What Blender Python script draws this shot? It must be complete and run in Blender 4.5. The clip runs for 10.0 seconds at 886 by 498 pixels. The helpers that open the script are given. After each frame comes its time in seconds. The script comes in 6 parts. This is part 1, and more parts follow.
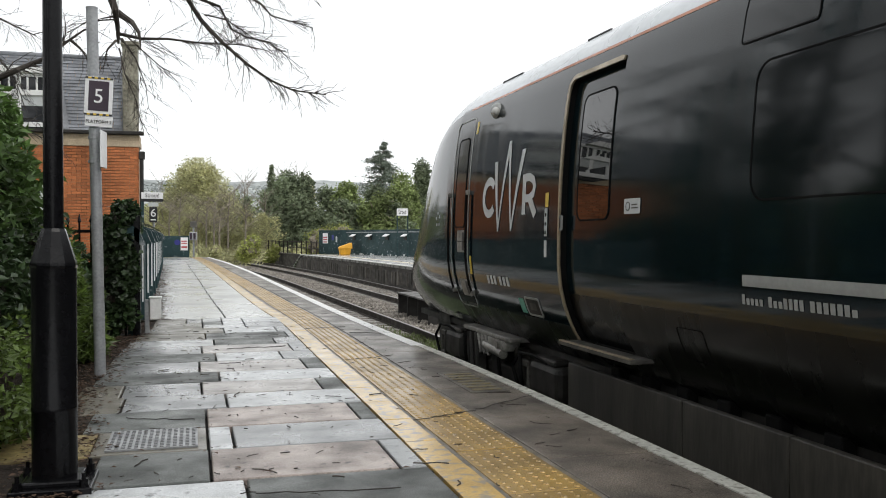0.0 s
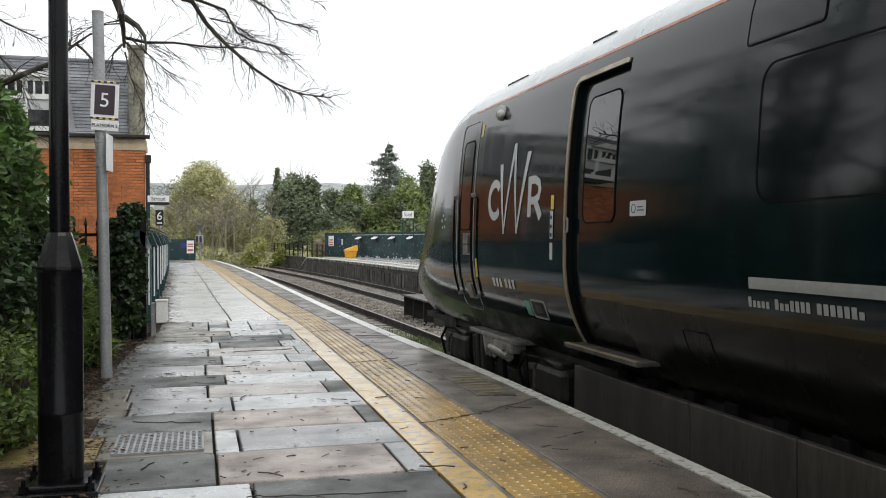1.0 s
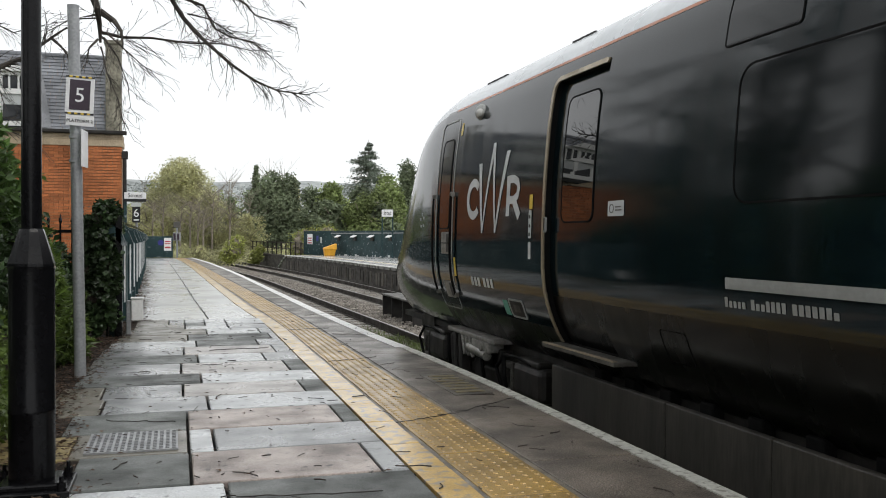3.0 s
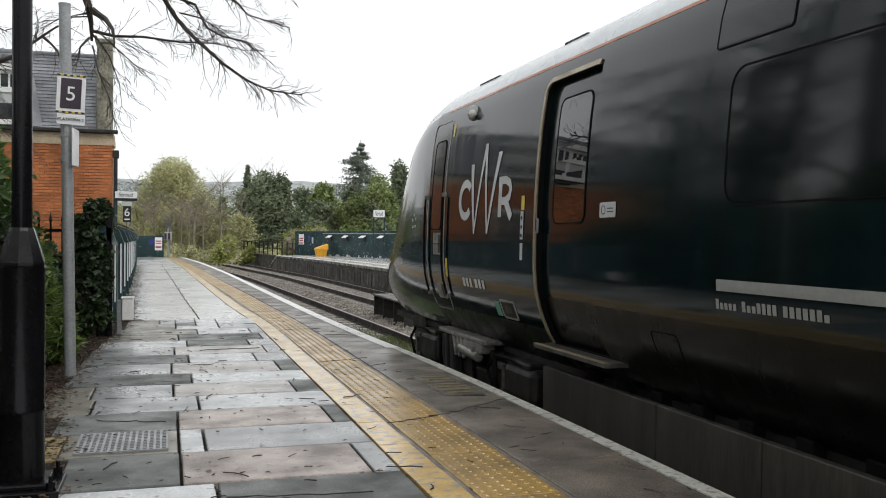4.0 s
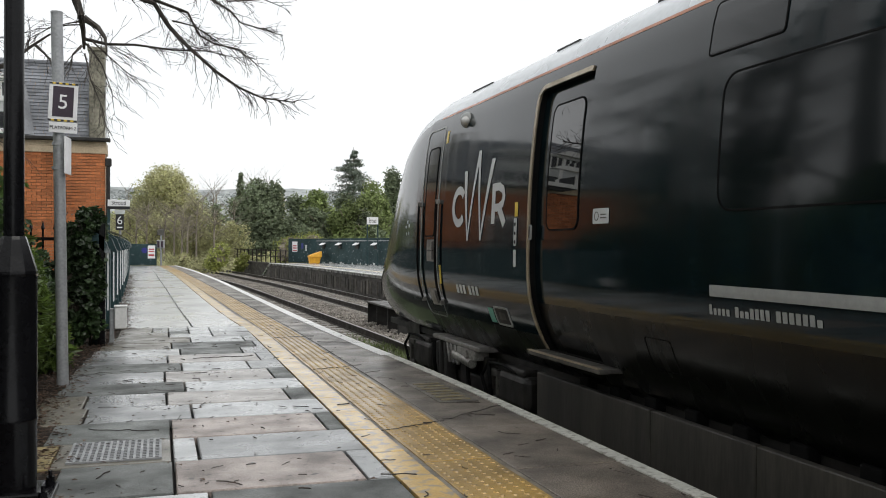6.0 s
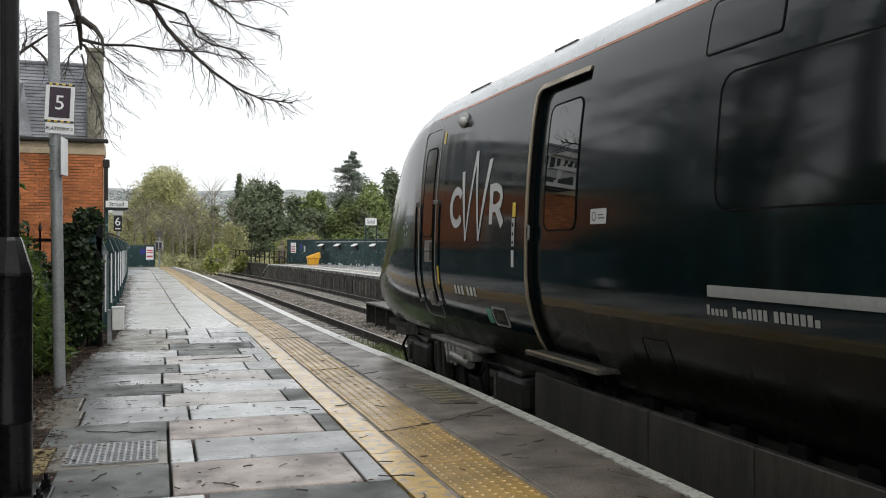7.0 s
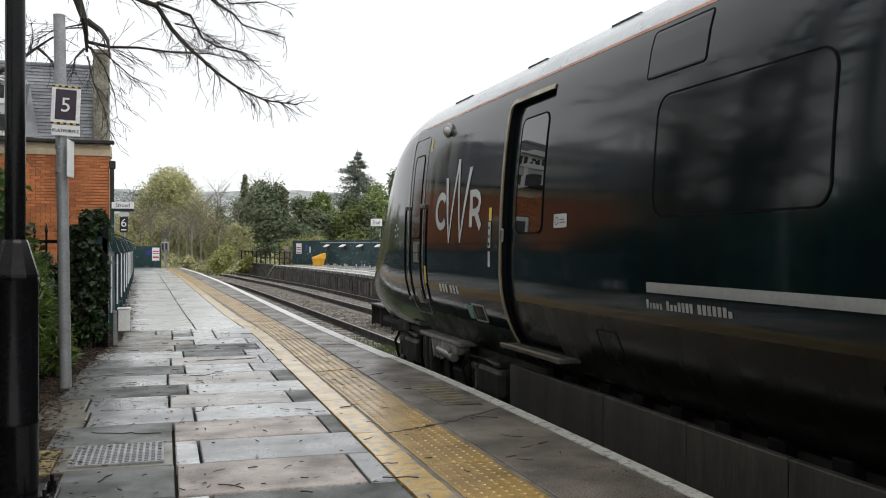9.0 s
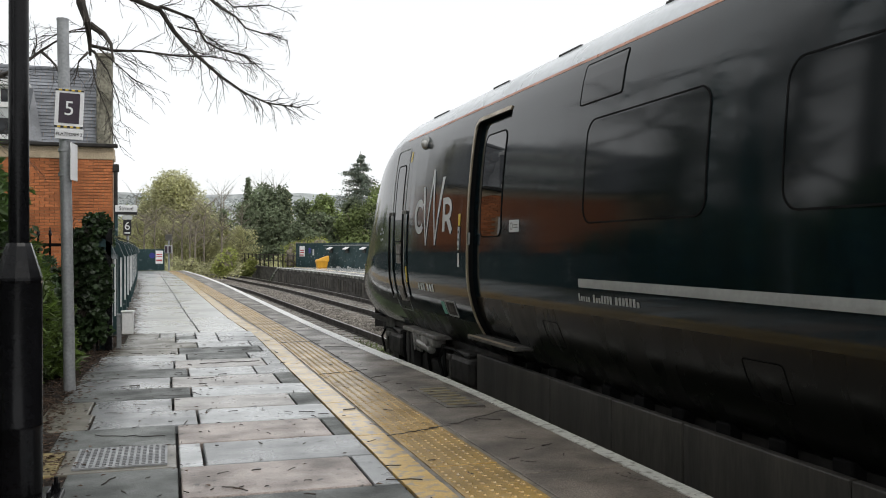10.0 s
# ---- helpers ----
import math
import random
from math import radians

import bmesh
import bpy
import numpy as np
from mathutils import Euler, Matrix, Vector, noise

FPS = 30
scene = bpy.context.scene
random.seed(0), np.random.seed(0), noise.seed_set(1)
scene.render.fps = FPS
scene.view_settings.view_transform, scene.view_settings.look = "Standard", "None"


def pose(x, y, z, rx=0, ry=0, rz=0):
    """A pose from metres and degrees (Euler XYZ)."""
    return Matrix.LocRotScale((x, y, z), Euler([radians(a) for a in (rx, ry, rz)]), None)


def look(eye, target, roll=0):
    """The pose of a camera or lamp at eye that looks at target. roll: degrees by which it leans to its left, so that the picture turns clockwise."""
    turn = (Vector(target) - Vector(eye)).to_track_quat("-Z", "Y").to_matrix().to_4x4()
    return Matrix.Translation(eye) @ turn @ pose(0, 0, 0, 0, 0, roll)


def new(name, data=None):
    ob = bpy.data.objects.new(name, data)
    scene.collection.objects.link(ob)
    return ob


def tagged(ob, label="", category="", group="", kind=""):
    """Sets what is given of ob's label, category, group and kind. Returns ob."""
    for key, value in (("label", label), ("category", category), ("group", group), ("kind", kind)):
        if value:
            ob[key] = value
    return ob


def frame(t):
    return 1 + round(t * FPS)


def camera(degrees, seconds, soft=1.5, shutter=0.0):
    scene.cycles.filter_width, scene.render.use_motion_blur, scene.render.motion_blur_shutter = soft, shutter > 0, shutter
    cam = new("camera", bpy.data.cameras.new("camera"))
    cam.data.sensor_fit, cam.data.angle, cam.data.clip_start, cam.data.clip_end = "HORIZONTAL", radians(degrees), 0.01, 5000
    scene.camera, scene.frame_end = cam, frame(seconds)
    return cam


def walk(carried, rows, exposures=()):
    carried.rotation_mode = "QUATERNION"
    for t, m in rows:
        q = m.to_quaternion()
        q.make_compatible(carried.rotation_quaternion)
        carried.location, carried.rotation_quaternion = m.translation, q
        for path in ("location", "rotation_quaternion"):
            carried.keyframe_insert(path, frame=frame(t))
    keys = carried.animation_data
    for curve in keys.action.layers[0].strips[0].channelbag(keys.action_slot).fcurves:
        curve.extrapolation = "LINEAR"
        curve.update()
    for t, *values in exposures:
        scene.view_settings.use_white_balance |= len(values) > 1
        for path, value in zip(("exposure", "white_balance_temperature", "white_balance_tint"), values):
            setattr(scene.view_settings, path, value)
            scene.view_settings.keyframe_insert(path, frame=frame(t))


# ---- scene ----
cam = camera(52.21, 10.0, 1.0)

CAMERA_ROWS = [
    # seconds, x, y, z, yaw to the left, pitch, roll
    (0, 0.000, 0.000, 1.120, -15.400, -0.800, 0.000),
    (0.5, -0.002, 0.001, 1.121, -15.109, -0.645, -0.032),
    (1, 0.002, 0.002, 1.123, -15.037, -0.652, -0.144),
    (1.5, 0.007, 0.007, 1.125, -15.163, -0.604, 0.010),
    (2, 0.011, 0.014, 1.125, -15.417, -0.584, 0.081),
    (2.5, 0.015, 0.016, 1.123, -15.906, -0.676, 0.086),
    (4, 0.013, 0.018, 1.122, -16.880, -0.667, 0.453),
    (4.5, 0.013, 0.017, 1.121, -17.020, -0.526, 0.374),
    (5, 0.011, 0.014, 1.124, -17.146, -0.429, 0.332),
    (5.5, 0.011, 0.014, 1.123, -17.220, -0.314, 0.282),
    (7, 0.025, 0.033, 1.120, -17.363, -0.177, 0.126),
    (7.5, 0.027, 0.026, 1.123, -17.329, -0.182, 0.127),
    (8, 0.027, 0.028, 1.124, -17.264, -0.181, 0.151),
    (8.5, 0.030, 0.024, 1.125, -17.165, -0.175, 0.070),
    (9, 0.028, 0.025, 1.127, -17.019, -0.139, 0.095),
    (9.5, 0.029, 0.025, 1.125, -16.918, -0.041, 0.018),
    (10, 0.029, 0.021, 1.126, -16.816, 0.012, -0.045),
]


def camera_pose(x, y, z, yaw, pitch, roll):
    a, b = radians(yaw), radians(pitch)
    ahead = Vector((-math.sin(a) * math.cos(b), math.cos(a) * math.cos(b), math.sin(b)))
    eye = Vector((x, y, z))
    return look(eye, eye + ahead, roll)


walk(cam, [(r[0], camera_pose(*r[1:])) for r in CAMERA_ROWS], [(0, 0.0), (1.0, 0.0), (2.5, -0.08), (6.0, -0.11), (10.0, -0.14)])

# ---- daylight under a bright overcast sky ----
world = bpy.data.worlds.new("overcast_sky")
scene.world = world
world.use_nodes = True
wn, wl = world.node_tree.nodes, world.node_tree.links
wn.clear()
sky = wn.new("ShaderNodeTexSky")
sky.sky_type, sky.sun_disc = "NISHITA", False
sky.sun_elevation, sky.sun_rotation = radians(50), radians(160)
veil = wn.new("ShaderNodeMix")
veil.data_type = "RGBA"
veil.inputs["Factor"].default_value = 0.93
veil.inputs["B"].default_value = (11.15, 11.3, 11.4, 1)
bg = wn.new("ShaderNodeBackground")
bg.inputs["Strength"].default_value = 0.105
wo = wn.new("ShaderNodeOutputWorld")
wl.new(sky.outputs["Color"], veil.inputs["A"])
wl.new(veil.outputs["Result"], bg.inputs["Color"])
wl.new(bg.outputs["Background"], wo.inputs["Surface"])

sun_data = bpy.data.lights.new("sun", "SUN")
sun_data.energy, sun_data.angle, sun_data.color = 1.1, radians(30), (1.0, 0.97, 0.92)
sun = new("sun", sun_data)
sun.matrix_world = look((14, -38, 50), (0, 0, 0))
scene.view_settings.exposure = 0.0


# ---- materials ----
def mat(name, col, rough=0.6, metal=0.0, var=0.25, scale=4.0, fine=60.0, bump=0.15, dist=0.01, rvar=0.1,
        col2=None, spots=0.0, spot_col=(0.02, 0.02, 0.02), coords="pos", rnd=0.0, isl=0.0, stretch=(1, 1, 1), coat=0.0, spec=0.5, thin=0.0):
    """Two scales of colour change, uneven gloss, fine relief, and worn or dirty spots."""
    m = bpy.data.materials.new(name)
    m.use_nodes = True
    nt = m.node_tree
    n, l = nt.nodes, nt.links
    b = n["Principled BSDF"]
    b.inputs["Metallic"].default_value = metal
    b.inputs["Coat Weight"].default_value = coat
    b.inputs["Coat Roughness"].default_value = 0.19
    b.inputs["Specular IOR Level"].default_value = spec
    if coords == "pos":
        src = n.new("ShaderNodeNewGeometry").outputs["Position"]
    else:
        src = n.new("ShaderNodeTexCoord").outputs["Object"]
    mp = n.new("ShaderNodeMapping")
    mp.inputs["Scale"].default_value = stretch
    l.new(src, mp.inputs["Vector"])

    def noise_tex(s, detail=4.0):
        t = n.new("ShaderNodeTexNoise")
        t.inputs["Scale"].default_value = s
        t.inputs["Detail"].default_value = detail
        l.new(mp.outputs["Vector"], t.inputs["Vector"])
        return t.outputs["Fac"]

    def remap(v, a, c, lo, hi):
        r = n.new("ShaderNodeMapRange")
        r.inputs["From Min"].default_value, r.inputs["From Max"].default_value = a, c
        r.inputs["To Min"].default_value, r.inputs["To Max"].default_value = lo, hi
        l.new(v, r.inputs["Value"])
        return r.outputs["Result"]

    def mix(f, a, c, kind="MIX"):
        x = n.new("ShaderNodeMix")
        x.data_type, x.blend_type = "RGBA", kind
        for v, key in ((f, "Factor"), (a, "A"), (c, "B")):
            if isinstance(v, (int, float)):
                x.inputs[key].default_value = v
            elif isinstance(v, tuple):
                x.inputs[key].default_value = (*v, 1)
            else:
                l.new(v, x.inputs[key])
        return x.outputs["Result"]

    big, small = noise_tex(scale), noise_tex(fine, 3.0)
    c2 = col2 or tuple(min(1, c * (1 - var * 1.6)) for c in col)
    c1 = tuple(min(1, c * (1 + var * 0.6)) for c in col)
    out = mix(remap(big, 0.3, 0.7, 0, 1), c1, c2)
    dark = mix(remap(small, 0.3, 0.7, 0, 1), (1 - var, 1 - var, 1 - var), (1 + var, 1 + var, 1 + var))
    out = mix(1.0, out, dark, "MULTIPLY")
    if rnd or isl:
        if rnd:
            v = n.new("ShaderNodeObjectInfo").outputs["Random"]
        else:
            v = n.new("ShaderNodeNewGeometry").outputs["Random Per Island"]
        k = rnd or isl
        f = remap(v, 0, 1, 1 - k, 1 + k)
        comb = n.new("ShaderNodeCombineXYZ")
        for key in "XYZ":
            l.new(f, comb.inputs[key])
        out = mix(1.0, out, comb.outputs["Vector"], "MULTIPLY")
    if spots:
        sp = noise_tex(scale * 5.3, 6.0)
        out = mix(remap(sp, 0.62 - spots * 0.2, 0.72 - spots * 0.2, 0, 0.85), out, spot_col)
    l.new(out, b.inputs["Base Color"])
    l.new(remap(big, 0.35, 0.65, max(0.02, rough - rvar), min(1, rough + rvar)), b.inputs["Roughness"])
    if bump:
        bp = n.new("ShaderNodeBump")
        bp.inputs["Strength"].default_value, bp.inputs["Distance"].default_value = bump, dist
        l.new(small, bp.inputs["Height"])
        l.new(bp.outputs["Normal"], b.inputs["Normal"])
    if thin:
        tl = n.new("ShaderNodeBsdfTranslucent")
        l.new(out, tl.inputs["Color"])
        ms = n.new("ShaderNodeMixShader")
        ms.inputs["Fac"].default_value = thin
        l.new(b.outputs["BSDF"], ms.inputs[1])
        l.new(tl.outputs["BSDF"], ms.inputs[2])
        l.new(ms.outputs["Shader"], n["Material Output"].inputs["Surface"])
    return m


def glass_like(name, col, rough=0.04, spec=0.5):
    m = bpy.data.materials.new(name)
    m.use_nodes = True
    b = m.node_tree.nodes["Principled BSDF"]
    b.inputs["Base Color"].default_value = (*col, 1)
    b.inputs["Roughness"].default_value = rough
    b.inputs["Specular IOR Level"].default_value = spec
    return m


M = dict(
    flag_pink=mat("pink_concrete_flag", (0.385, 0.32, 0.285), 0.46, var=0.38, scale=3, fine=140, rvar=0.15, bump=0.45, dist=0.006, rnd=0.08, spots=0.05, coat=0.25),
    flag_buff=mat("buff_grey_flag", (0.40, 0.37, 0.345), 0.38, var=0.27, scale=3, fine=140, rvar=0.16, bump=0.35, dist=0.006, rnd=0.1, spots=0.06, coat=0.4),
    flag_light=mat("pale_wet_flag", (0.48, 0.50, 0.51), 0.32, var=0.24, scale=2.5, fine=150, rvar=0.16, bump=0.28, dist=0.005, rnd=0.1, spots=0.05, coat=0.5),
    flag_grey=mat("grey_wet_flag", (0.235, 0.245, 0.25), 0.34, var=0.24, scale=2.5, fine=150, rvar=0.16, bump=0.3, dist=0.005, rnd=0.12, spots=0.05, coat=0.5),
    flag_dark=mat("dark_tarmac_flag", (0.115, 0.125, 0.118), 0.46, var=0.4, scale=3, fine=140, rvar=0.15, bump=0.6, dist=0.006, rnd=0.15),
    flag_brown=mat("mossy_brown_flag", (0.17, 0.155, 0.12), 0.4, var=0.2, scale=3, fine=80, rvar=0.15, bump=0.2, rnd=0.15, spots=0.15, coat=0.3),
    concrete=mat("wet_platform_concrete", (0.50, 0.51, 0.50), 0.30, var=0.13, scale=0.8, fine=50, rvar=0.15, bump=0.1, rnd=0.08, coat=0.7),
    moss=mat("yellow_mossy_concrete", (0.30, 0.23, 0.09), 0.5, var=0.3, scale=5, fine=50, rvar=0.15, bump=0.25, spots=0.3, spot_col=(0.10, 0.085, 0.05)),
    patch=mat("dark_worn_paint_patch", (0.085, 0.075, 0.062), 0.55, var=0.4, scale=5, fine=95, rvar=0.15, bump=0.6, dist=0.008),
    bedding=mat("grey_brown_bedding_mortar", (0.17, 0.15, 0.125), 0.55, var=0.3, scale=5, fine=90, bump=0.3),
    face_pale=mat("soot_streaked_pale_brick", (0.085, 0.076, 0.064), 0.85, var=0.4, scale=2.5, fine=20, bump=0.4, rnd=0.45, stretch=(1, 1, 0.5)),
    joint=mat("dark_earth_joint", (0.05, 0.045, 0.04), 0.8, var=0.3, fine=80),
    cope=mat("damp_brown_coping_slab", (0.15, 0.125, 0.10), 0.5, var=0.5, scale=2.2, fine=95, rvar=0.16, bump=0.9, dist=0.008, rnd=0.22, coat=0.35),
    cope_far=mat("grey_coping_slab", (0.24, 0.235, 0.23), 0.34, var=0.2, scale=1.6, fine=90, rvar=0.15, bump=0.25, rnd=0.28),
    white_line=mat("worn_white_edge_paint", (0.52, 0.52, 0.47), 0.5, var=0.15, scale=4, fine=60, spots=0.45, spot_col=(0.16, 0.15, 0.12)),
    white_far=mat("white_edge_paint", (0.72, 0.72, 0.70), 0.45, var=0.1, scale=3, fine=50, spots=0.1, spot_col=(0.3, 0.3, 0.28)),
    yellow_line=mat("worn_yellow_paint", (0.64, 0.41, 0.10), 0.4, var=0.16, scale=3.2, fine=90, spots=0.56, spot_col=(0.27, 0.245, 0.21), coat=0.9),
    yellow_far=mat("faded_cream_yellow_paint", (0.60, 0.52, 0.36), 0.4, var=0.12, scale=2.2, fine=60, spots=0.62, spot_col=(0.42, 0.40, 0.36)),
    tactile=mat("wet_yellow_tactile_slab", (0.38, 0.235, 0.052), 0.4, var=0.24, scale=3, fine=110, rvar=0.12, bump=0.35, rnd=0.1, spots=0.1, spot_col=(0.2, 0.13, 0.05), coat=0.7),
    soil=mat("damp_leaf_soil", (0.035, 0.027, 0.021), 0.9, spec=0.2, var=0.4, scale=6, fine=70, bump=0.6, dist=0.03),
    stencil=mat("faded_yellow_stencil", (0.20, 0.16, 0.07), 0.45, var=0.2, scale=6, fine=60, spots=0.6, spot_col=(0.12, 0.10, 0.085)),
    litter=mat("dead_brown_leaf", (0.085, 0.05, 0.03), 0.8, var=0.35, scale=6, fine=40, isl=0.5),
    twig=mat("dark_fallen_twig", (0.045, 0.035, 0.028), 0.8, var=0.3, fine=60),
    ground=mat("rough_grass_ground", (0.10, 0.13, 0.06), 0.9, var=0.35, scale=0.3, fine=8, bump=0.5, dist=0.1),
    # haze is put into this pale colour; the air itself is clear
    hill=mat("haze_coloured_hillside", (0.40, 0.425, 0.42), 1.0, var=0.25, scale=0.02, fine=0.15, bump=0.0, spec=0.1),
    ballast=mat("grey_brown_ballast", (0.25, 0.225, 0.195), 0.85, var=0.35, scale=2, fine=25, bump=1.0, dist=0.04, isl=0.35),
    rail=mat("rusty_rail_steel", (0.035, 0.027, 0.022), 0.6, metal=0.4, var=0.3, scale=3, fine=50),
    rail_top=mat("polished_rail_head", (0.30, 0.29, 0.28), 0.4, metal=1.0, var=0.1),
    sleeper=mat("weathered_concrete_sleeper", (0.26, 0.25, 0.23), 0.8, var=0.25, fine=40),
    face=mat("sooty_platform_brick", (0.065, 0.058, 0.05), 0.8, var=0.35, scale=1.5, fine=20, bump=0.5, isl=0.3, stretch=(1, 1, 3)),
    black_paint=mat("glossy_black_paint", (0.006, 0.006, 0.007), 0.2, var=0.2, scale=6, fine=40, bump=0.03, rvar=0.06, coords="obj", spec=0.2),
    galv=mat("galvanised_grey_steel", (0.34, 0.35, 0.36), 0.45, metal=0.35, var=0.15, scale=5, fine=50, bump=0.05, coords="obj"),
    hoarding=mat("dark_green_hoarding", (0.02, 0.048, 0.052), 0.65, spec=0.3, var=0.2, scale=1.2, fine=30, bump=0.05, spots=0.03, spot_col=(0.3, 0.32, 0.33)),
    white_paint=mat("white_paint", (0.78, 0.78, 0.77), 0.45, var=0.06, scale=4, fine=40, bump=0.03, coords="obj"),
    sign_white=mat("white_sign_enamel", (0.80, 0.80, 0.81), 0.4, var=0.04, scale=5, fine=40, bump=0.0, coords="obj"),
    sign_dark=mat("dark_aubergine_sign_enamel", (0.035, 0.02, 0.035), 0.35, var=0.1, bump=0.0, coords="obj"),
    sign_black=mat("black_sign_vinyl", (0.012, 0.012, 0.014), 0.4, var=0.1, bump=0.0, coords="obj"),
    sign_yellow=mat("yellow_sign_vinyl", (0.70, 0.50, 0.06), 0.4, var=0.08, bump=0.0, coords="obj"),
    sign_red=mat("red_sign_vinyl", (0.45, 0.05, 0.06), 0.4, var=0.08, bump=0.0, coords="obj"),
    sign_blue=mat("blue_sign_vinyl", (0.03, 0.03, 0.22), 0.4, var=0.08, bump=0.0, coords="obj"),
    bin=mat("yellow_grit_bin_plastic", (0.72, 0.36, 0.02), 0.45, var=0.1, scale=4, fine=40, bump=0.03, coords="obj"),
    brick=mat("orange_red_brick", (0.46, 0.155, 0.055), 0.8, var=0.22, scale=1.0, fine=40, bump=0.3, rnd=0.25),
    brick_far=mat("orange_red_brickwork", (0.46, 0.155, 0.055), 0.8, var=0.22, scale=1.0, fine=40, bump=0.3, isl=0.25),
    mortar=mat("sandy_mortar", (0.42, 0.29, 0.19), 0.9, var=0.2, fine=60),
    stone=mat("buff_stone_band", (0.45, 0.36, 0.25), 0.75, var=0.15, scale=2, fine=30, bump=0.2),
    slate=mat("grey_roof_slate", (0.20, 0.21, 0.23), 0.5, var=0.2, scale=2, fine=40, bump=0.2, isl=0.22),
    lichen=mat("lichened_stone_coping", (0.27, 0.255, 0.20), 0.85, var=0.35, scale=2, fine=15, bump=0.3),
    dark_glass=glass_like("dark_window_glass", (0.02, 0.022, 0.025), 0.05),
    bark=mat("dark_damp_bark", (0.055, 0.046, 0.038), 0.85, var=0.35, scale=6, fine=50, bump=0.5),
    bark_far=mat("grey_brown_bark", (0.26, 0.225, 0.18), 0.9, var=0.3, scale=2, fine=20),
    leaf_hedge=mat("glossy_laurel_leaf", (0.11, 0.195, 0.05), 0.38, thin=0.3, var=0.3, scale=1.2, fine=20, bump=0.0, isl=0.45),
    leaf_lime=mat("young_lime_leaf", (0.115, 0.175, 0.035), 0.45, thin=0.35, var=0.25, scale=1.5, fine=20, bump=0.0, isl=0.4),
    leaf_ivy=mat("dark_ivy_leaf", (0.042, 0.075, 0.027), 0.4, thin=0.25, var=0.3, scale=1.5, fine=20, bump=0.0, isl=0.5),
    # next four, for distant trees: base colours lightened to carry the haze
    leaf_conifer=mat("haze_paled_conifer_needles", (0.23, 0.275, 0.17), 0.8, thin=0.35, var=0.35, scale=0.25, fine=2, bump=0.0, isl=0.4),
    leaf_yew=mat("haze_paled_green_yew_needles", (0.26, 0.32, 0.125), 0.8, thin=0.35, var=0.3, scale=0.25, fine=2, bump=0.0, isl=0.45),
    leaf_willow=mat("haze_paled_spring_willow_leaf", (0.56, 0.55, 0.31), 0.8, thin=0.4, var=0.25, scale=0.2, fine=2, bump=0.0, isl=0.35),
    leaf_cedar=mat("haze_paled_bluish_fir_needles", (0.20, 0.235, 0.19), 0.85, thin=0.35, var=0.3, scale=0.25, fine=2, bump=0.0, isl=0.4),
    leaf_bush=mat("yellow_green_shrub_leaf", (0.34, 0.37, 0.11), 0.7, thin=0.4, var=0.25, scale=0.4, fine=3, bump=0.0, isl=0.35),
    grass=mat("track_side_weed", (0.085, 0.115, 0.03), 0.7, var=0.3, scale=2, fine=20, bump=0.0, isl=0.4),
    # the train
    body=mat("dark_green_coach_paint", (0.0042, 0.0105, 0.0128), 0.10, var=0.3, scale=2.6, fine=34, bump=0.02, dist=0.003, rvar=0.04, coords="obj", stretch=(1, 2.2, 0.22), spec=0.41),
    # grime film plus a painted-in darkening that holds back the platform's reflection
    body_low=mat("grimy_darkened_lower_coach_paint", (0.0045, 0.0048, 0.0042), 0.27, var=0.4, scale=2.6, fine=34, bump=0.03, dist=0.003, rvar=0.1, coords="obj", stretch=(1, 1.5, 0.4), spec=0.26),
    roof=mat("pale_grey_coach_roof", (0.62, 0.655, 0.68), 0.25, var=0.05, scale=1.5, fine=20, bump=0.02, coords="obj"),
    orange=mat("orange_cantrail_stripe", (0.42, 0.13, 0.04), 0.35, var=0.15, scale=3, fine=40, bump=0.0, coords="obj"),
    skirt=mat("grimy_grey_underframe_skirt", (0.048, 0.044, 0.037), 0.55, var=0.3, scale=2, fine=25, bump=0.05, coords="obj", stretch=(1, 2, 0.3)),
    under=mat("oily_black_underframe", (0.018, 0.016, 0.014), 0.6, var=0.35, scale=5, fine=40, bump=0.1, coords="obj"),
    under_soot=mat("sooty_brown_steel", (0.019, 0.0165, 0.014), 0.55, var=0.4, scale=5, fine=40, bump=0.15, coords="obj"),
    under_pale=mat("dusty_pale_grey_steel", (0.24, 0.23, 0.21), 0.5, metal=0.2, var=0.35, scale=5, fine=40, bump=0.1, coords="obj"),
    under_grey=mat("dirty_grey_bogie_steel", (0.10, 0.095, 0.085), 0.5, metal=0.3, var=0.35, scale=5, fine=40, bump=0.1, coords="obj"),
    frame=mat("bronze_door_surround", (0.36, 0.30, 0.21), 0.38, metal=0.5, var=0.15, scale=4, fine=40, bump=0.02, coords="obj"),
    coach_glass=glass_like("black_tinted_coach_glass", (0.0038, 0.0068, 0.008), 0.085, 0.38),
    door_glass=glass_like("dark_door_glass", (0.004, 0.005, 0.005), 0.015, 0.9),
    gasket=mat("black_rubber_gasket", (0.006, 0.006, 0.006), 0.8, var=0.2, spec=0.1, bump=0.0, coords="obj"),
    silver=mat("silver_grey_vinyl", (0.30, 0.31, 0.30), 0.4, var=0.08, scale=4, fine=30, bump=0.0, coords="obj"),
    pale_vinyl=mat("pale_grey_vinyl", (0.50, 0.52, 0.52), 0.4, var=0.06, bump=0.0, coords="obj"),
    teal=mat("teal_vinyl", (0.10, 0.35, 0.27), 0.4, var=0.06, bump=0.0, coords="obj"),
    lamp_glass=glass_like("clear_lamp_lens", (0.5, 0.5, 0.48), 0.1),
)


# ---- building helpers ----
BASE = {}


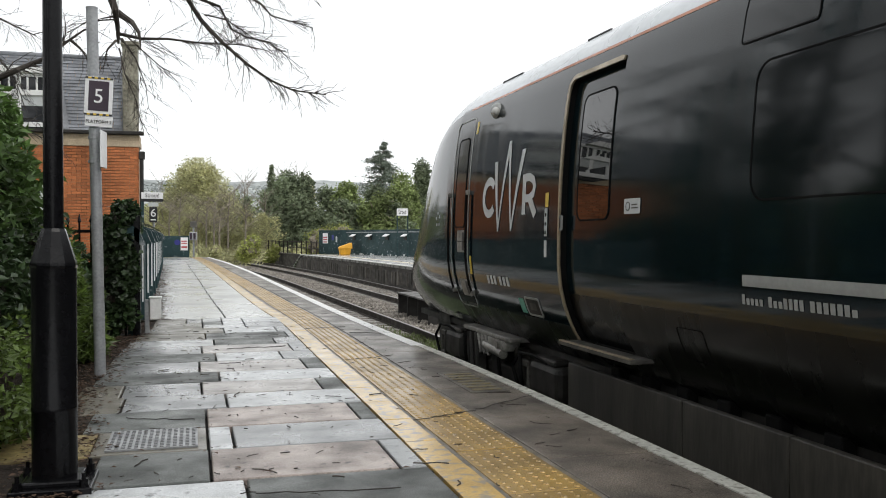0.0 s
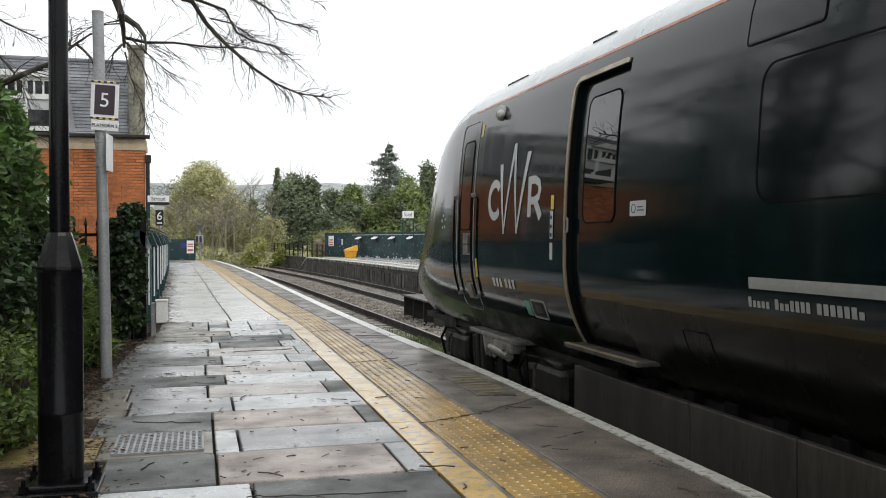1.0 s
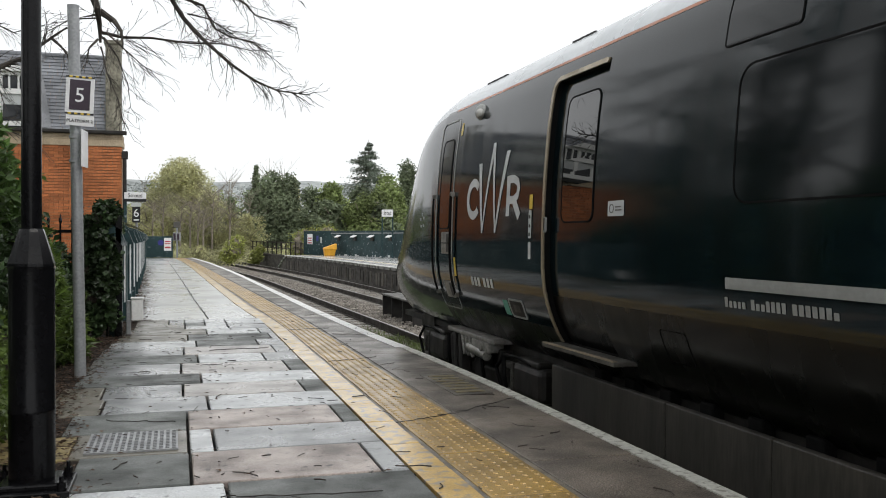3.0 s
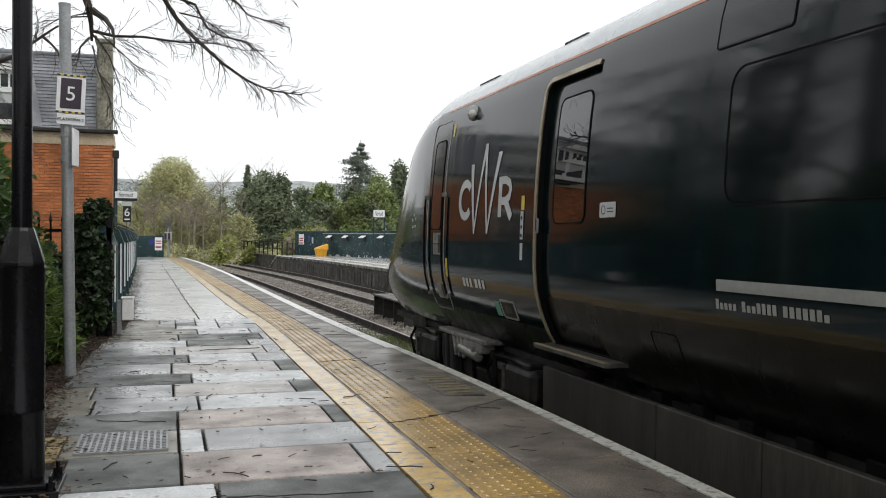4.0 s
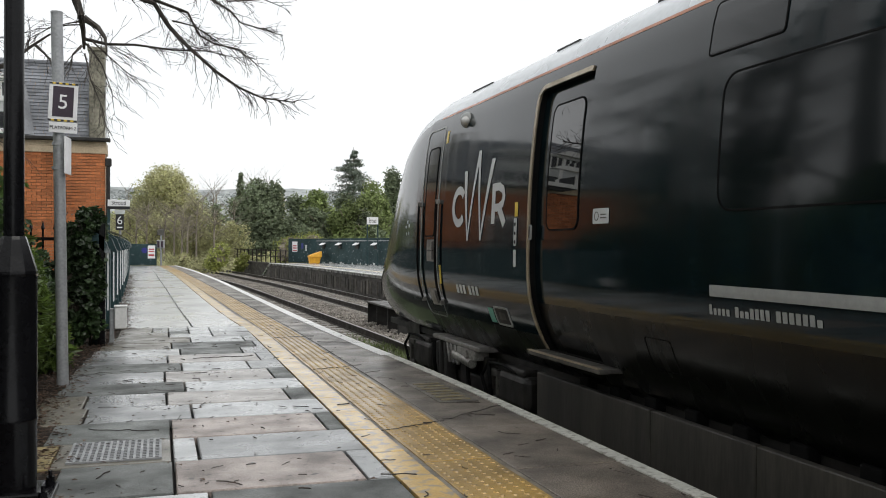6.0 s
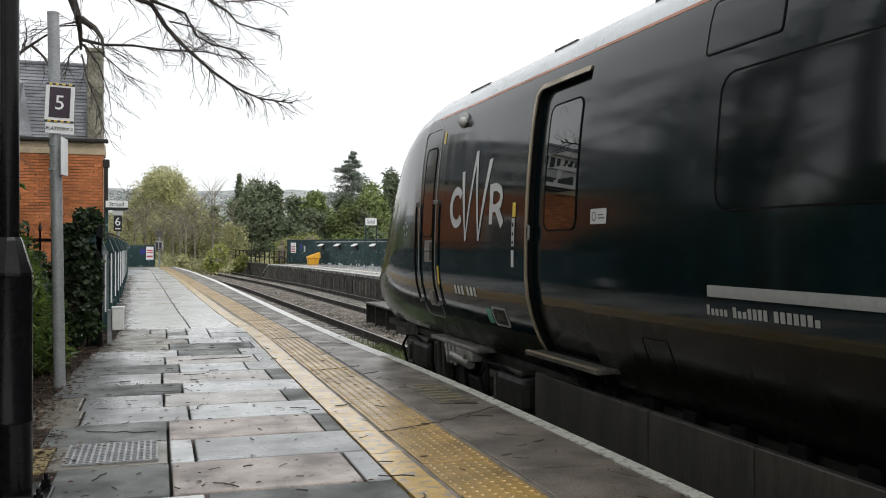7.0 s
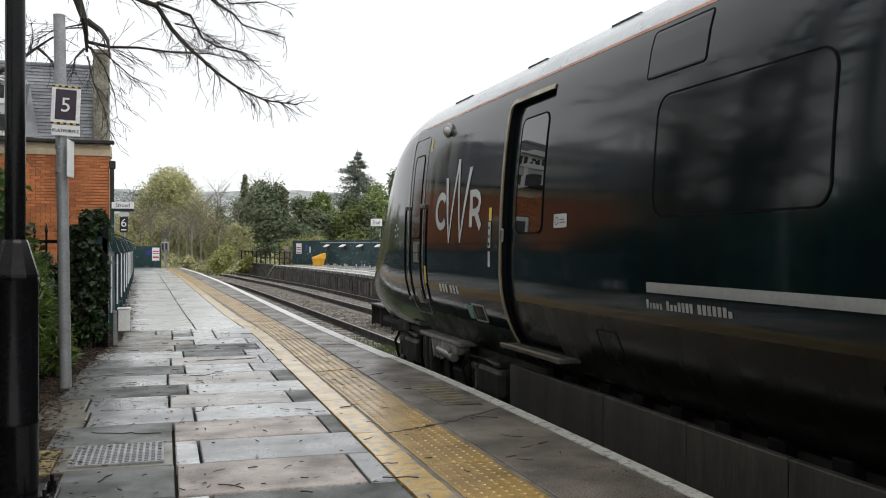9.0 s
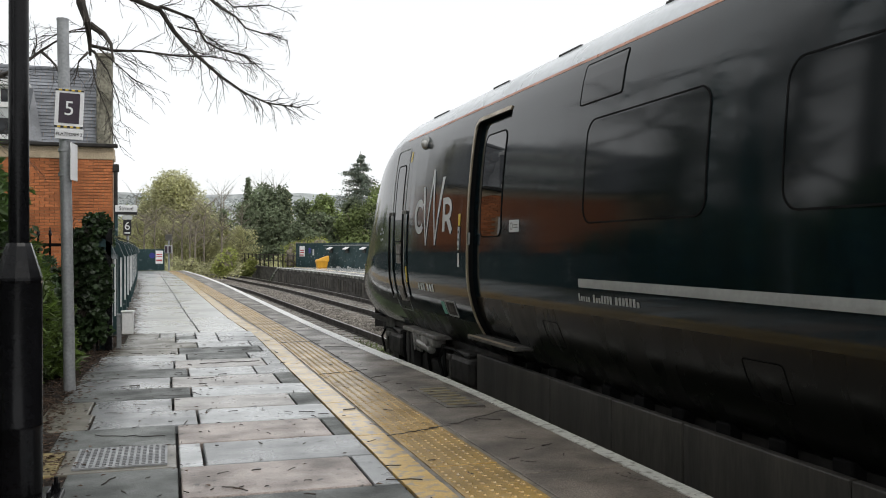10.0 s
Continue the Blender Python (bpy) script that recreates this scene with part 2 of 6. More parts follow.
def glide(table, y):
    """A smooth line through the (y, x) points of a table, straight on past its ends."""
    k = 0
    while k < len(table) - 2 and y > table[k + 1][0]:
        k += 1

    def slope(i):
        i0, i1 = max(0, i - 1), min(len(table) - 1, i + 1)
        return (table[i1][1] - table[i0][1]) / (table[i1][0] - table[i0][0])

    (y0, x0), (y1, x1) = table[k], table[k + 1]
    if y < y0:
        return x0 + (y - y0) * slope(0)
    if y > y1:
        return x1 + (y - y1) * slope(len(table) - 1)
    h = y1 - y0
    t = (y - y0) / h
    return (2 * t ** 3 - 3 * t * t + 1) * x0 + (t ** 3 - 2 * t * t + t) * h * slope(k) + (3 * t * t - 2 * t ** 3) * x1 + (t ** 3 - t * t) * h * slope(k + 1)


RAILS = [(-60, 0.0), (0, 0.0), (12, 0.0), (19, -0.05), (25.5, -0.22), (33.5, -0.48), (47.7, -1.02), (59, -1.95), (68, -2.7), (90, -5.0), (150, -14.0)]
EDGE_LINE = [(-60, 2.37), (0, 2.37), (6, 2.365), (8, 2.32), (10, 2.22), (12, 2.14), (14.5, 2.07), (21, 1.94), (29, 1.77), (36, 1.53), (42, 1.27), (52, 0.65)]
TACTILE_LINE = [(-60, 1.69), (0, 1.69), (8, 1.68), (12, 1.655), (15, 1.57), (18.5, 1.47), (23, 1.32), (32, 1.05), (42, 0.70), (52, 0.20)]
YELLOW_LINE = [(-60, 1.105), (0, 1.105), (9, 1.105), (12, 1.09), (15, 0.96), (22.6, 0.76), (34, 0.48), (42, 0.22), (52, -0.28)]
JOINT_LINE = [(-60, 0.42), (0, 0.42), (12, 0.42), (13.1, 0.41), (16.6, 0.30), (25, 0.09), (36, -0.21), (47, -0.51), (52, -0.68)]
FENCE_LINE = [(0, -0.70), (10.75, -0.70), (18.5, -0.80), (27, -0.99), (40, -1.34), (50, -1.66)]


def bend(y):
    """How far the tracks curve to the left at y."""
    return glide(RAILS, y)


def thing(name, base, label, category, group="", kind=""):
    ob = new(name)
    ob.location = base
    ob.empty_display_size = 0.2
    BASE[ob] = Vector(base)
    return tagged(ob, label, category, group, kind)


def mesh_of(name, bm, material, smooth=False, base=None):
    if base is not None:
        for v in bm.verts:
            v.co -= base
    me = bpy.data.meshes.new(name)
    bm.to_mesh(me)
    bm.free()
    me.materials.append(material)
    if smooth:
        me.polygons.foreach_set("use_smooth", [True] * len(me.polygons))
        try:
            me.set_sharp_from_angle(angle=radians(40))
        except Exception:
            pass
    return me


def part(name, bm, material, parent, label="", smooth=False):
    """One mesh under a thing or a part; the bmesh is in world metres."""
    base = BASE.get(parent, Vector((0, 0, 0)))
    ob = new(name, mesh_of(name, bm, material, smooth, base))
    ob.parent = parent
    BASE[ob] = base
    return tagged(ob, label)


def single(name, bm, material, label, category="", group="", kind="", smooth=False):
    ob = new(name, mesh_of(name, bm, material, smooth))
    BASE[ob] = Vector((0, 0, 0))
    return tagged(ob, label, category, group, kind)


def piece(name, me, parent, loc, rz=0.0, scale=(1, 1, 1)):
    ob = new(name, me)
    ob.parent = parent
    ob.location = Vector(loc) - BASE.get(parent, Vector((0, 0, 0)))
    ob.rotation_euler = (0, 0, rz)
    ob.scale = scale
    return ob


def box(bm, x0, x1, y0, y1, z0, z1, bevel=0.0, turn=None):
    """A box, its edges rounded by bevel; turn: a matrix about its middle."""
    m = bmesh.ops.create_cube(bm, size=1.0)
    vs = m["verts"]
    mid = Vector(((x0 + x1) / 2, (y0 + y1) / 2, (z0 + z1) / 2))
    size = Vector((abs(x1 - x0), abs(y1 - y0), abs(z1 - z0)))
    for v in vs:
        v.co = Vector((v.co.x * size.x, v.co.y * size.y, v.co.z * size.z))
    if bevel:
        es = list({e for v in vs for e in v.link_edges})
        r = bmesh.ops.bevel(bm, geom=es, offset=bevel, segments=2, affect="EDGES", profile=0.5)
        vs = list({v for f in r["faces"] for v in f.verts} | {v for v in vs if v.is_valid})
    for v in vs:
        co = v.co
        if turn is not None:
            co = turn @ co
        v.co = co + mid
    return vs


def tube(bm, pts, radii, n=8, cap=True):
    """A round bar along points."""
    rings = []
    pts = [Vector(p) for p in pts]
    for i, p in enumerate(pts):
        a = pts[max(0, i - 1)]
        b = pts[min(len(pts) - 1, i + 1)]
        d = (b - a)
        d = d.normalized() if d.length > 1e-9 else Vector((0, 0, 1))
        u = d.cross(Vector((0.13, 0.21, 1.0)) if abs(d.z) < 0.9 else Vector((1, 0.1, 0)))
        u.normalize()
        w = d.cross(u)
        r = radii[i] if isinstance(radii, (list, tuple)) else radii
        rings.append([bm.verts.new(p + (u * math.cos(2 * math.pi * k / n) + w * math.sin(2 * math.pi * k / n)) * r) for k in range(n)])
    for a, b in zip(rings, rings[1:]):
        for k in range(n):
            bm.faces.new((a[k], a[(k + 1) % n], b[(k + 1) % n], b[k]))
    if cap:
        bm.faces.new(rings[0][::-1])
        bm.faces.new(rings[-1])


def ribbon(bm, x0, x1, y0, y1, z0, z1, step=1.5, left=None, right=None):
    """A bar along the line, z0 to z1 high, from x0 to x1 across; left and right: the lines that its sides keep to."""
    n = max(1, int((y1 - y0) / step))
    prev = None
    for i in range(n + 1):
        y = y0 + (y1 - y0) * i / n
        xa = x0 + (glide(left, y) if left else bend(y))
        xb = x1 + (glide(right or left, y) if left else bend(y))
        ring = [bm.verts.new((x, y, z)) for x, z in ((xa, z0), (xb, z0), (xb, z1), (xa, z1))]
        if prev:
            for k in range(4):
                bm.faces.new((prev[k], prev[(k + 1) % 4], ring[(k + 1) % 4], ring[k]))
        else:
            bm.faces.new(ring)
        prev = ring
    bm.faces.new(prev[::-1])


def text_mesh(words, size, depth=0.002, align="CENTER"):
    cu = bpy.data.curves.new("lettering", "FONT")
    cu.body, cu.size, cu.extrude, cu.align_x, cu.resolution_u = words, size, depth, align, 3
    ob = bpy.data.objects.new("lettering", cu)
    scene.collection.objects.link(ob)
    bpy.context.view_layer.update()
    me = bpy.data.meshes.new_from_object(ob.evaluated_get(bpy.context.evaluated_depsgraph_get()))
    bpy.data.objects.remove(ob)
    bpy.data.curves.remove(cu)
    return me


def lettering(name, words, size, m, material, parent, label="", widen=1.0, bold=0.0):
    """Words laid on a sign by the world pose m (x along the words, y up)."""
    me = text_mesh(words, size)
    for v in me.vertices:
        v.co = m @ Vector((v.co.x * widen, v.co.y, v.co.z)) - BASE.get(parent, Vector((0, 0, 0)))
    me.materials.clear()
    me.materials.append(material)
    ob = new(name, me)
    ob.parent = parent
    BASE[ob] = BASE.get(parent, Vector((0, 0, 0)))
    return tagged(ob, label)


# ---- the ground and the hills ----
RAIL_Z = -0.92
bm = bmesh.new()
gx = [-3000, -1500, -600, -250, -120, -70, -40, -22, -12, -6, -2, 0, 2, 5, 8, 11, 15, 22, 32, 45, 70, 110, 200, 400, 800, 1500, 3000]
gy = [-3000, -1000, -300, -100, -40, -20, -8, 0, 8, 16, 26, 38, 52, 70, 90, 115, 150, 200, 300, 600, 1200, 3000]
grid = {}
for i, x in enumerate(gx):
    for j, y in enumerate(gy):
        far = max(0, math.hypot(x, y) - 60)
        z = -1.16 + 0.25 * noise.noise(Vector((x, y, 0)) * 0.03) * min(1, far / 40)
        grid[i, j] = bm.verts.new((x, y, z))
for i in range(len(gx) - 1):
    for j in range(len(gy) - 1):
        bm.faces.new((grid[i, j], grid[i + 1, j], grid[i + 1, j + 1], grid[i, j + 1]))
single("ground", bm, M["ground"], "rough damp grass ground round the station", "ground", kind="structure", smooth=True)


def ridge(y, width, top, seed, rough):
    bm = bmesh.new()
    n = 90
    rows = []
    for i in range(n + 1):
        x = -width + 2 * width * i / n + 140
        h = top * (1 + rough * noise.noise(Vector((x * 0.004, seed, 0))) + 0.35 * rough * noise.noise(Vector((x * 0.02, seed, 3))))
        rows.append([bm.verts.new((x, y - 260, -1.4)), bm.verts.new((x, y - 100, h * 0.62)), bm.verts.new((x, y, h)), bm.verts.new((x, y + 300, -1.4))])
    for a, b in zip(rows, rows[1:]):
        for k in range(3):
            bm.faces.new((a[k], b[k], b[k + 1], a[k + 1]))
    return bm


single("backdrop", ridge(1250, 1500, 77, 4.2, 0.13), M["hill"], "far wooded hillside with haze painted into its colour", "hill", kind="structure", smooth=True)

# ---- the platform ----
P_END = 50.0
bm = bmesh.new()
ribbon(bm, -2.0, -0.06, -22, P_END, -1.15, -0.065, 1.0, FENCE_LINE, EDGE_LINE)
platform = single("platform", bm, M["joint"], "low station platform paved with old mixed slabs", "platform", kind="structure")


def slab_mesh(name, w, d, h, material, bevel=0.008):
    bm = bmesh.new()
    box(bm, -w / 2, w / 2, -d / 2, d / 2, -h, 0, bevel)
    return mesh_of(name, bm, material)


def slab(name, x0, x1, y0, y1, key, gap=0.006, lift=0.0, h=0.06):
    me = slab_mesh(name, x1 - x0 - gap * 2, y1 - y0 - gap * 2, h, M[key])
    return piece(name, me, platform, ((x0 + x1) / 2, (y0 + y1) / 2, lift + random.uniform(-0.003, 0.002)), random.uniform(-0.004, 0.004))


def line_slab(name, left, right, y0, y1, key, gap=0.005, lift=0.0, h=0.06):
    """A slab whose long sides keep to two (line, offset) pairs of the plan."""
    my = (y0 + y1) / 2
    mx = (glide(left[0], my) + left[1] + glide(right[0], my) + right[1]) / 2
    bm = bmesh.new()
    box(bm, -0.5, 0.5, y0 + gap - my, y1 - gap - my, -h, 0, 0.007)
    for v in bm.verts:
        a = glide(left[0], v.co.y + my) + left[1] + gap - mx
        b = glide(right[0], v.co.y + my) + right[1] - gap - mx
        v.co.x = a + (b - a) * (v.co.x + 0.5)
    me = mesh_of(name, bm, M[key])
    return piece(name, me, platform, (mx, my, lift + random.uniform(-0.003, 0.002)), random.uniform(-0.002, 0.002))


random.seed(3)
COURSES = [3.05, 3.65, 4.26, 4.89, 5.47, 6.06, 6.61, 7.17, 7.70, 8.35, 8.93, 9.56, 10.13, 10.79, 11.41]
SLABS = [
    [(-0.5, 0.05, "flag_grey"), (0.05, 0.8, "flag_dark"), (0.8, 1.104, "flag_grey")],
    [(-0.5, 0.225, "flag_light"), (0.225, 1.104, "flag_dark")],
    [(-0.47, 0.075, "flag_dark"), (0.075, 0.965, "flag_pink"), (0.965, 1.104, "flag_grey")],
    [(0.07, 0.205, "flag_light"), (0.205, 1.104, "flag_grey")],
    [(-0.62, 0.07, "flag_dark"), (0.07, 0.985, "flag_pink"), (0.985, 1.104, "flag_dark")],
    [(-0.85, -0.46, "flag_brown"), (-0.46, 0.21, "flag_grey"), (0.21, 1.104, "flag_light")],
    [(-0.80, -0.5, "flag_brown"), (-0.5, 0.05, "flag_grey"), (0.05, 0.915, "flag_buff"), (0.915, 1.104, "flag_dark")],
    [(-0.74, 0.19, "flag_dark"), (0.19, 1.104, "flag_light")],
    [(-0.74, 0.04, "flag_grey"), (0.04, 0.93, "flag_buff"), (0.93, 1.104, "flag_dark")],
    [(-0.72, 0.19, "flag_dark"), (0.19, 0.79, "flag_light"), (0.79, 1.104, "flag_grey")],
    [(-0.70, 0.07, "flag_grey"), (0.07, 0.94, "flag_buff"), (0.94, 1.104, "flag_grey")],
    [(-0.66, 0.20, "flag_light"), (0.20, 0.83, "flag_dark"), (0.83, 1.104, "flag_grey")],
    [(-0.62, 0.12, "flag_brown"), (0.12, 1.02, "flag_dark"), (1.02, 1.104, "flag_grey")],
    [(-0.58, 0.34, "flag_brown"), (0.34, 0.95, "flag_light"), (0.95, 1.104, "flag_grey")],
]
for (ya, yb), row in zip(zip(COURSES, COURSES[1:]), SLABS):
    for xa, xb, key in row:
        slab("paving_slab", xa, xb, ya, yb, key, 0.007)
for k in range(22):
    # the same courses go on behind
    ya = 2.45 - k * 0.6
    cuts = [-0.5, random.uniform(0.0, 0.25), random.uniform(0.8, 0.95), 1.104]
    for xa, xb in zip(cuts, cuts[1:]):
        slab("paving_slab", xa, xb, ya, ya + 0.6, random.choice(["flag_pink", "flag_grey", "flag_light", "flag_dark"]), 0.007)
for xa, xb, ya, yb, key in ((-0.5, 0.1, 11.41, 12.05, "flag_brown"), (0.1, 0.62, 11.41, 11.8, "flag_light"), (0.62, 1.104, 11.41, 12.1, "flag_grey"),
                            (-0.5, -0.1, 12.05, 12.75, "flag_brown"), (-0.1, 0.1, 12.05, 12.75, "flag_grey"), (0.1, 0.35, 11.8, 12.3, "flag_dark"), (0.35, 0.62, 11.8, 12.75, "flag_light"),
                            (0.1, 0.35, 12.3, 12.75, "flag_light"), (0.62, 1.104, 12.1, 12.75, "flag_light")):
    slab("paving_slab", xa, xb, ya, yb, key, 0.008)
# poured concrete bays farther on, with one joint along and joints across
CROSS = [12.75, 13.75, 15.2, 16.85, 18.5, 20.5, 22.8, 25.6, 28.0, 30.4, 33.2, 36.2, 39.5, 43.0, 46.5, P_END]
for ya, yb in zip(CROSS, CROSS[1:]):
    line_slab("concrete_bay", (FENCE_LINE, -0.02), (JOINT_LINE, 0), ya, yb, "concrete", 0.011)
    line_slab("concrete_bay", (JOINT_LINE, 0), (YELLOW_LINE, 0), ya, yb, "concrete", 0.009)
# soil strip beside the hedge
bm = bmesh.new()
ribbon(bm, -2.0, 0.25, -10, 12.7, -0.1, -0.012, 1.0, FENCE_LINE)
single("soil_border", bm, M["soil"], "damp dark soil with fallen leaves beside the platform", "soil", kind="structure")

# yellow line, tactile slabs, coping, white edge
y = -6.0
while y < P_END - 0.3:
    line_slab("yellow_line_slab", (YELLOW_LINE, 0), (YELLOW_LINE, 0.18), y, y + 0.6, "yellow_line", 0.002, 0.001)
    y += 0.6
for la, lb, oa, ob_ in ((YELLOW_LINE, TACTILE_LINE, 0.182, -0.374), (TACTILE_LINE, TACTILE_LINE, -0.004, 0.028)):
    bm = bmesh.new()
    ribbon(bm, oa, ob_, -6, P_END, -0.07, -0.005, 0.8, la, lb)
    part("bedding_strip", bm, M["bedding"], platform, "grey-brown bedding strip beside the tactile slabs")


def tactile_mesh(name, w, material):
    bm = bmesh.new()
    box(bm, -w / 2, w / 2, -w / 2, w / 2, -0.06, 0, 0.004)
    s = w / 6
    for i in range(6):
        for j in range(6):
            cx, cy = (i - 2.5) * s, (j - 2.5) * s
            lo = [bm.verts.new((cx + 0.0175 * math.cos(a), cy + 0.0175 * math.sin(a), -0.001)) for a in [q * math.pi / 3 for q in range(6)]]
            hi = [bm.verts.new((cx + 0.012 * math.cos(a), cy + 0.012 * math.sin(a), 0.005)) for a in [q * math.pi / 3 for q in range(6)]]
            for q in range(6):
                bm.faces.new((lo[q], lo[(q + 1) % 6], hi[(q + 1) % 6], hi[q]))
            bm.faces.new(hi)
    return mesh_of(name, bm, material)


tact = tactile_mesh("tactile_slab", 0.40, M["tactile"])
y = -6.02
while y < P_END - 0.4:
    turn = math.atan2(glide(TACTILE_LINE, y) - glide(TACTILE_LINE, y + 0.4), 0.4)
    piece("tactile_slab", tact, platform, (glide(TACTILE_LINE, y + 0.2) - 0.188, y + 0.2, random.uniform(-0.001, 0.003)), turn, (0.92, 1, 1))
    y += 0.405
y = -8.0 + 0.37
while y < P_END - 0.3:
    line_slab("coping_slab", (TACTILE_LINE, 0.028), (EDGE_LINE, 0), y, min(P_END, y + 1.08), "cope", 0.006, 0.0, 0.12)
    y += 1.08
bm = bmesh.new()
ribbon(bm, -0.085, 0.003, -10, 9.0, -0.05, 0.005, 0.8, EDGE_LINE)
single("white_edge_line", bm, M["white_line"], "worn dirty white line painted along the platform edge", "line", kind="structure")
bm = bmesh.new()
ribbon(bm, -0.13, 0.003, 9.0, P_END, -0.05, 0.005, 0.8, EDGE_LINE)
single("white_edge_line", bm, M["white_far"], "white line painted along the platform edge", "line", kind="structure")
bm = bmesh.new()
for c in range(11):
    for k in range(110):
        y0 = -14 + k * 0.58 + (0.29 if c % 2 else 0)
        x = glide(EDGE_LINE, y0) - 0.07
        box(bm, x - 0.05, x + 0.02 + random.uniform(-0.008, 0.008), y0, y0 + 0.57, -1.15 + c * 0.092, -1.066 + c * 0.092)
single("platform_face", bm, M["face"], "sooty dark brick face below the platform edge", "wall", kind="structure")

# drain grating in its concrete surround
drain = thing("drain_cover", (-0.21, 5.2, 0), "galvanised perforated drain grating set in mossy concrete", "drain cover")
bm = bmesh.new()
box(bm, -0.52, 0.063, 4.90, 5.46, -0.06, 0.0, 0.006)
part("surround", bm, M["flag_brown"], drain, "moss-stained concrete surround")
bm = bmesh.new()
box(bm, -1.1, -0.526, 4.88, 5.44, -0.06, 0.002, 0.006)
part("channel_slab", bm, M["moss"], drain, "yellow mossy concrete channel slab")
bm = bmesh.new()
for i in range(15):
    x = -0.445 + i * 0.0325
    box(bm, x - 0.006, x + 0.006, 4.96, 5.44, 0.001, 0.011)
for j in range(13):
    yy = 4.965 + j * 0.0392
    box(bm, -0.452, 0.016, yy - 0.006, yy + 0.006, 0.001, 0.0105)
part("grating", bm, M["galv"], drain)
# thin black sheet over the surround paints the shade between the bars
bm = bmesh.new()
box(bm, -0.45, 0.014, 4.962, 5.442, 0.0005, 0.002)
part("shadow_pit", bm, M["under"], drain)

# small grille in the coping
bm = bmesh.new()
for i in range(7):
    yy = 6.24 + i * 0.125
    box(bm, 1.945, 2.165, yy, yy + 0.05, 0.001, 0.008)
bm_pad = bmesh.new()
box(bm_pad, 1.91, 2.20, 6.16, 7.15, -0.001, 0.0035)
g2 = thing("stencil_mark", (2.05, 6.65, 0), "faded yellow stencilled warning bars on the coping", "floor marking")
part("dark_patch", bm_pad, M["patch"], g2, "dark worn paint patch")
tagged(part("bar_marking", bm, M["stencil"], g2), kind="stuff")


# ---- tracks ----
def track(centre, name, y0, y1, label):
    bm = bmesh.new()
    for side in (-0.7525, 0.7525):
        x = centre + side
        ribbon(bm, x - 0.075, x + 0.075, y0, y1, RAIL_Z - 0.16, RAIL_Z - 0.145, 2.0)
        ribbon(bm, x - 0.012, x + 0.012, y0, y1, RAIL_Z - 0.145, RAIL_Z - 0.04, 2.0)
        ribbon(bm, x - 0.036, x + 0.036, y0, y1, RAIL_Z - 0.04, RAIL_Z - 0.004, 2.0)
    t = single(name, bm, M["rail"], label, "track", kind="structure")
    for side in (-0.7525, 0.7525):
        bm = bmesh.new()
        ribbon(bm, centre + side - 0.03, centre + side + 0.03, y0, y1, RAIL_Z - 0.004, RAIL_Z, 2.0)
        part("rail_head", bm, M["rail_top"], t)
    bm = bmesh.new()
    box(bm, -1.25, 1.25, -0.12, 0.12, -0.2, 0, 0.02)
    me = mesh_of("sleeper", bm, M["sleeper"])
    y = 6.0
    while y < min(y1, 110):
        piece("sleeper", me, t, (centre + bend(y), y, RAIL_Z - 0.165))
        y += 0.68
    return t


TRACK_1, TRACK_2 = 4.10, 7.55
track(TRACK_1, "track", -40, 150, "rusty rails on concrete sleepers with polished heads")
track(TRACK_2, "track", -40, 150, "rusty rails on concrete sleepers with polished heads")
bm = bmesh.new()
n_y, n_x = 150, 34
rows = []
for j in range(n_y + 1):
    y = -40 + 190 * j / n_y
    rows.append([])
    for i in range(n_x + 1):
        x = 2.0 + (9.0 - 2.0) * i / n_x
        hump = 0.06 * max(0, 1 - abs(x - 5.8) / 0.8)
        rows[-1].append(bm.verts.new((x + bend(y), y, RAIL_Z - 0.25 + hump + 0.03 * noise.noise(Vector((x * 3, y * 3, 0))))))
for a, b in zip(rows, rows[1:]):
    for i in range(n_x):
        bm.faces.new((a[i], a[i + 1], b[i + 1], b[i]))
single("ballast_bed", bm, M["ballast"], "bed of grey-brown crushed stone under the tracks", "ballast", kind="structure")
# loose stones of the ballast
random.seed(11)
stone = [Vector((math.cos(a) * r, math.sin(a) * r, z)) for a, r, z in ((0, 1, 0), (1.3, 0.9, -0.1), (2.6, 1.05, 0.1), (3.9, 0.85, 0), (5.2, 1, 0.05), (0.7, 0.4, 0.7), (3.4, 0.4, 0.6))]
FACES = ((0, 1, 5), (1, 2, 5), (2, 6, 5), (2, 3, 6), (3, 4, 6), (4, 0, 5), (4, 5, 6))
vs, fs = [], []
for _ in range(34000):
    y = 9 + 60 * random.random() ** 1.5
    x = random.uniform(4.2, 8.9)
    s = random.uniform(0.026, 0.058) * (1 + max(0, y - 25) * 0.015)
    hump = 0.06 * max(0, 1 - abs(x - 5.8) / 0.8)
    a, t = random.uniform(0, 6.28), random.uniform(-0.6, 0.6)
    e = Euler((t, random.uniform(-0.6, 0.6), a)).to_matrix() * s
    o = Vector((x + bend(y), y, RAIL_Z - 0.195 + hump))
    k = len(vs)
    vs += [tuple(e @ p + o) for p in stone]
    fs += [tuple(k + i for i in f) for f in FACES]
me = bpy.data.meshes.new("ballast_stones")
me.from_pydata(vs, [], fs)
me.materials.append(M["ballast"])
tagged(new("ballast_stones", me), "loose crushed grey stones between the rails", "ballast", kind="stuff")

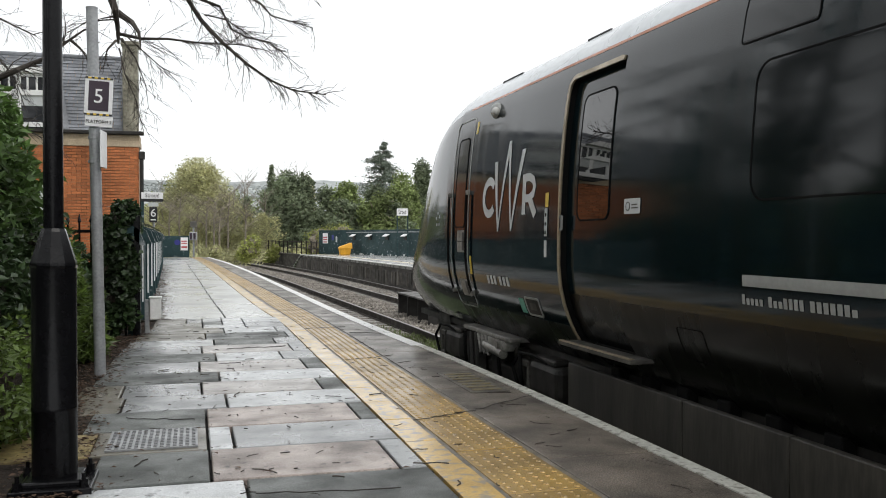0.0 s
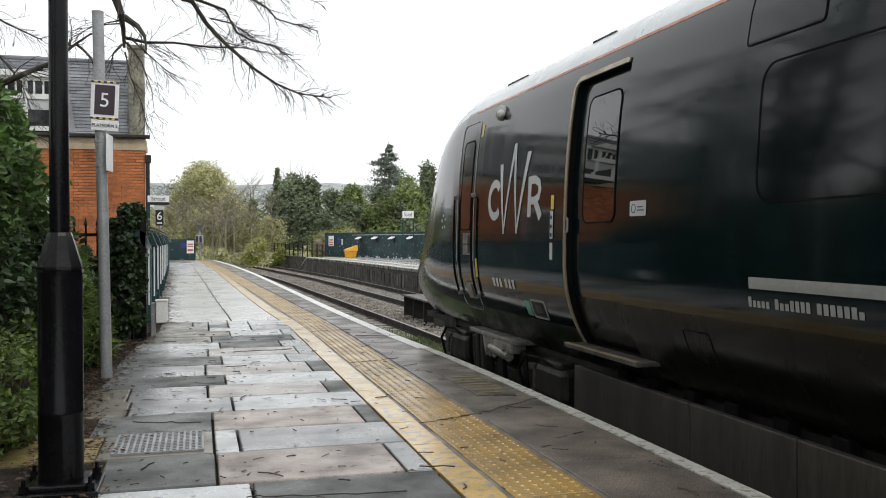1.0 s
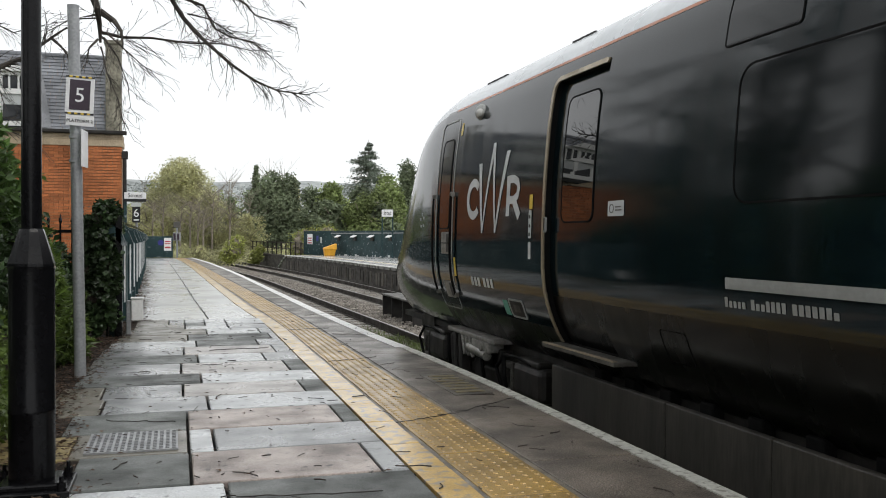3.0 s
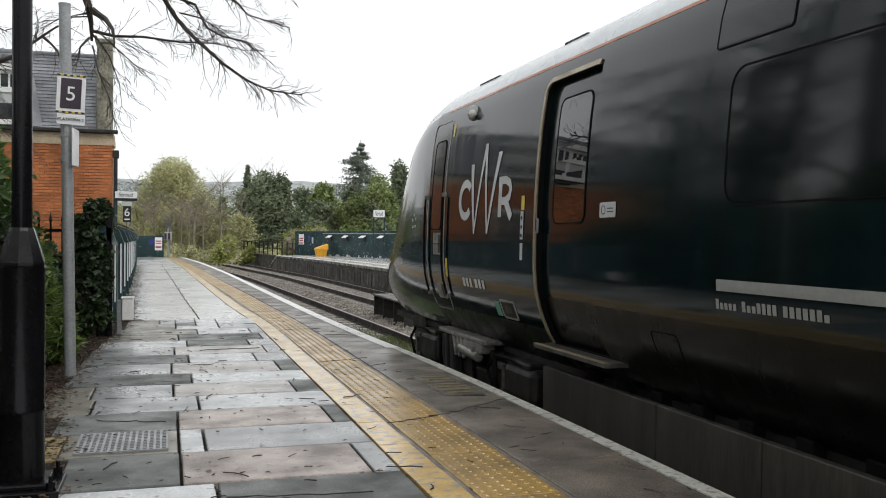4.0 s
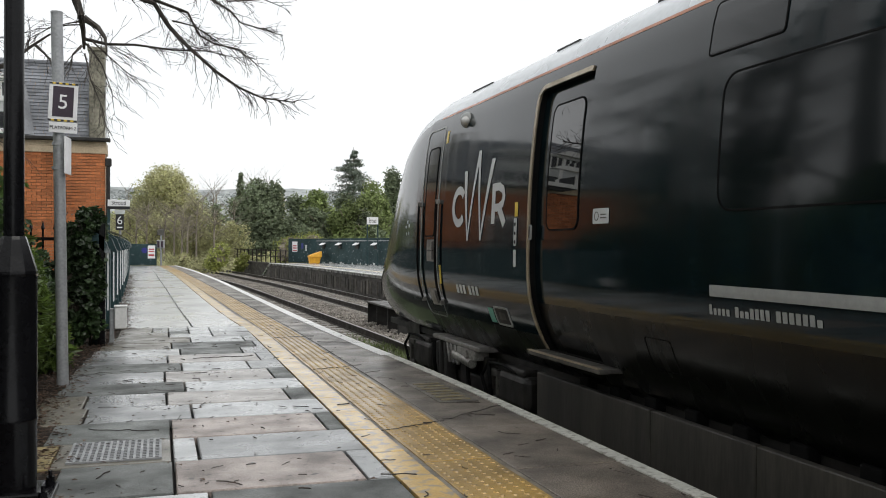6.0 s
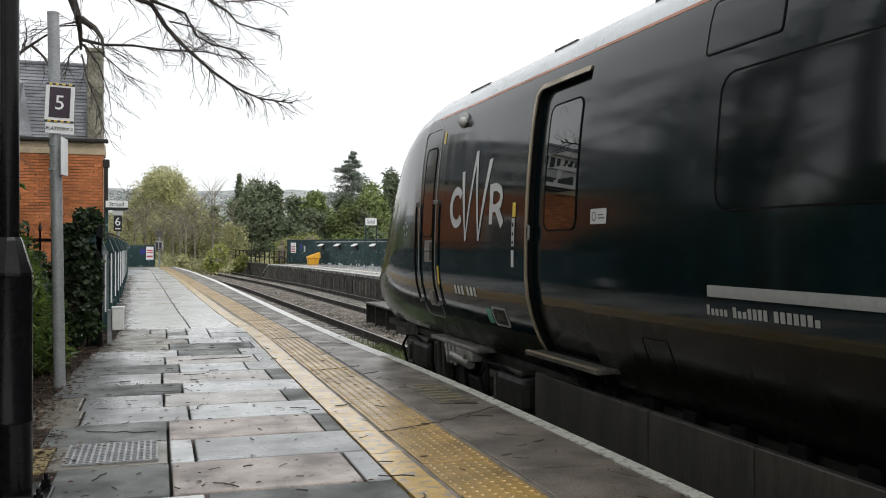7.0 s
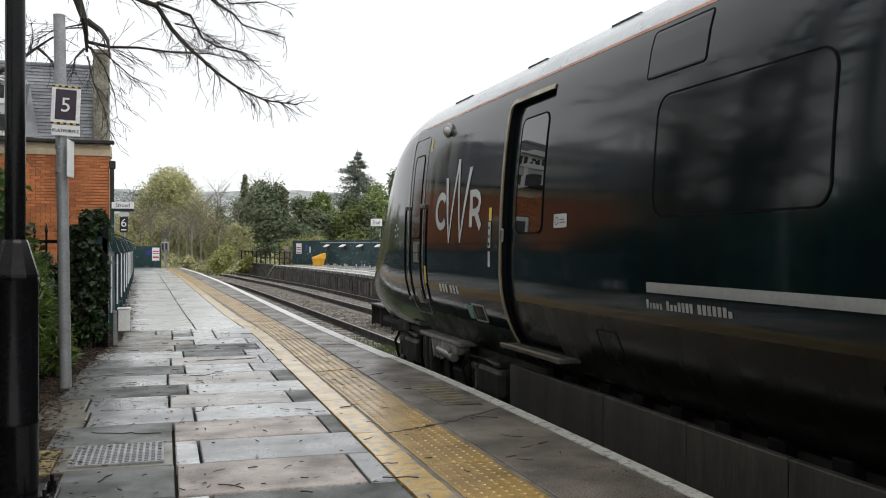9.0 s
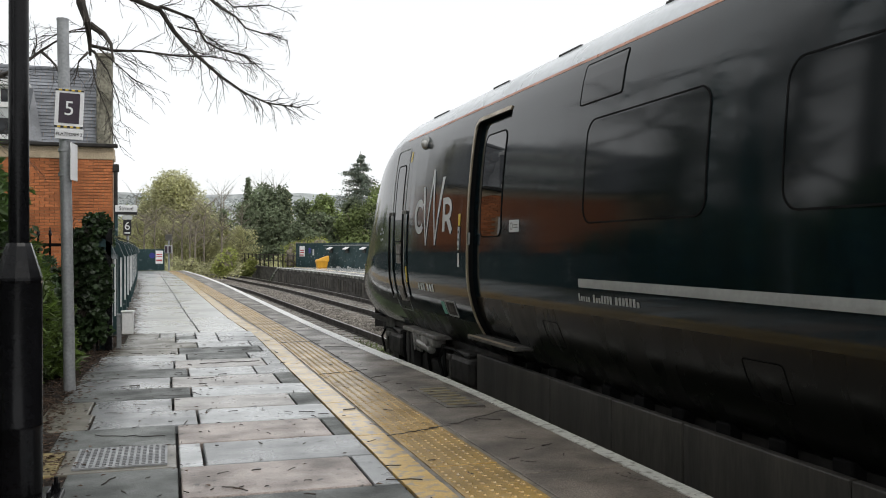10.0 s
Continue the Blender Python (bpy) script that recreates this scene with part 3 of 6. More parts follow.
# ---- the far platform ----
F_TOP, F_EDGE, F_END = -0.08, 8.95, 60.5
bm = bmesh.new()
ribbon(bm, F_EDGE, 15.5, -20, F_END, -1.15, F_TOP - 0.14, 1.5)
far_platform = single("platform_opposite", bm, M["face"], "opposite station platform with a sooty brick face", "platform", kind="structure")
bm = bmesh.new()
ribbon(bm, F_EDGE + 0.55, 15.5, -20, F_END, F_TOP - 0.14, F_TOP - 0.004, 1.5)
part("paving", bm, M["concrete"], far_platform)
y = -20.0
me = slab_mesh("coping_slab", 0.64, 0.98, 0.14, M["cope_far"])
while y < F_END - 0.5:
    piece("coping_slab", me, far_platform, (F_EDGE + 0.24 + bend(y), y + 0.5, F_TOP))
    y += 1.0
bm = bmesh.new()
ribbon(bm, F_EDGE - 0.084, F_EDGE + 0.1, -20, F_END, F_TOP - 0.03, F_TOP + 0.004, 1.5)
part("white_edge_line", bm, M["white_far"], far_platform)
bm = bmesh.new()
ribbon(bm, F_EDGE + 0.95, F_EDGE + 1.25, -20, F_END, F_TOP - 0.02, F_TOP + 0.004, 1.5)
part("yellow_line", bm, M["yellow_far"], far_platform)
# courses of the sooty face, with an overhanging coping and a darker recess between piers
random.seed(23)
y = 20.0
me = slab_mesh("face_pier", 0.06, 0.34, 0.62, M["face_pale"], 0.02)
while y < F_END - 0.6:
    if random.random() < 0.7:
        piece("face_pier", me, far_platform, (F_EDGE - 0.012 + bend(y), y + 0.3, F_TOP - 0.25 + random.uniform(-0.12, 0.0)), 0.0, (1, random.uniform(0.5, 1.3), random.uniform(0.7, 1.0)))
    y += 0.52
# ramp at its end
bm = bmesh.new()
b0, b1 = bend(F_END), bend(F_END + 7)
a = [bm.verts.new(p) for p in ((F_EDGE + b0, F_END, -1.15), (F_EDGE + b0, F_END, F_TOP - 0.02), (F_EDGE + b1 + 0.9, F_END + 7, -1.1), (15 + b0, F_END, -1.15), (15 + b0, F_END, F_TOP - 0.02), (15 + b1, F_END + 7, -1.1))]
bm.faces.new((a[0], a[1], a[2]))
bm.faces.new((a[3], a[5], a[4]))
bm.faces.new((a[1], a[4], a[5], a[2]))
bm.faces.new((a[0], a[3], a[4], a[1]))
part("end_ramp", bm, M["face"], far_platform)
bm = bmesh.new()
tube(bm, [(F_EDGE + b0 - 0.02, F_END - 0.05, F_TOP - 0.05), (F_EDGE + b1 + 0.86, F_END + 7, -1.08)], 0.075, 6)
part("ramp_coping", bm, M["concrete"], far_platform, "pale worn coping down the ramp")


# ---- the train ----
# its own space: x across from the middle of the track, y ahead, z over the platform; half width 1.35
TRAIN_X = 3.955
PROFILE = [(0.16, 1.03), (0.24, 1.12), (0.33, 1.17), (0.42, 1.225), (0.52, 1.27), (0.62, 1.305), (0.75, 1.335), (0.9, 1.35), (1.1, 1.35), (1.29, 1.345), (1.45, 1.34), (1.62, 1.33), (1.8, 1.315),
           (1.95, 1.30), (2.1, 1.28), (2.25, 1.255), (2.34, 1.23), (2.40, 1.205), (2.425, 1.19), (2.50, 1.15), (2.57, 1.08), (2.64, 0.99), (2.70, 0.86), (2.75, 0.64), (2.775, 0.32), (2.78, 0.0)]
CANT_0, CANT_1 = 2.40, 2.425
NOSE_0, NOSE_L = 9.15, 4.5
Y_TAIL = -16.5


def half(z):
    """Half width of the coach body at height z."""
    for (z0, w0), (z1, w1) in zip(PROFILE, PROFILE[1:]):
        if z0 <= z <= z1:
            return w0 + (w1 - w0) * (z - z0) / (z1 - z0)
    return PROFILE[0][1] if z < PROFILE[0][0] else 0.0


train = thing("train", (TRAIN_X, 0, 0), "dark green high-speed train leaving beside the platform", "train")
BASE[train] = Vector((0, 0, 0))


def side_strip(bm, y0, y1, z0, z1, inset=0.0, both=True, steps=1):
    zs = [z0] + [z for z, _ in PROFILE if z0 + 1e-4 < z < z1 - 1e-4] + [z1]
    ys = [y0 + (y1 - y0) * i / steps for i in range(steps + 1)]
    for s in ((-1, 1) if both else (-1,)):
        g = [[bm.verts.new((s * (half(z) - inset), y, z)) for y in ys] for z in zs]
        for a, b in zip(g, g[1:]):
            for i in range(steps):
                f = (a[i], a[i + 1], b[i + 1], b[i])
                bm.faces.new(f if s > 0 else f[::-1])


def nose_w(u):
    return (1 - (max(0.0, min(0.999, u / NOSE_L))) ** 2.6) ** 0.6


def nose_top(u):
    """Height of the nose over the middle, u ahead of the cab door's front edge."""
    t = u / NOSE_L
    return 2.78 - 0.34 * t - 1.75 * t * t - 0.05 * t ** 6


def nose_point(z, w, u):
    k = nose_w(u * (1 + 0.36 * max(0.0, z - 1.0)) if u < NOSE_L * 0.75 else u + 0.36 * max(0.0, z - 1.0) * 3 * (NOSE_L - u))
    top = nose_top(u)
    zz = 0.16 + (z - 0.16) * (top - 0.16) / (2.78 - 0.16)
    return w * k, NOSE_0 + u, zz


def nose_strip(bm, z0, z1, n=26, u1=NOSE_L):
    zs = [z0] + [z for z, _ in PROFILE if z0 + 1e-4 < z < z1 - 1e-4] + [z1]
    for s in (-1, 1):
        g = []
        for z in zs:
            g.append([])
            for i in range(n + 1):
                u = u1 * (1 - (1 - i / n) ** 1.5)
                x, y, zz = nose_point(z, half(z), u)
                g[-1].append(bm.verts.new((s * x, y, zz)))
        for a, b in zip(g, g[1:]):
            for i in range(n):
                f = (a[i], a[i + 1], b[i + 1], b[i])
                bm.faces.new(f if s > 0 else f[::-1])
    bmesh.ops.remove_doubles(bm, verts=bm.verts, dist=0.0005)


DOOR = (5.33, 6.20, 0.35, 2.27)
bm = bmesh.new()
side_strip(bm, DOOR[1], NOSE_0, 0.45, CANT_0, steps=6)
side_strip(bm, Y_TAIL, DOOR[0], 0.70, CANT_0, steps=20)
side_strip(bm, DOOR[0], DOOR[1], DOOR[3], CANT_0)
bmesh.ops.remove_doubles(bm, verts=bm.verts, dist=0.0005)
part("bodyside", bm, M["body"], train, "glossy dark green bodyside paint, rain-streaked", True)
# lower band in the darkened paint, where the platform would mirror too brightly
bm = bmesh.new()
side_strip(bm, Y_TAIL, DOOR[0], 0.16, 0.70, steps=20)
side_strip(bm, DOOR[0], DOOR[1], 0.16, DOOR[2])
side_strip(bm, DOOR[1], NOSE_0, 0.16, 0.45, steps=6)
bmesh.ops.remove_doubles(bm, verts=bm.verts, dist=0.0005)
part("lower_bodyside", bm, M["body_low"], train, "grime-filmed lower bodyside, toned darker against platform glare", True)
bm = bmesh.new()
side_strip(bm, Y_TAIL, NOSE_0, CANT_1, 2.78, steps=20)
bmesh.ops.remove_doubles(bm, verts=bm.verts, dist=0.0005)
roof = part("roof", bm, M["roof"], train, "pale grey wet roof", True)
bm = bmesh.new()
side_strip(bm, Y_TAIL, NOSE_0 - 0.3, CANT_0, CANT_1, -0.002, steps=20)
part("cantrail_stripe", bm, M["orange"], train, "thin orange stripe below the roof")
for y0, y1 in ((7.95, 8.5), (6.1, 6.5), (4.6, 5.0), (2.2, 3.4), (-0.5, 1.2)):
    bm = bmesh.new()
    box(bm, -1.0, -0.97, y0, y1, 2.62, 2.652, 0.008)
    part("roof_fitting", bm, M["under"], roof, "low dark fitting on the roof edge")
for s_ in (-1, 1):
    bm = bmesh.new()
    side_strip(bm, NOSE_0 - 0.3, NOSE_0, CANT_0, CANT_1, 0.0, False)
    for v in bm.verts:
        v.co.x *= -s_
    part("cantrail_end", bm, M["body"], train)
bm = bmesh.new()
nose_strip(bm, 0.16, CANT_0)
part("nose", bm, M["body"], train, "glossy dark tapered nose", True)
bm = bmesh.new()
nose_strip(bm, CANT_0, 2.78)
part("nose_roof", bm, M["roof"], train, "pale grey roof over the cab", True)
# floor that closes the body below
bm = bmesh.new()
box(bm, -1.02, 1.02, Y_TAIL, NOSE_0 + 2.6, 0.10, 0.165)
part("underfloor", bm, M["under"], train)
bm = bmesh.new()
box(bm, -1.3, 1.3, Y_TAIL - 0.05, Y_TAIL, 0.16, 2.5, 0.02)
part("end_wall", bm, M["under"], train)


def rounded(y0, y1, z0, z1, r, n=6):
    """Rows of z with the two ends in y of a rounded rectangle."""
    zs = [z0 + r * (1 - math.cos(math.pi / 2 * i / n)) for i in range(n + 1)]
    mid = [z0 + r + (z1 - z0 - 2 * r) * i / 8 for i in range(1, 8)]
    zs = zs + mid + [z1 - r * (1 - math.cos(math.pi / 2 * (n - i) / n)) for i in range(n + 1)]
    rows = []
    for z in zs:
        d = r - z + z0 if z < z0 + r else (z - z1 + r if z > z1 - r else 0)
        cut = r - math.sqrt(max(0, r * r - d * d))
        rows.append((z, y0 + cut, y1 - cut))
    return rows


def panel(bm, y0, y1, z0, z1, r, off, s=-1):
    """A rounded pane lying on the bodyside, off metres proud of it."""
    prev = None
    for z, a, b in rounded(y0, y1, z0, z1, r):
        cur = [bm.verts.new((s * (half(z) + off), y, z)) for y in (a, b)]
        if prev:
            bm.faces.new((prev[1], prev[0], cur[0], cur[1]) if s < 0 else (prev[0], prev[1], cur[1], cur[0]))
        prev = cur


def rim(bm, y0, y1, z0, z1, r, w, off, depth=0.006, s=-1):
    """A raised frame of width w round a rounded rectangle on the bodyside."""
    inn, out = rounded(y0, y1, z0, z1, r), rounded(y0 - w, y1 + w, z0 - w, z1 + w, r + w)

    def loop(rows, o):
        pts = [(a, z) for z, a, b in rows] + [(b, z) for z, a, b in rows[::-1]]
        return [bm.verts.new((s * (half(z) + o), y, z)) for y, z in pts]

    i_hi, o_hi, o_lo, i_lo = loop(inn, off + depth), loop(out, off + depth), loop(out, off - 0.003), loop(inn, off - 0.003)
    n = len(i_hi)
    for k in range(n):
        j = (k + 1) % n
        for a, b in ((i_hi, o_hi), (o_hi, o_lo), (i_lo, i_hi)):
            bm.faces.new((a[k], a[j], b[j], b[k]))


# the recessed door, its surround and step
door = part("door", bmesh.new(), M["body"], train, "closed recessed passenger door in dark paint")
bm = bmesh.new()
side_strip(bm, DOOR[0], DOOR[1], 0.70, DOOR[3], 0.045, False)
door.data = mesh_of("door", bm, M["body"], True)
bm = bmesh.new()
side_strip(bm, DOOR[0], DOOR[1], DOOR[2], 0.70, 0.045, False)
part("lower_panel", bm, M["body_low"], door, "grime-filmed foot of the door, toned darker against platform glare", True)
bm = bmesh.new()
for s in (-1,):
    panel(bm, 5.50, 6.00, 1.24, 2.12, 0.07, -0.041, s)
part("window", bm, M["door_glass"], door, "dark reflecting door glass")
bm = bmesh.new()
rim(bm, 5.50, 6.00, 1.24, 2.12, 0.07, 0.012, -0.043, 0.004)
part("gasket", bm, M["gasket"], door)
bm = bmesh.new()
# jambs of the recess
zs = [DOOR[2]] + [z for z, _ in PROFILE if DOOR[2] < z < DOOR[3]] + [DOOR[3]]
for yy in (DOOR[0], DOOR[1]):
    g = [(bm.verts.new((-half(z), yy, z)), bm.verts.new((-(half(z) - 0.048), yy, z))) for z in zs]
    for a, b in zip(g, g[1:]):
        bm.faces.new((a[0], a[1], b[1], b[0]))
for z in (DOOR[2], DOOR[3]):
    bm.faces.new([bm.verts.new(p) for p in ((-half(z), DOOR[0], z), (-half(z), DOOR[1], z), (-half(z) + 0.048, DOOR[1], z), (-half(z) + 0.048, DOOR[0], z))])
part("door_jamb", bm, M["gasket"], train, "dark rubber-lined door recess")
bm = bmesh.new()
w = 0.035


def bar_along(bm, pts, w, off):
    """A flat bright bar along (y, z) points on the bodyside; each point's bar reaches w along (ny, nz)."""
    rows = []
    for y, z, ny, nz in pts:
        lo, hi = (y, z), (y + ny * w, z + nz * w)
        rows.append([bm.verts.new((-(half(q[1]) + o), q[0], q[1])) for q, o in ((lo, -0.004), (lo, off), (hi, off), (hi, -0.004))])
    for a, b in zip(rows, rows[1:]):
        for k in range(3):
            bm.faces.new((a[k], b[k], b[k + 1], a[k + 1]))
    bm.faces.new(rows[0])
    bm.faces.new(rows[-1][::-1])


pts = [(DOOR[1], z, 1, 0) for z in zs if z < DOOR[3] - 0.09]
for i in range(7):
    a = math.pi / 2 * i / 6
    pts.append((DOOR[1] - 0.08 + 0.08 * math.cos(a), DOOR[3] - 0.08 + 0.08 * math.sin(a), math.cos(a), math.sin(a)))
pts += [(DOOR[0] + 0.06, DOOR[3], 0, 1)]
for i in range(1, 5):
    a = math.pi / 2 * i / 4
    pts.append((DOOR[0] + 0.06 - 0.06 * math.sin(a), DOOR[3] - 0.06 + 0.06 * math.cos(a), -math.sin(a), math.cos(a)))
pts = pts[:-3]
bar_along(bm, pts, w, 0.012)
part("door_surround", bm, M["frame"], train, "worn bronze-coloured metal door surround")
bm = bmesh.new()
box(bm, -1.33, -1.10, 5.12, 6.28, 0.315, 0.345, 0.006)
step = part("door_step", bm, M["under_grey"], train, "worn metal footstep below the door")
bm = bmesh.new()
box(bm, -1.334, -1.30, 5.13, 6.27, 0.343, 0.352, 0.002)
part("tread_strip", bm, M["frame"], step, "bronze-edged tread strip")
bm = bmesh.new()
rim(bm, 6.175, 6.20, 1.17, 1.27, 0.012, 0.006, 0.0, 0.012)
panel(bm, 6.172, 6.203, 1.167, 1.273, 0.012, 0.003)
part("door_button", bm, M["silver"], train)

# windows
WINDOWS = [(2.44, 3.84), (0.43, 1.83), (-1.61, -0.21), (-3.62, -2.22), (-5.63, -4.23), (-7.64, -6.24), (-9.65, -8.25)]
for a, b in WINDOWS:
    bm = bmesh.new()
    panel(bm, a, b, 1.30, 1.96, 0.10, 0.003)
    pane = part("window", bm, M["coach_glass"], train, "flush black tinted coach window", True)
    bm = bmesh.new()
    rim(bm, a, b, 1.30, 1.96, 0.10, 0.010, 0.0, 0.006)
    part("gasket", bm, M["gasket"], pane)
bm = bmesh.new()
panel(bm, 3.43, 4.01, 2.09, 2.36, 0.02, 0.003)
disp = part("destination_display", bm, M["coach_glass"], train, "unlit black destination display glass")
bm = bmesh.new()
rim(bm, 3.43, 4.01, 2.09, 2.36, 0.02, 0.008, 0.0, 0.005)
part("gasket", bm, M["gasket"], disp)

# cab door with its window, handrails and recesses
bm = bmesh.new()
rim(bm, 8.55, 9.12, 0.42, 2.29, 0.07, 0.014, 0.0, 0.006)
cab = part("cab_door", bm, M["silver"], train, "narrow cab door outlined by a pale seam")
bm = bmesh.new()
panel(bm, 8.66, 9.0, 1.22, 2.10, 0.06, 0.003)
part("window", bm, M["coach_glass"], cab)
bm = bmesh.new()
rim(bm, 8.66, 9.0, 1.22, 2.10, 0.06, 0.012, 0.0, 0.006)
part("gasket", bm, M["gasket"], cab)
for z0, z1 in ((0.96, 1.18), (0.52, 0.69)):
    bm = bmesh.new()
    panel(bm, 8.62, 8.90, z0, z1, 0.015, 0.004)
    recess = part("foot_recess", bm, M["under_pale"], cab, "pale metal foot recess")
    bm = bmesh.new()
    panel(bm, 8.64, 8.72, z0 + 0.02, z1 - 0.02, 0.01, 0.007)
    tube(bm, [(-(half(z0) + 0.012), 8.66, (z0 + z1) / 2), (-(half(z0) + 0.012), 8.86, (z0 + z1) / 2)], 0.008, 6)
    part("recess_grip", bm, M["under_soot"], recess)
for yy in (8.52, 9.15):
    bm = bmesh.new()
    zz = [0.55 + i * 0.1 for i in range(11)]
    tube(bm, [(-(half(0.55)), yy, 0.55)] + [(-(half(z) + 0.03), yy, z) for z in zz] + [(-half(1.56), yy, 1.56)], 0.012, 8)
    rail = part("handrail", bm, M["gasket"], train, "black vertical cab handrail", True)
    for z in (0.56, 1.55):
        bm = bmesh.new()
        box(bm, -half(z) - 0.04, -half(z) + 0.002, yy - 0.022, yy + 0.022, z - 0.022, z + 0.022, 0.006)
        part("rail_cap", bm, M["under_pale"], rail)
for z0, z1 in ((2.12, 2.24), (0.75, 0.93)):
    bm = bmesh.new()
    panel(bm, 8.42, 8.48, z0, z1, 0.008, 0.003)
    part("warning_sticker", bm, M["sign_yellow"], train, "small yellow warning sticker")

# markings
bm = bmesh.new()
panel(bm, -4.5, 3.90, 0.875, 0.932, 0.003, 0.003)
part("grey_stripe", bm, M["silver"], train, "long pale grey stripe along the bodyside")
# the maker's words below the stripe, as plain bars
random.seed(19)
for top, low, n in ((3.912, 3.735, 5), (3.70, 3.435, 7), (3.40, 3.094, 7)):
    bm = bmesh.new()
    w_l = (top - low) / n
    for i in range(n):
        up = 0.835 if i == 0 or random.random() < 0.35 else 0.818
        panel(bm, top - w_l * (i + 0.74), top - w_l * i, 0.785, up, 0.004, 0.003)
    tagged(part("word_bar", bm, M["silver"], train), "small pale grey lettering as a row of bars", kind="stuff")


def stroke(bm, pts, w, off=0.004):
    """A flat painted stroke through (y, z) points on the bodyside."""
    rows = []
    for i, (y, z) in enumerate(pts):
        a, b = pts[max(0, i - 1)], pts[min(len(pts) - 1, i + 1)]
        dy, dz = b[0] - a[0], b[1] - a[1]
        n = math.hypot(dy, dz)
        ny, nz = -dz / n * w / 2, dy / n * w / 2
        rows.append([bm.verts.new((-(half(q) + off), p, q)) for p, q in ((y + ny, z + nz), (y - ny, z - nz))])
    for a, b in zip(rows, rows[1:]):
        bm.faces.new((a[0], b[0], b[1], a[1]))


def poly(bm, pts, off=0.004):
    bm.faces.new([bm.verts.new((-(half(z) + off), y, z)) for y, z in pts])


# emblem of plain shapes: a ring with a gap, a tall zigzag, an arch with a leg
bm = bmesh.new()
stroke(bm, [(7.885 - 0.16 * math.cos(a), 1.475 + 0.15 * math.sin(a)) for a in [radians(40 + i * 280 / 18) for i in range(19)]], 0.075)
emblem = part("emblem_ring", bm, M["pale_vinyl"], train, "pale grey open ring of an emblem")
bm = bmesh.new()
for (ya, za, wa), (yb, zb, wb) in (((7.74, 1.79, 0.085), (7.625, 1.165, 0.03)), ((7.625, 1.165, 0.03), (7.40, 1.945, 0.06)), ((7.40, 1.945, 0.06), (7.285, 1.165, 0.03)), ((7.285, 1.165, 0.03), (7.04, 1.845, 0.085))):
    n = 10
    for i in range(n):
        q = [(ya + (yb - ya) * t, za + (zb - za) * t, wa + (wb - wa) * t) for t in (i / n, (i + 1) / n)]
        poly(bm, [(q[0][0] + q[0][2] / 2, q[0][1]), (q[0][0] - q[0][2] / 2, q[0][1]), (q[1][0] - q[1][2] / 2, q[1][1]), (q[1][0] + q[1][2] / 2, q[1][1])], 0.004 if za > zb else 0.0045)
part("emblem_zigzag", bm, M["pale_vinyl"], train, "tall pale grey zigzag of an emblem")
bm = bmesh.new()
stroke(bm, [(6.985, 1.30), (6.985, 1.63)], 0.08)
stroke(bm, [(6.985, 1.60), (6.86, 1.60), (6.775, 1.57), (6.75, 1.52), (6.775, 1.46), (6.86, 1.43), (6.985, 1.43)], 0.065, 0.0045)
stroke(bm, [(6.86, 1.44), (6.72, 1.29)], 0.08, 0.005)
part("emblem_arch", bm, M["pale_vinyl"], train, "pale grey arch of an emblem")
# fleet number as six upright bars
for k, yy in enumerate((7.94, 7.845, 7.75, 7.60, 7.505, 7.41)):
    bm = bmesh.new()
    panel(bm, yy - 0.032, yy + 0.032, 0.685, 0.765, 0.008, 0.004)
    part("number_bar", bm, M["pale_vinyl"], train)
bm = bmesh.new()
panel(bm, 6.44, 6.505, 1.345, 1.455, 0.006, 0.004)
part("warning_sticker", bm, M["sign_yellow"], train, "small yellow warning sticker")
bm = bmesh.new()
panel(bm, 6.45, 6.51, 1.12, 1.335, 0.008, 0.006)
lock = part("door_control_panel", bm, M["pale_vinyl"], train, "pale grey door control panel")
for z in (1.285, 1.215, 1.15):
    bm = bmesh.new()
    panel(bm, 6.464, 6.496, z - 0.015, z + 0.015, 0.012, 0.009)
    part("keyhole", bm, M["gasket"], lock)
bm = bmesh.new()
panel(bm, 6.46, 6.515, 0.96, 1.09, 0.006, 0.004)
part("notice", bm, M["pale_vinyl"], train)
bm = bmesh.new()
panel(bm, 4.965, 5.18, 1.26, 1.355, 0.012, 0.004)
note = part("notice", bm, M["pale_vinyl"], train, "small pale door notice with a no-entry ring")
bm = bmesh.new()
panel(bm, 4.99, 5.075, 1.292, 1.300, 0.002, 0.006)
panel(bm, 5.0, 5.075, 1.312, 1.320, 0.002, 0.006)
rim(bm, 5.105, 5.15, 1.285, 1.33, 0.02, 0.006, 0.004, 0.002)
part("print_bars", bm, M["under_grey"], note)
bm = bmesh.new()
panel(bm, 7.11, 7.23, 0.475, 0.60, 0.004, 0.003)
part("teal_sticker", bm, M["teal"], train)
bm = bmesh.new()
panel(bm, 6.77, 7.06, 0.48, 0.605, 0.015, 0.002)
sock = part("socket_hatch", bm, M["under"], train, "small square socket hatch with a pale frame")
bm = bmesh.new()
rim(bm, 6.77, 7.06, 0.48, 0.605, 0.015, 0.016, 0.0, 0.008)
part("hatch_frame", bm, M["silver"], sock)
bm = bmesh.new()
panel(bm, 6.84, 6.98, 0.515, 0.575, 0.01, 0.008)
part("socket_lid", bm, M["under_grey"], sock)
# access hatches low on the body
for a, b, z0, z1 in ((4.35, 4.62, 0.42, 0.60), (1.9, 2.2, 0.42, 0.60)):
    bm = bmesh.new()
    rim(bm, a, b, z0, z1, 0.02, 0.006, 0.0, 0.003)
    part("access_hatch", bm, M["gasket"], train)
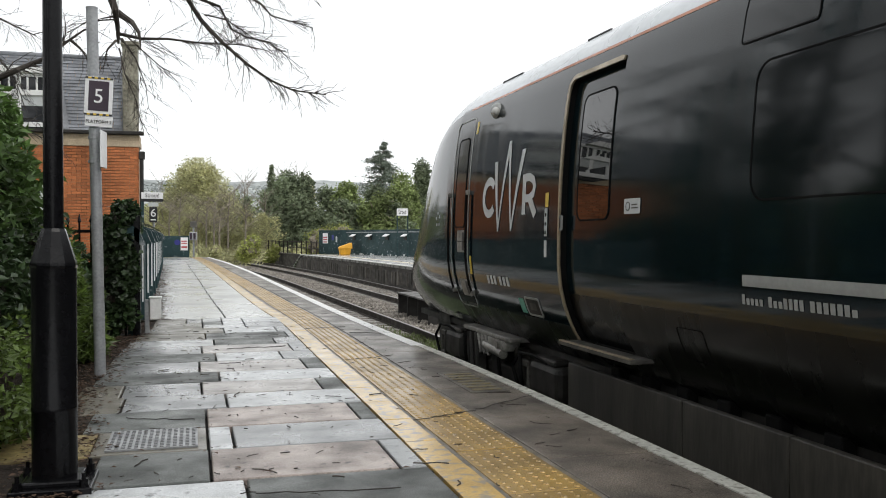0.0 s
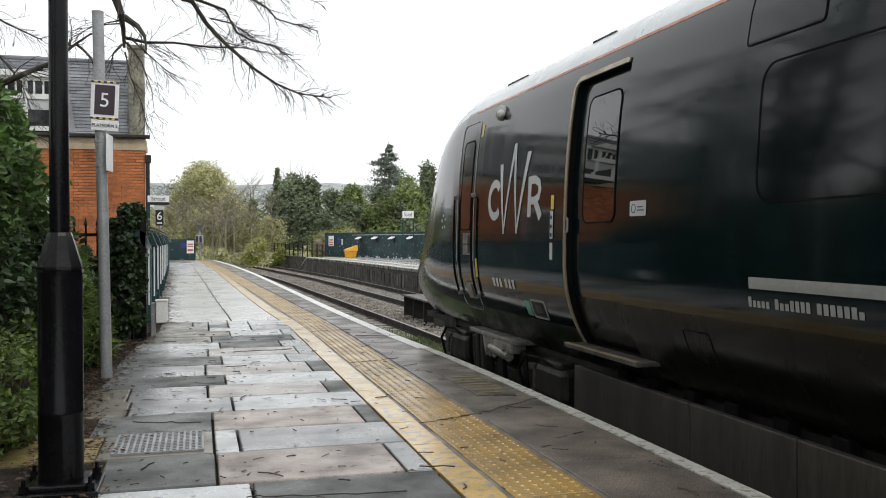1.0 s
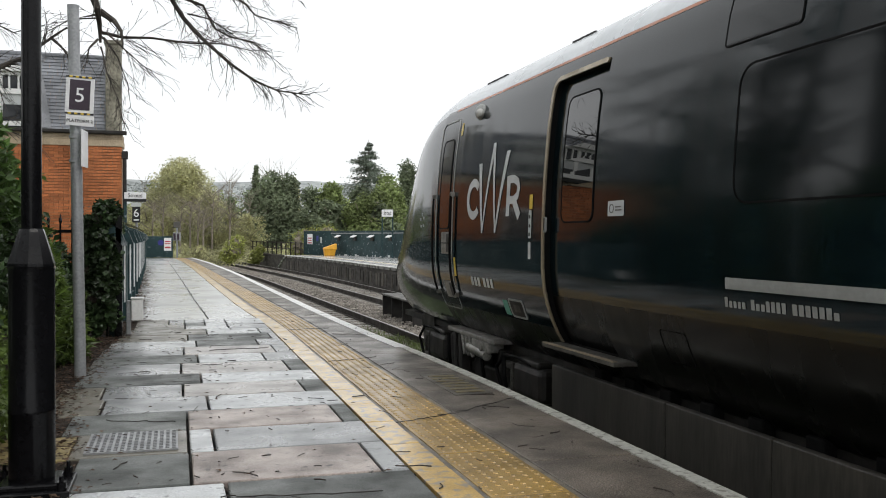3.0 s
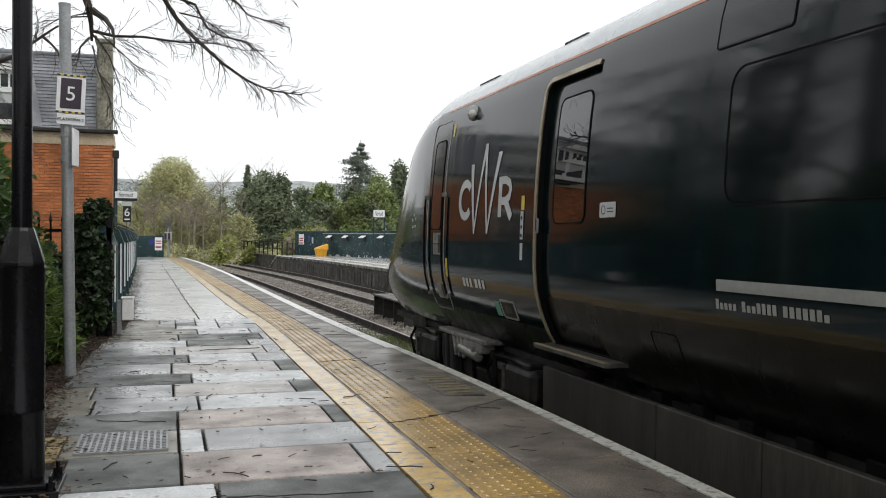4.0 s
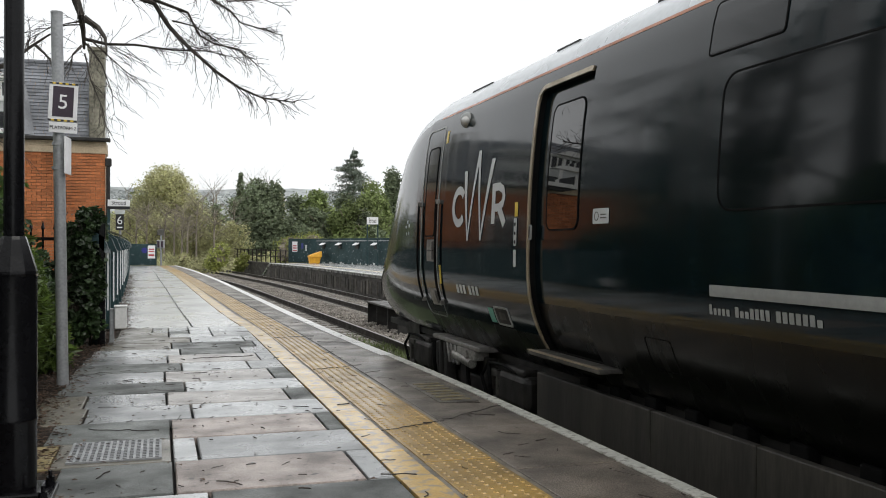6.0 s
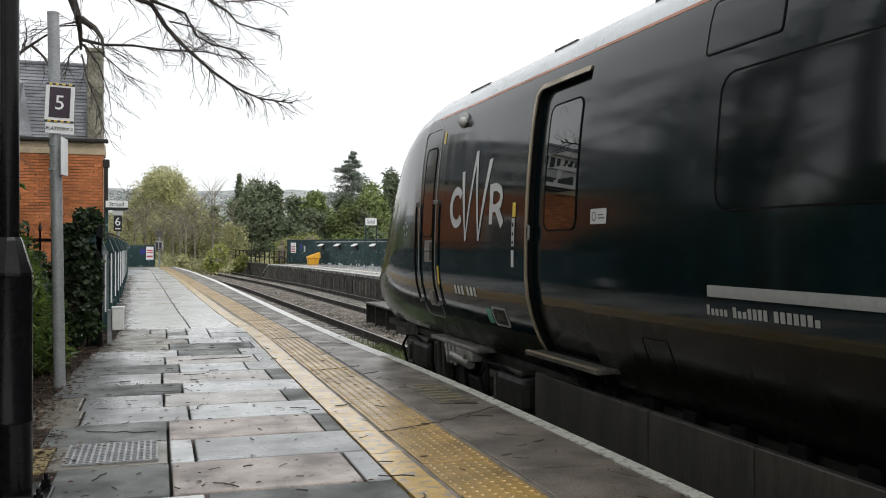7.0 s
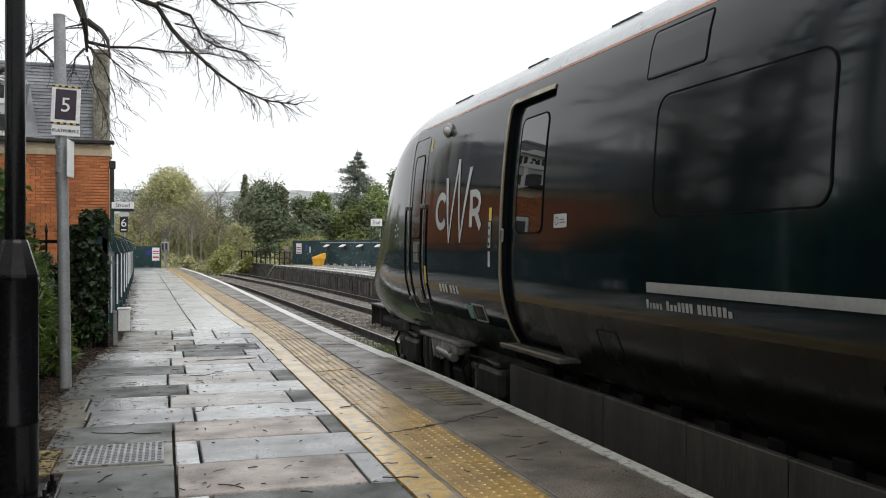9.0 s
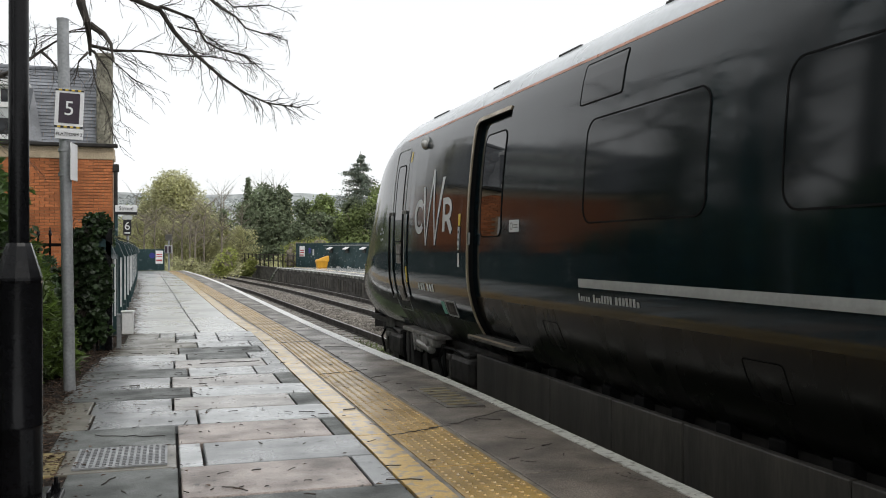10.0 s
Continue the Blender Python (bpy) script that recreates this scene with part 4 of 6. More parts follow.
# round camera pod and the lit dots by the nose
bm = bmesh.new()
bmesh.ops.create_uvsphere(bm, u_segments=16, v_segments=10, radius=0.075)
for v in bm.verts:
    v.co = Vector((v.co.x * 0.8 - half(2.28), v.co.y * 1.25 + 7.94, v.co.z + 2.28))
pod = part("camera_pod", bm, M["silver"], train, "small silver side camera pod", True)
bm = bmesh.new()
bmesh.ops.create_uvsphere(bm, u_segments=12, v_segments=8, radius=0.042)
for v in bm.verts:
    v.co += Vector((-half(2.28) - 0.035, 7.88, 2.265))
part("lens", bm, M["lamp_glass"], pod, "", True)
for dy, dz in ((0, 0.08), (0.07, 0.03), (-0.07, 0.03), (0.05, -0.05), (-0.05, -0.05)):
    x, y, z = nose_point(1.33 + dz, half(1.33), 0.55 + dy)
    bm = bmesh.new()
    box(bm, -x - 0.004, -x + 0.004, y - 0.016, y + 0.016, z - 0.016, z + 0.016, 0.003)
    part("emblem_dot", bm, M["pale_vinyl"], train)

# windscreen edge on the nose
bm = bmesh.new()
prev = None
for i in range(16):
    z = 1.35 + i * 0.07
    cur = []
    for du in (0.0, 0.03):
        u = 1.9 - (i / 15) * 0.9 + du
        x, y, zz = nose_point(z, half(z), u)
        cur.append(bm.verts.new((-x - 0.004, y, zz)))
    if prev:
        bm.faces.new((prev[0], prev[1], cur[1], cur[0]))
    prev = cur
part("windscreen_seal", bm, M["gasket"], train)

# skirts, gap with brackets, bogie and front gear
SK = [(6.43, 4.743), (4.743, 3.75), (3.75, 2.9), (2.9, 1.6), (1.6, 0.2), (0.2, -1.6), (-1.6, -3.4), (-3.4, -5.2)]
for b, a in SK:
    bm = bmesh.new()
    box(bm, -1.19, -1.14, a + 0.006, b - 0.006, -0.72, 0.155, 0.008)
    part("skirt_panel", bm, M["skirt"], train, "grimy grey underframe skirt panel")
y = 5.9
while y > -5:
    bm = bmesh.new()
    box(bm, -1.10, -1.02, y - 0.16, y - 0.03, 0.05, 0.2, 0.01)
    part("skirt_bracket", bm, M["gasket"], train)
    y -= 0.45
bm = bmesh.new()
box(bm, -1.0, 1.0, -12, 9.3, -0.55, 0.12, 0.03)
part("underframe", bm, M["under"], train, "oily black underframe equipment")


WHEELS = []


def wheel_set(yc):
    for s in (-1, 1):
        bm = bmesh.new()
        n = 28
        at = Vector((0, yc, RAIL_Z + 0.43))
        for x0, x1, r0, r1 in ((0.69, 0.72, 0.46, 0.46), (0.72, 0.83, 0.43, 0.42), (0.83, 0.835, 0.42, 0.34), (0.79, 0.795, 0.34, 0.12), (0.80, 0.90, 0.12, 0.10)):
            a = [bm.verts.new((s * x0, yc + r0 * math.cos(q), RAIL_Z + 0.43 + r0 * math.sin(q))) for q in [2 * math.pi * i / n for i in range(n)]]
            b = [bm.verts.new((s * x1, yc + r1 * math.cos(q), RAIL_Z + 0.43 + r1 * math.sin(q))) for q in [2 * math.pi * i / n for i in range(n)]]
            for i in range(n):
                bm.faces.new((a[i], a[(i + 1) % n], b[(i + 1) % n], b[i]))
            if x0 in (0.69, 0.80):
                bm.faces.new(a[::-1])
                bm.faces.new(b)
        for q in range(6):
            a6 = q * math.pi / 3
            box(bm, s * 0.80 - 0.012, s * 0.80 + 0.012, yc + 0.2 * math.cos(a6) - 0.02, yc + 0.2 * math.cos(a6) + 0.02, at.z + 0.2 * math.sin(a6) - 0.02, at.z + 0.2 * math.sin(a6) + 0.02, 0.004)
        me = mesh_of("wheel", bm, M["under_grey"], True, at)
        wheel = new("wheel", me)
        wheel.parent, wheel.location = train, at
        WHEELS.append((wheel, at))
    for s in (-1, 1):
        bm = bmesh.new()
        box(bm, s * 0.98 - 0.1, s * 0.98 + 0.1, yc - 0.16, yc + 0.16, RAIL_Z + 0.27, RAIL_Z + 0.62, 0.03)
        tube(bm, [(s * 1.07, yc, RAIL_Z + 0.43), (s * 1.11, yc, RAIL_Z + 0.43)], [0.11, 0.09], 12)
        part("axle_box", bm, M["under_grey"], train)
        bm = bmesh.new()
        tube(bm, [(s * 0.98 + 0.05 * math.cos(q), yc - 0.27 + 0.05 * math.sin(q), RAIL_Z + 0.5 + 0.02 * i) for i, q in enumerate([k * 0.9 for k in range(18)])], 0.014, 6)
        part("coil_spring", bm, M["under_grey"], train)


for yc in (9.75, 7.05):
    wheel_set(yc)
for s in (-1, 1):
    bm = bmesh.new()
    box(bm, s * 1.02 - 0.07, s * 1.02 + 0.07, 6.75, 10.1, -0.24, -0.10, 0.03)
    box(bm, s * 1.02 - 0.06, s * 1.02 + 0.06, 7.95, 8.85, -0.45, -0.22, 0.03)
    part("bogie_frame", bm, M["under"], train, "grimy black bogie side frame")
    # covers over the axle ends, each with a pierced pale bracket
    for yc in (9.75, 7.05):
        bm = bmesh.new()
        box(bm, s * 1.08 - 0.09, s * 1.08 + 0.09, yc - 0.36, yc + 0.28, -0.22, 0.06, 0.05)
        box(bm, s * 1.06 - 0.09, s * 1.06 + 0.09, yc - 0.26, yc + 0.2, 0.05, 0.11, 0.02)
        cover = part("axle_cover", bm, M["under_soot"], train, "grimy rounded axle cover")
        bm = bmesh.new()
        for y0, y1, z0, z1 in ((0.36, 0.40, -0.24, 0.02), (0.52, 0.56, -0.24, 0.02), (0.36, 0.56, -0.03, 0.03), (0.36, 0.56, -0.26, -0.21)):
            box(bm, s * 1.12 - 0.025, s * 1.12 + 0.025, yc + y0, yc + y1, z0, z1, 0.01)
        part("end_bracket", bm, M["under_grey"], cover)
        bm = bmesh.new()
        tube(bm, [(s * 1.14, yc + 0.62, 0.05), (s * 1.16, yc + 0.5, 0.09), (s * 1.15, yc + 0.2, 0.10), (s * 1.14, yc - 0.1, 0.07)], 0.014, 6)
        tube(bm, [(s * 1.14, yc + 0.6, 0.06), (s * 1.17, yc + 0.68, -0.05), (s * 1.14, yc + 0.6, -0.25)], 0.016, 6)
        part("cable_loom", bm, M["gasket"], cover, "", True)
for a, b, z0, z1, key in ((9.15, 9.35, -0.5, 0.1, "under"), (8.75, 8.95, -0.45, 0.08, "under"), (8.3, 8.5, -0.4, 0.02, "under"), (7.75, 7.85, -0.5, 0.1, "under")):
    bm = bmesh.new()
    box(bm, -1.12, -0.95, a, b, z0, z1, 0.02)
    part("bogie_fitting", bm, M[key], train)
# pale bracket of the yaw damper below the cab door
bm = bmesh.new()
box(bm, -1.22, -1.02, 7.66, 9.12, 0.155, 0.20, 0.012)
bracket = part("damper_bracket", bm, M["under_pale"], train, "pale dirty grey damper bracket")
bm = bmesh.new()
box(bm, -1.22, -1.06, 7.82, 8.32, 0.06, 0.16, 0.02)
tube(bm, [(-1.20, 7.9, 0.03), (-1.20, 8.42, 0.06)], 0.045, 10)
tube(bm, [(-1.225, 7.98, 0.11), (-1.245, 7.98, 0.11)], 0.04, 10)
part("damper_end", bm, M["under_pale"], bracket, "", True)
for yy in (8.34, 8.46, 8.58):
    bm = bmesh.new()
    box(bm, -1.225, -1.19, yy - 0.018, yy + 0.018, -0.04, 0.17, 0.008, Matrix.Rotation(-0.45, 3, "X"))
    part("gusset", bm, M["under_pale"], bracket)
for yy in (8.72, 8.90):
    bm = bmesh.new()
    box(bm, -1.21, -1.10, yy - 0.04, yy + 0.04, -0.30, 0.15, 0.012, Matrix.Rotation(-0.12, 3, "X"))
    part("hanger", bm, M["under"], bracket)
for yy, z0 in ((9.3, -0.3), (9.1, -0.35), (8.2, -0.3), (7.6, -0.28)):
    bm = bmesh.new()
    tube(bm, [(-1.15, yy, 0.1), (-1.17, yy - 0.08, -0.1), (-1.12, yy - 0.02, z0)], 0.018, 6)
    part("brake_hose", bm, M["gasket"], train, "black brake hose", True)
# yellow-tipped foot of the hanger
bm = bmesh.new()
box(bm, -1.19, -1.12, 8.80, 8.98, -0.32, -0.24, 0.01)
part("lifting_point", bm, M["stencil"], train, "faded yellow lifting point")
# snow plough and lifeguard under the nose
bm = bmesh.new()
nn = 14
rows = []
for i in range(nn + 1):
    a = -math.pi / 2 + math.pi * i / nn
    rows.append([bm.verts.new((1.05 * math.sin(a) * s1, NOSE_0 + 1.1 + 2.3 * math.cos(a) * s1, z)) for z, s1 in ((0.2, 1.0), (-0.25, 0.95), (-0.72, 0.85))])
for a, b in zip(rows, rows[1:]):
    for k in range(2):
        bm.faces.new((a[k], b[k], b[k + 1], a[k + 1]))
part("nose_valance", bm, M["under"], train, "black valance under the nose", True)


# ---- street furniture on the platform ----
lamp_post = thing("lamp_post", (-0.605, 4.36, 0), "glossy black steel lamp column bolted to the platform", "lamp post")
LX, LY = -0.605, 4.36


def ngon_ring(bm, x, y, z, r, n=8, turn=math.pi / 8):
    return [bm.verts.new((x + r * math.cos(turn + 2 * math.pi * k / n), y + r * math.sin(turn + 2 * math.pi * k / n), z)) for k in range(n)]


def lathe(bm, x, y, rows, n=24, turn=0.0):
    rings = [ngon_ring(bm, x, y, z, r, n, turn) for z, r in rows]
    for a, b in zip(rings, rings[1:]):
        for k in range(n):
            bm.faces.new((a[k], a[(k + 1) % n], b[(k + 1) % n], b[k]))
    bm.faces.new(rings[0][::-1])
    bm.faces.new(rings[-1])


bm = bmesh.new()
lathe(bm, LX, LY, [(0.03, 0.096), (0.34, 0.096), (0.345, 0.0985), (0.36, 0.0985), (0.365, 0.096), (0.98, 0.096)], 28)
part("base_column", bm, M["black_paint"], lamp_post, "", True)
bm = bmesh.new()
lathe(bm, LX, LY, [(0.978, 0.099), (0.99, 0.101), (1.002, 0.099), (1.14, 0.056), (1.155, 0.05)], 10, 0.3)
part("collar", bm, M["black_paint"], lamp_post, "tapered faceted collar")
bm = bmesh.new()
lathe(bm, LX, LY, [(1.13, 0.043), (4.9, 0.036), (4.95, 0.02)], 24)
part("shaft", bm, M["black_paint"], lamp_post, "", True)
bm = bmesh.new()
box(bm, LX - 0.17, LX + 0.17, LY - 0.17, LY + 0.17, -0.01, 0.025, 0.006)
box(bm, LX - 0.125, LX + 0.125, LY - 0.125, LY + 0.125, 0.02, 0.05, 0.01)
part("base_plate", bm, M["black_paint"], lamp_post)
for dx in (-0.135, 0.135):
    for dy in (-0.135, 0.135):
        bm = bmesh.new()
        lathe(bm, LX + dx, LY + dy, [(0.02, 0.022), (0.032, 0.022)], 12)
        lathe(bm, LX + dx, LY + dy, [(0.032, 0.018), (0.058, 0.018)], 6)
        lathe(bm, LX + dx, LY + dy, [(0.058, 0.009), (0.085, 0.009)], 8)
        part("bolt", bm, M["black_paint"], lamp_post)

# platform number pole
pole = thing("sign_pole", (-0.73, 7.73, 0), "galvanised grey pole carrying a platform number sign", "sign pole")
bm = bmesh.new()
tube(bm, [(-0.73, 7.73, -0.02), (-0.755, 7.73, 1.5), (-0.78, 7.73, 2.94)], 0.044, 20)
part("post", bm, M["galv"], pole, "", True)
bm = bmesh.new()
lathe(bm, -0.78, 7.73, [(2.935, 0.046), (2.95, 0.046)], 16)
part("cap", bm, M["galv"], pole)
SY = 7.665
bm = bmesh.new()
box(bm, -0.832, -0.622, SY, SY + 0.012, 2.085, 2.385, 0.002)
plate = part("number_plate", bm, M["sign_white"], pole, "dark aubergine plate with a white number")
bm = bmesh.new()
box(bm, -0.803, -0.651, SY - 0.003, SY + 0.002, 2.117, 2.353)
part("number_field", bm, M["sign_dark"], plate)
lettering("numeral", "5", 0.16, Matrix.Translation((-0.727, SY - 0.005, 2.18)) @ Matrix.Rotation(radians(90), 4, "X"), M["sign_white"], plate)
for k in range(9):
    for z in (2.088, 2.376):
        x = -0.832 + 0.21 * (k + 0.5) / 9
        bm = bmesh.new()
        box(bm, x - 0.0115, x + 0.0115, SY - 0.004, SY + 0.001, z - 0.007, z + 0.007)
        part("hazard_stripe", bm, M["sign_yellow" if k % 2 else "sign_black"], plate)
bm = bmesh.new()
box(bm, -0.822, -0.616, SY, SY + 0.01, 1.992, 2.075, 0.002)
low = part("name_plate", bm, M["sign_white"], pole, "white plate with small dark words")
lettering("words", "PLATFORM 2", 0.034, Matrix.Translation((-0.719, SY - 0.003, 2.02)) @ Matrix.Rotation(radians(90), 4, "X"), M["sign_black"], low)
bm = bmesh.new()
box(bm, -0.006, 0.006, -0.10, 0.10, 1.67, 1.96, 0.002)
for v in bm.verts:
    v.co = Matrix.Rotation(radians(-7), 3, "Z") @ v.co + Vector((-0.695, 7.70, 0))
part("side_plate", bm, M["sign_white"], pole, "white notice plate turned along the platform")
for z in (1.72, 1.91, 2.03, 2.2, 2.33):
    bm = bmesh.new()
    lathe(bm, -0.766, 7.73, [(z - 0.012, 0.048), (z + 0.012, 0.048)], 16)
    part("clamp", bm, M["galv"], pole)

# both plates hang a little askew
for ob in (plate, low):
    ob.matrix_basis = Matrix.Translation((0.0, 0.0, 2.2)) @ Matrix.Rotation(radians(2.6), 4, "Y") @ Matrix.Translation((0.0, 0.0, -2.2))

# grey service box on a short post
sbox = thing("service_box", (-0.49, 10.85, 0), "grey metal service box on a short post", "service box")
bm = bmesh.new()
box(bm, -0.545, -0.495, 10.83, 10.88, -0.01, 0.40, 0.008)
part("post", bm, M["galv"], sbox)
bm = bmesh.new()
box(bm, -0.49, -0.365, 10.78, 10.93, 0.17, 0.42, 0.012)
body = part("box", bm, M["white_paint"], sbox)
bm = bmesh.new()
box(bm, -0.498, -0.357, 10.77, 10.94, 0.418, 0.432, 0.004)
part("lid", bm, M["white_paint"], body)

# ---- hoarding along the platform ----
fence = thing("hoarding_fence", (-0.70, 11, 0), "dark green hoarding with hooded posts along the platform", "fence")
y = 10.75
while y < 49.5:
    y1 = min(y + 1.96, 50.3)
    bm = bmesh.new()
    x0, x1 = glide(FENCE_LINE, y), glide(FENCE_LINE, y1)
    v = [bm.verts.new(p) for p in ((x0 - 0.02, y, 0.0), (x0 + 0.02, y, 0.0), (x1 + 0.02, y1, 0.0), (x1 - 0.02, y1, 0.0))]
    u = [bm.verts.new(q.co + Vector((0, 0, 1.16))) for q in v]
    bm.faces.new(v[::-1])
    bm.faces.new(u)
    for k in range(4):
        bm.faces.new((v[k], v[(k + 1) % 4], u[(k + 1) % 4], u[k]))
    part("panel", bm, M["hoarding"], fence)
    bm = bmesh.new()
    box(bm, x0 + 0.02, x0 + 0.075, y - 0.03, y + 0.03, 0.0, 1.2, 0.006)
    post = part("post", bm, M["hoarding"], fence, "post with a pale worn edge")
    bm = bmesh.new()
    box(bm, x0 + 0.045, x0 + 0.066, y - 0.034, y - 0.031, 0.25, 1.02)
    part("pale_strip", bm, M["sign_white"], post)
    bm = bmesh.new()
    pr = [(-0.06, 1.30), (0.10, 1.20), (0.17, 1.02), (0.12, 1.02), (0.05, 1.10), (-0.06, 1.14)]
    a = [bm.verts.new((x0 + px, y - 0.09, pz)) for px, pz in pr]
    b = [bm.verts.new((x0 + px, y + 0.09, pz)) for px, pz in pr]
    bm.faces.new(a)
    bm.faces.new(b[::-1])
    for k in range(len(pr)):
        bm.faces.new((a[k], b[k], b[(k + 1) % len(pr)], a[(k + 1) % len(pr)]))
    hood = part("hood", bm, M["hoarding"], fence, "sloping dark green hood")
    bm = bmesh.new()
    for (pa, za), (pb, zb) in zip(pr[:2], pr[1:3]):
        c = [bm.verts.new(p) for p in ((x0 + pa, y - 0.095, za + 0.004), (x0 + pb, y - 0.095, zb + 0.004), (x0 + pb, y - 0.075, zb + 0.004), (x0 + pa, y - 0.075, za + 0.004))]
        bm.faces.new(c)
    part("edge_strip", bm, M["galv"], hood)
    y += 1.96
bm = bmesh.new()
ribbon(bm, -0.035, -0.005, 10.7, 49.5, 1.30, 1.33, 1.0, FENCE_LINE)
part("top_rail", bm, M["black_paint"], fence)

# the green board that closes the platform's end
endb = thing("end_board", (-0.93, 50.4, 0), "dark green board closing the platform end", "barrier")
bm = bmesh.new()
box(bm, -1.62, -0.24, 50.35, 50.40, 0, 1.14, 0.008)
part("board", bm, M["hoarding"], endb)
bm = bmesh.new()
box(bm, -0.69, -0.32, 50.335, 50.345, 0.37, 1.06, 0.002)
note = part("notice", bm, M["sign_white"], endb, "white notice with red print bars")
for z, h in ((0.83, 0.06), (0.72, 0.05), (0.5, 0.09)):
    bm = bmesh.new()
    box(bm, -0.65, -0.36, 50.33, 50.336, z, z + h)
    part("print_bar", bm, M["sign_red"], note)
bm = bmesh.new()
n = 20
c = [bm.verts.new((-0.86 + 0.15 * math.cos(2 * math.pi * k / n), 50.34, 0.80 + 0.15 * math.sin(2 * math.pi * k / n))) for k in range(n)]
bm.faces.new(c)
c2 = bmesh.ops.extrude_face_region(bm, geom=bm.faces[:])
for v in c2["geom"]:
    if isinstance(v, bmesh.types.BMVert):
        v.co.y += 0.012
part("blue_disc", bm, M["sign_blue"], endb, "round dark blue notice")

sig = thing("signal_post", (-0.02, 52.0, -1.0), "thin grey post with small signal boxes past the platform", "signal")
bm = bmesh.new()
tube(bm, [(-0.02, 52, -1.1), (-0.02, 52, 1.95)], 0.05, 8)
part("post", bm, M["galv"], sig)
bm = bmesh.new()
box(bm, -0.22, 0.14, 51.9, 52.0, 1.62, 1.95, 0.02)
part("signal_box", bm, M["under_grey"], sig)
bm = bmesh.new()
box(bm, -0.25, 0.17, 51.9, 51.95, 0.9, 1.35, 0.02)
b = part("sign_box", bm, M["galv"], sig)
for x in (-0.17, 0.02):
    bm = bmesh.new()
    box(bm, x - 0.05, x + 0.07, 51.885, 51.902, 0.95, 1.3, 0.004)
    part("sign_face", bm, M["sign_dark"], b)


# station name sign
def name_sign(x, y, z, w, h, turn, label, with_six, k=0.77):
    ob = thing("station_sign", (x, y, 0), label, "station sign")
    r = Matrix.Translation((x, y, 0)) @ Matrix.Rotation(turn, 4, "Z")

    def put(bm):
        for v in bm.verts:
            v.co = r @ v.co
        return bm

    bm = bmesh.new()
    box(bm, -w / 2, w / 2, -0.015, 0.015, z, z + h, 0.004)
    face = part("name_board", put(bm), M["sign_white"], ob, "white board with a dark station name")
    lettering("name", "Stroud", h * 0.86, r @ Matrix.Translation((0, -0.019, z + h * 0.24)) @ Matrix.Rotation(radians(90), 4, "X"), M["sign_black"], face, "", w / (h * 3.6))
    for s in ((-1, 1) if not with_six else (-1,)):
        px = s * w * 0.46
        bm = bmesh.new()
        box(bm, px - 0.035, px + 0.035, 0.02, 0.09, -0.05 if y < 40 else F_TOP - 0.02, z + h, 0.008)
        part("post", put(bm), M["hoarding"], ob)
    if with_six:
        bm = bmesh.new()
        box(bm, -w / 2, w / 2, -0.014, 0.014, z - 0.09 * k, z - 0.003, 0.003)
        part("black_strip", put(bm), M["sign_black"], ob)
        bm = bmesh.new()
        box(bm, -0.12 * k, 0.18 * k, -0.014, 0.014, z - 0.24 * k, z - 0.12 * k, 0.003)
        part("small_plate", put(bm), M["pale_vinyl"], ob)
        bm = bmesh.new()
        box(bm, -0.09 * k, 0.15 * k, -0.014, 0.014, z - 0.74 * k, z - 0.25 * k, 0.003)
        six = part("number_plate", put(bm), M["sign_black"], ob, "black plate with a white number")
        lettering("numeral", "6", 0.36 * k, r @ Matrix.Translation((0.03 * k, -0.018, z - 0.56 * k)) @ Matrix.Rotation(radians(90), 4, "X"), M["sign_white"], six)
        bm = bmesh.new()
        box(bm, -0.05 * k, 0.11 * k, -0.019, -0.013, z - 0.68 * k, z - 0.64 * k)
        part("print_bar", put(bm), M["sign_white"], six)
        bm = bmesh.new()
        tube(bm, [(0.03, 0.03, 0.0), (0.03, 0.03, z)], 0.03, 8)
        part("post", put(bm), M["galv"], ob)
    return ob


name_sign(-0.97, 23, 2.03, 0.50, 0.155, 0.0, "white station name sign above a platform number", True)

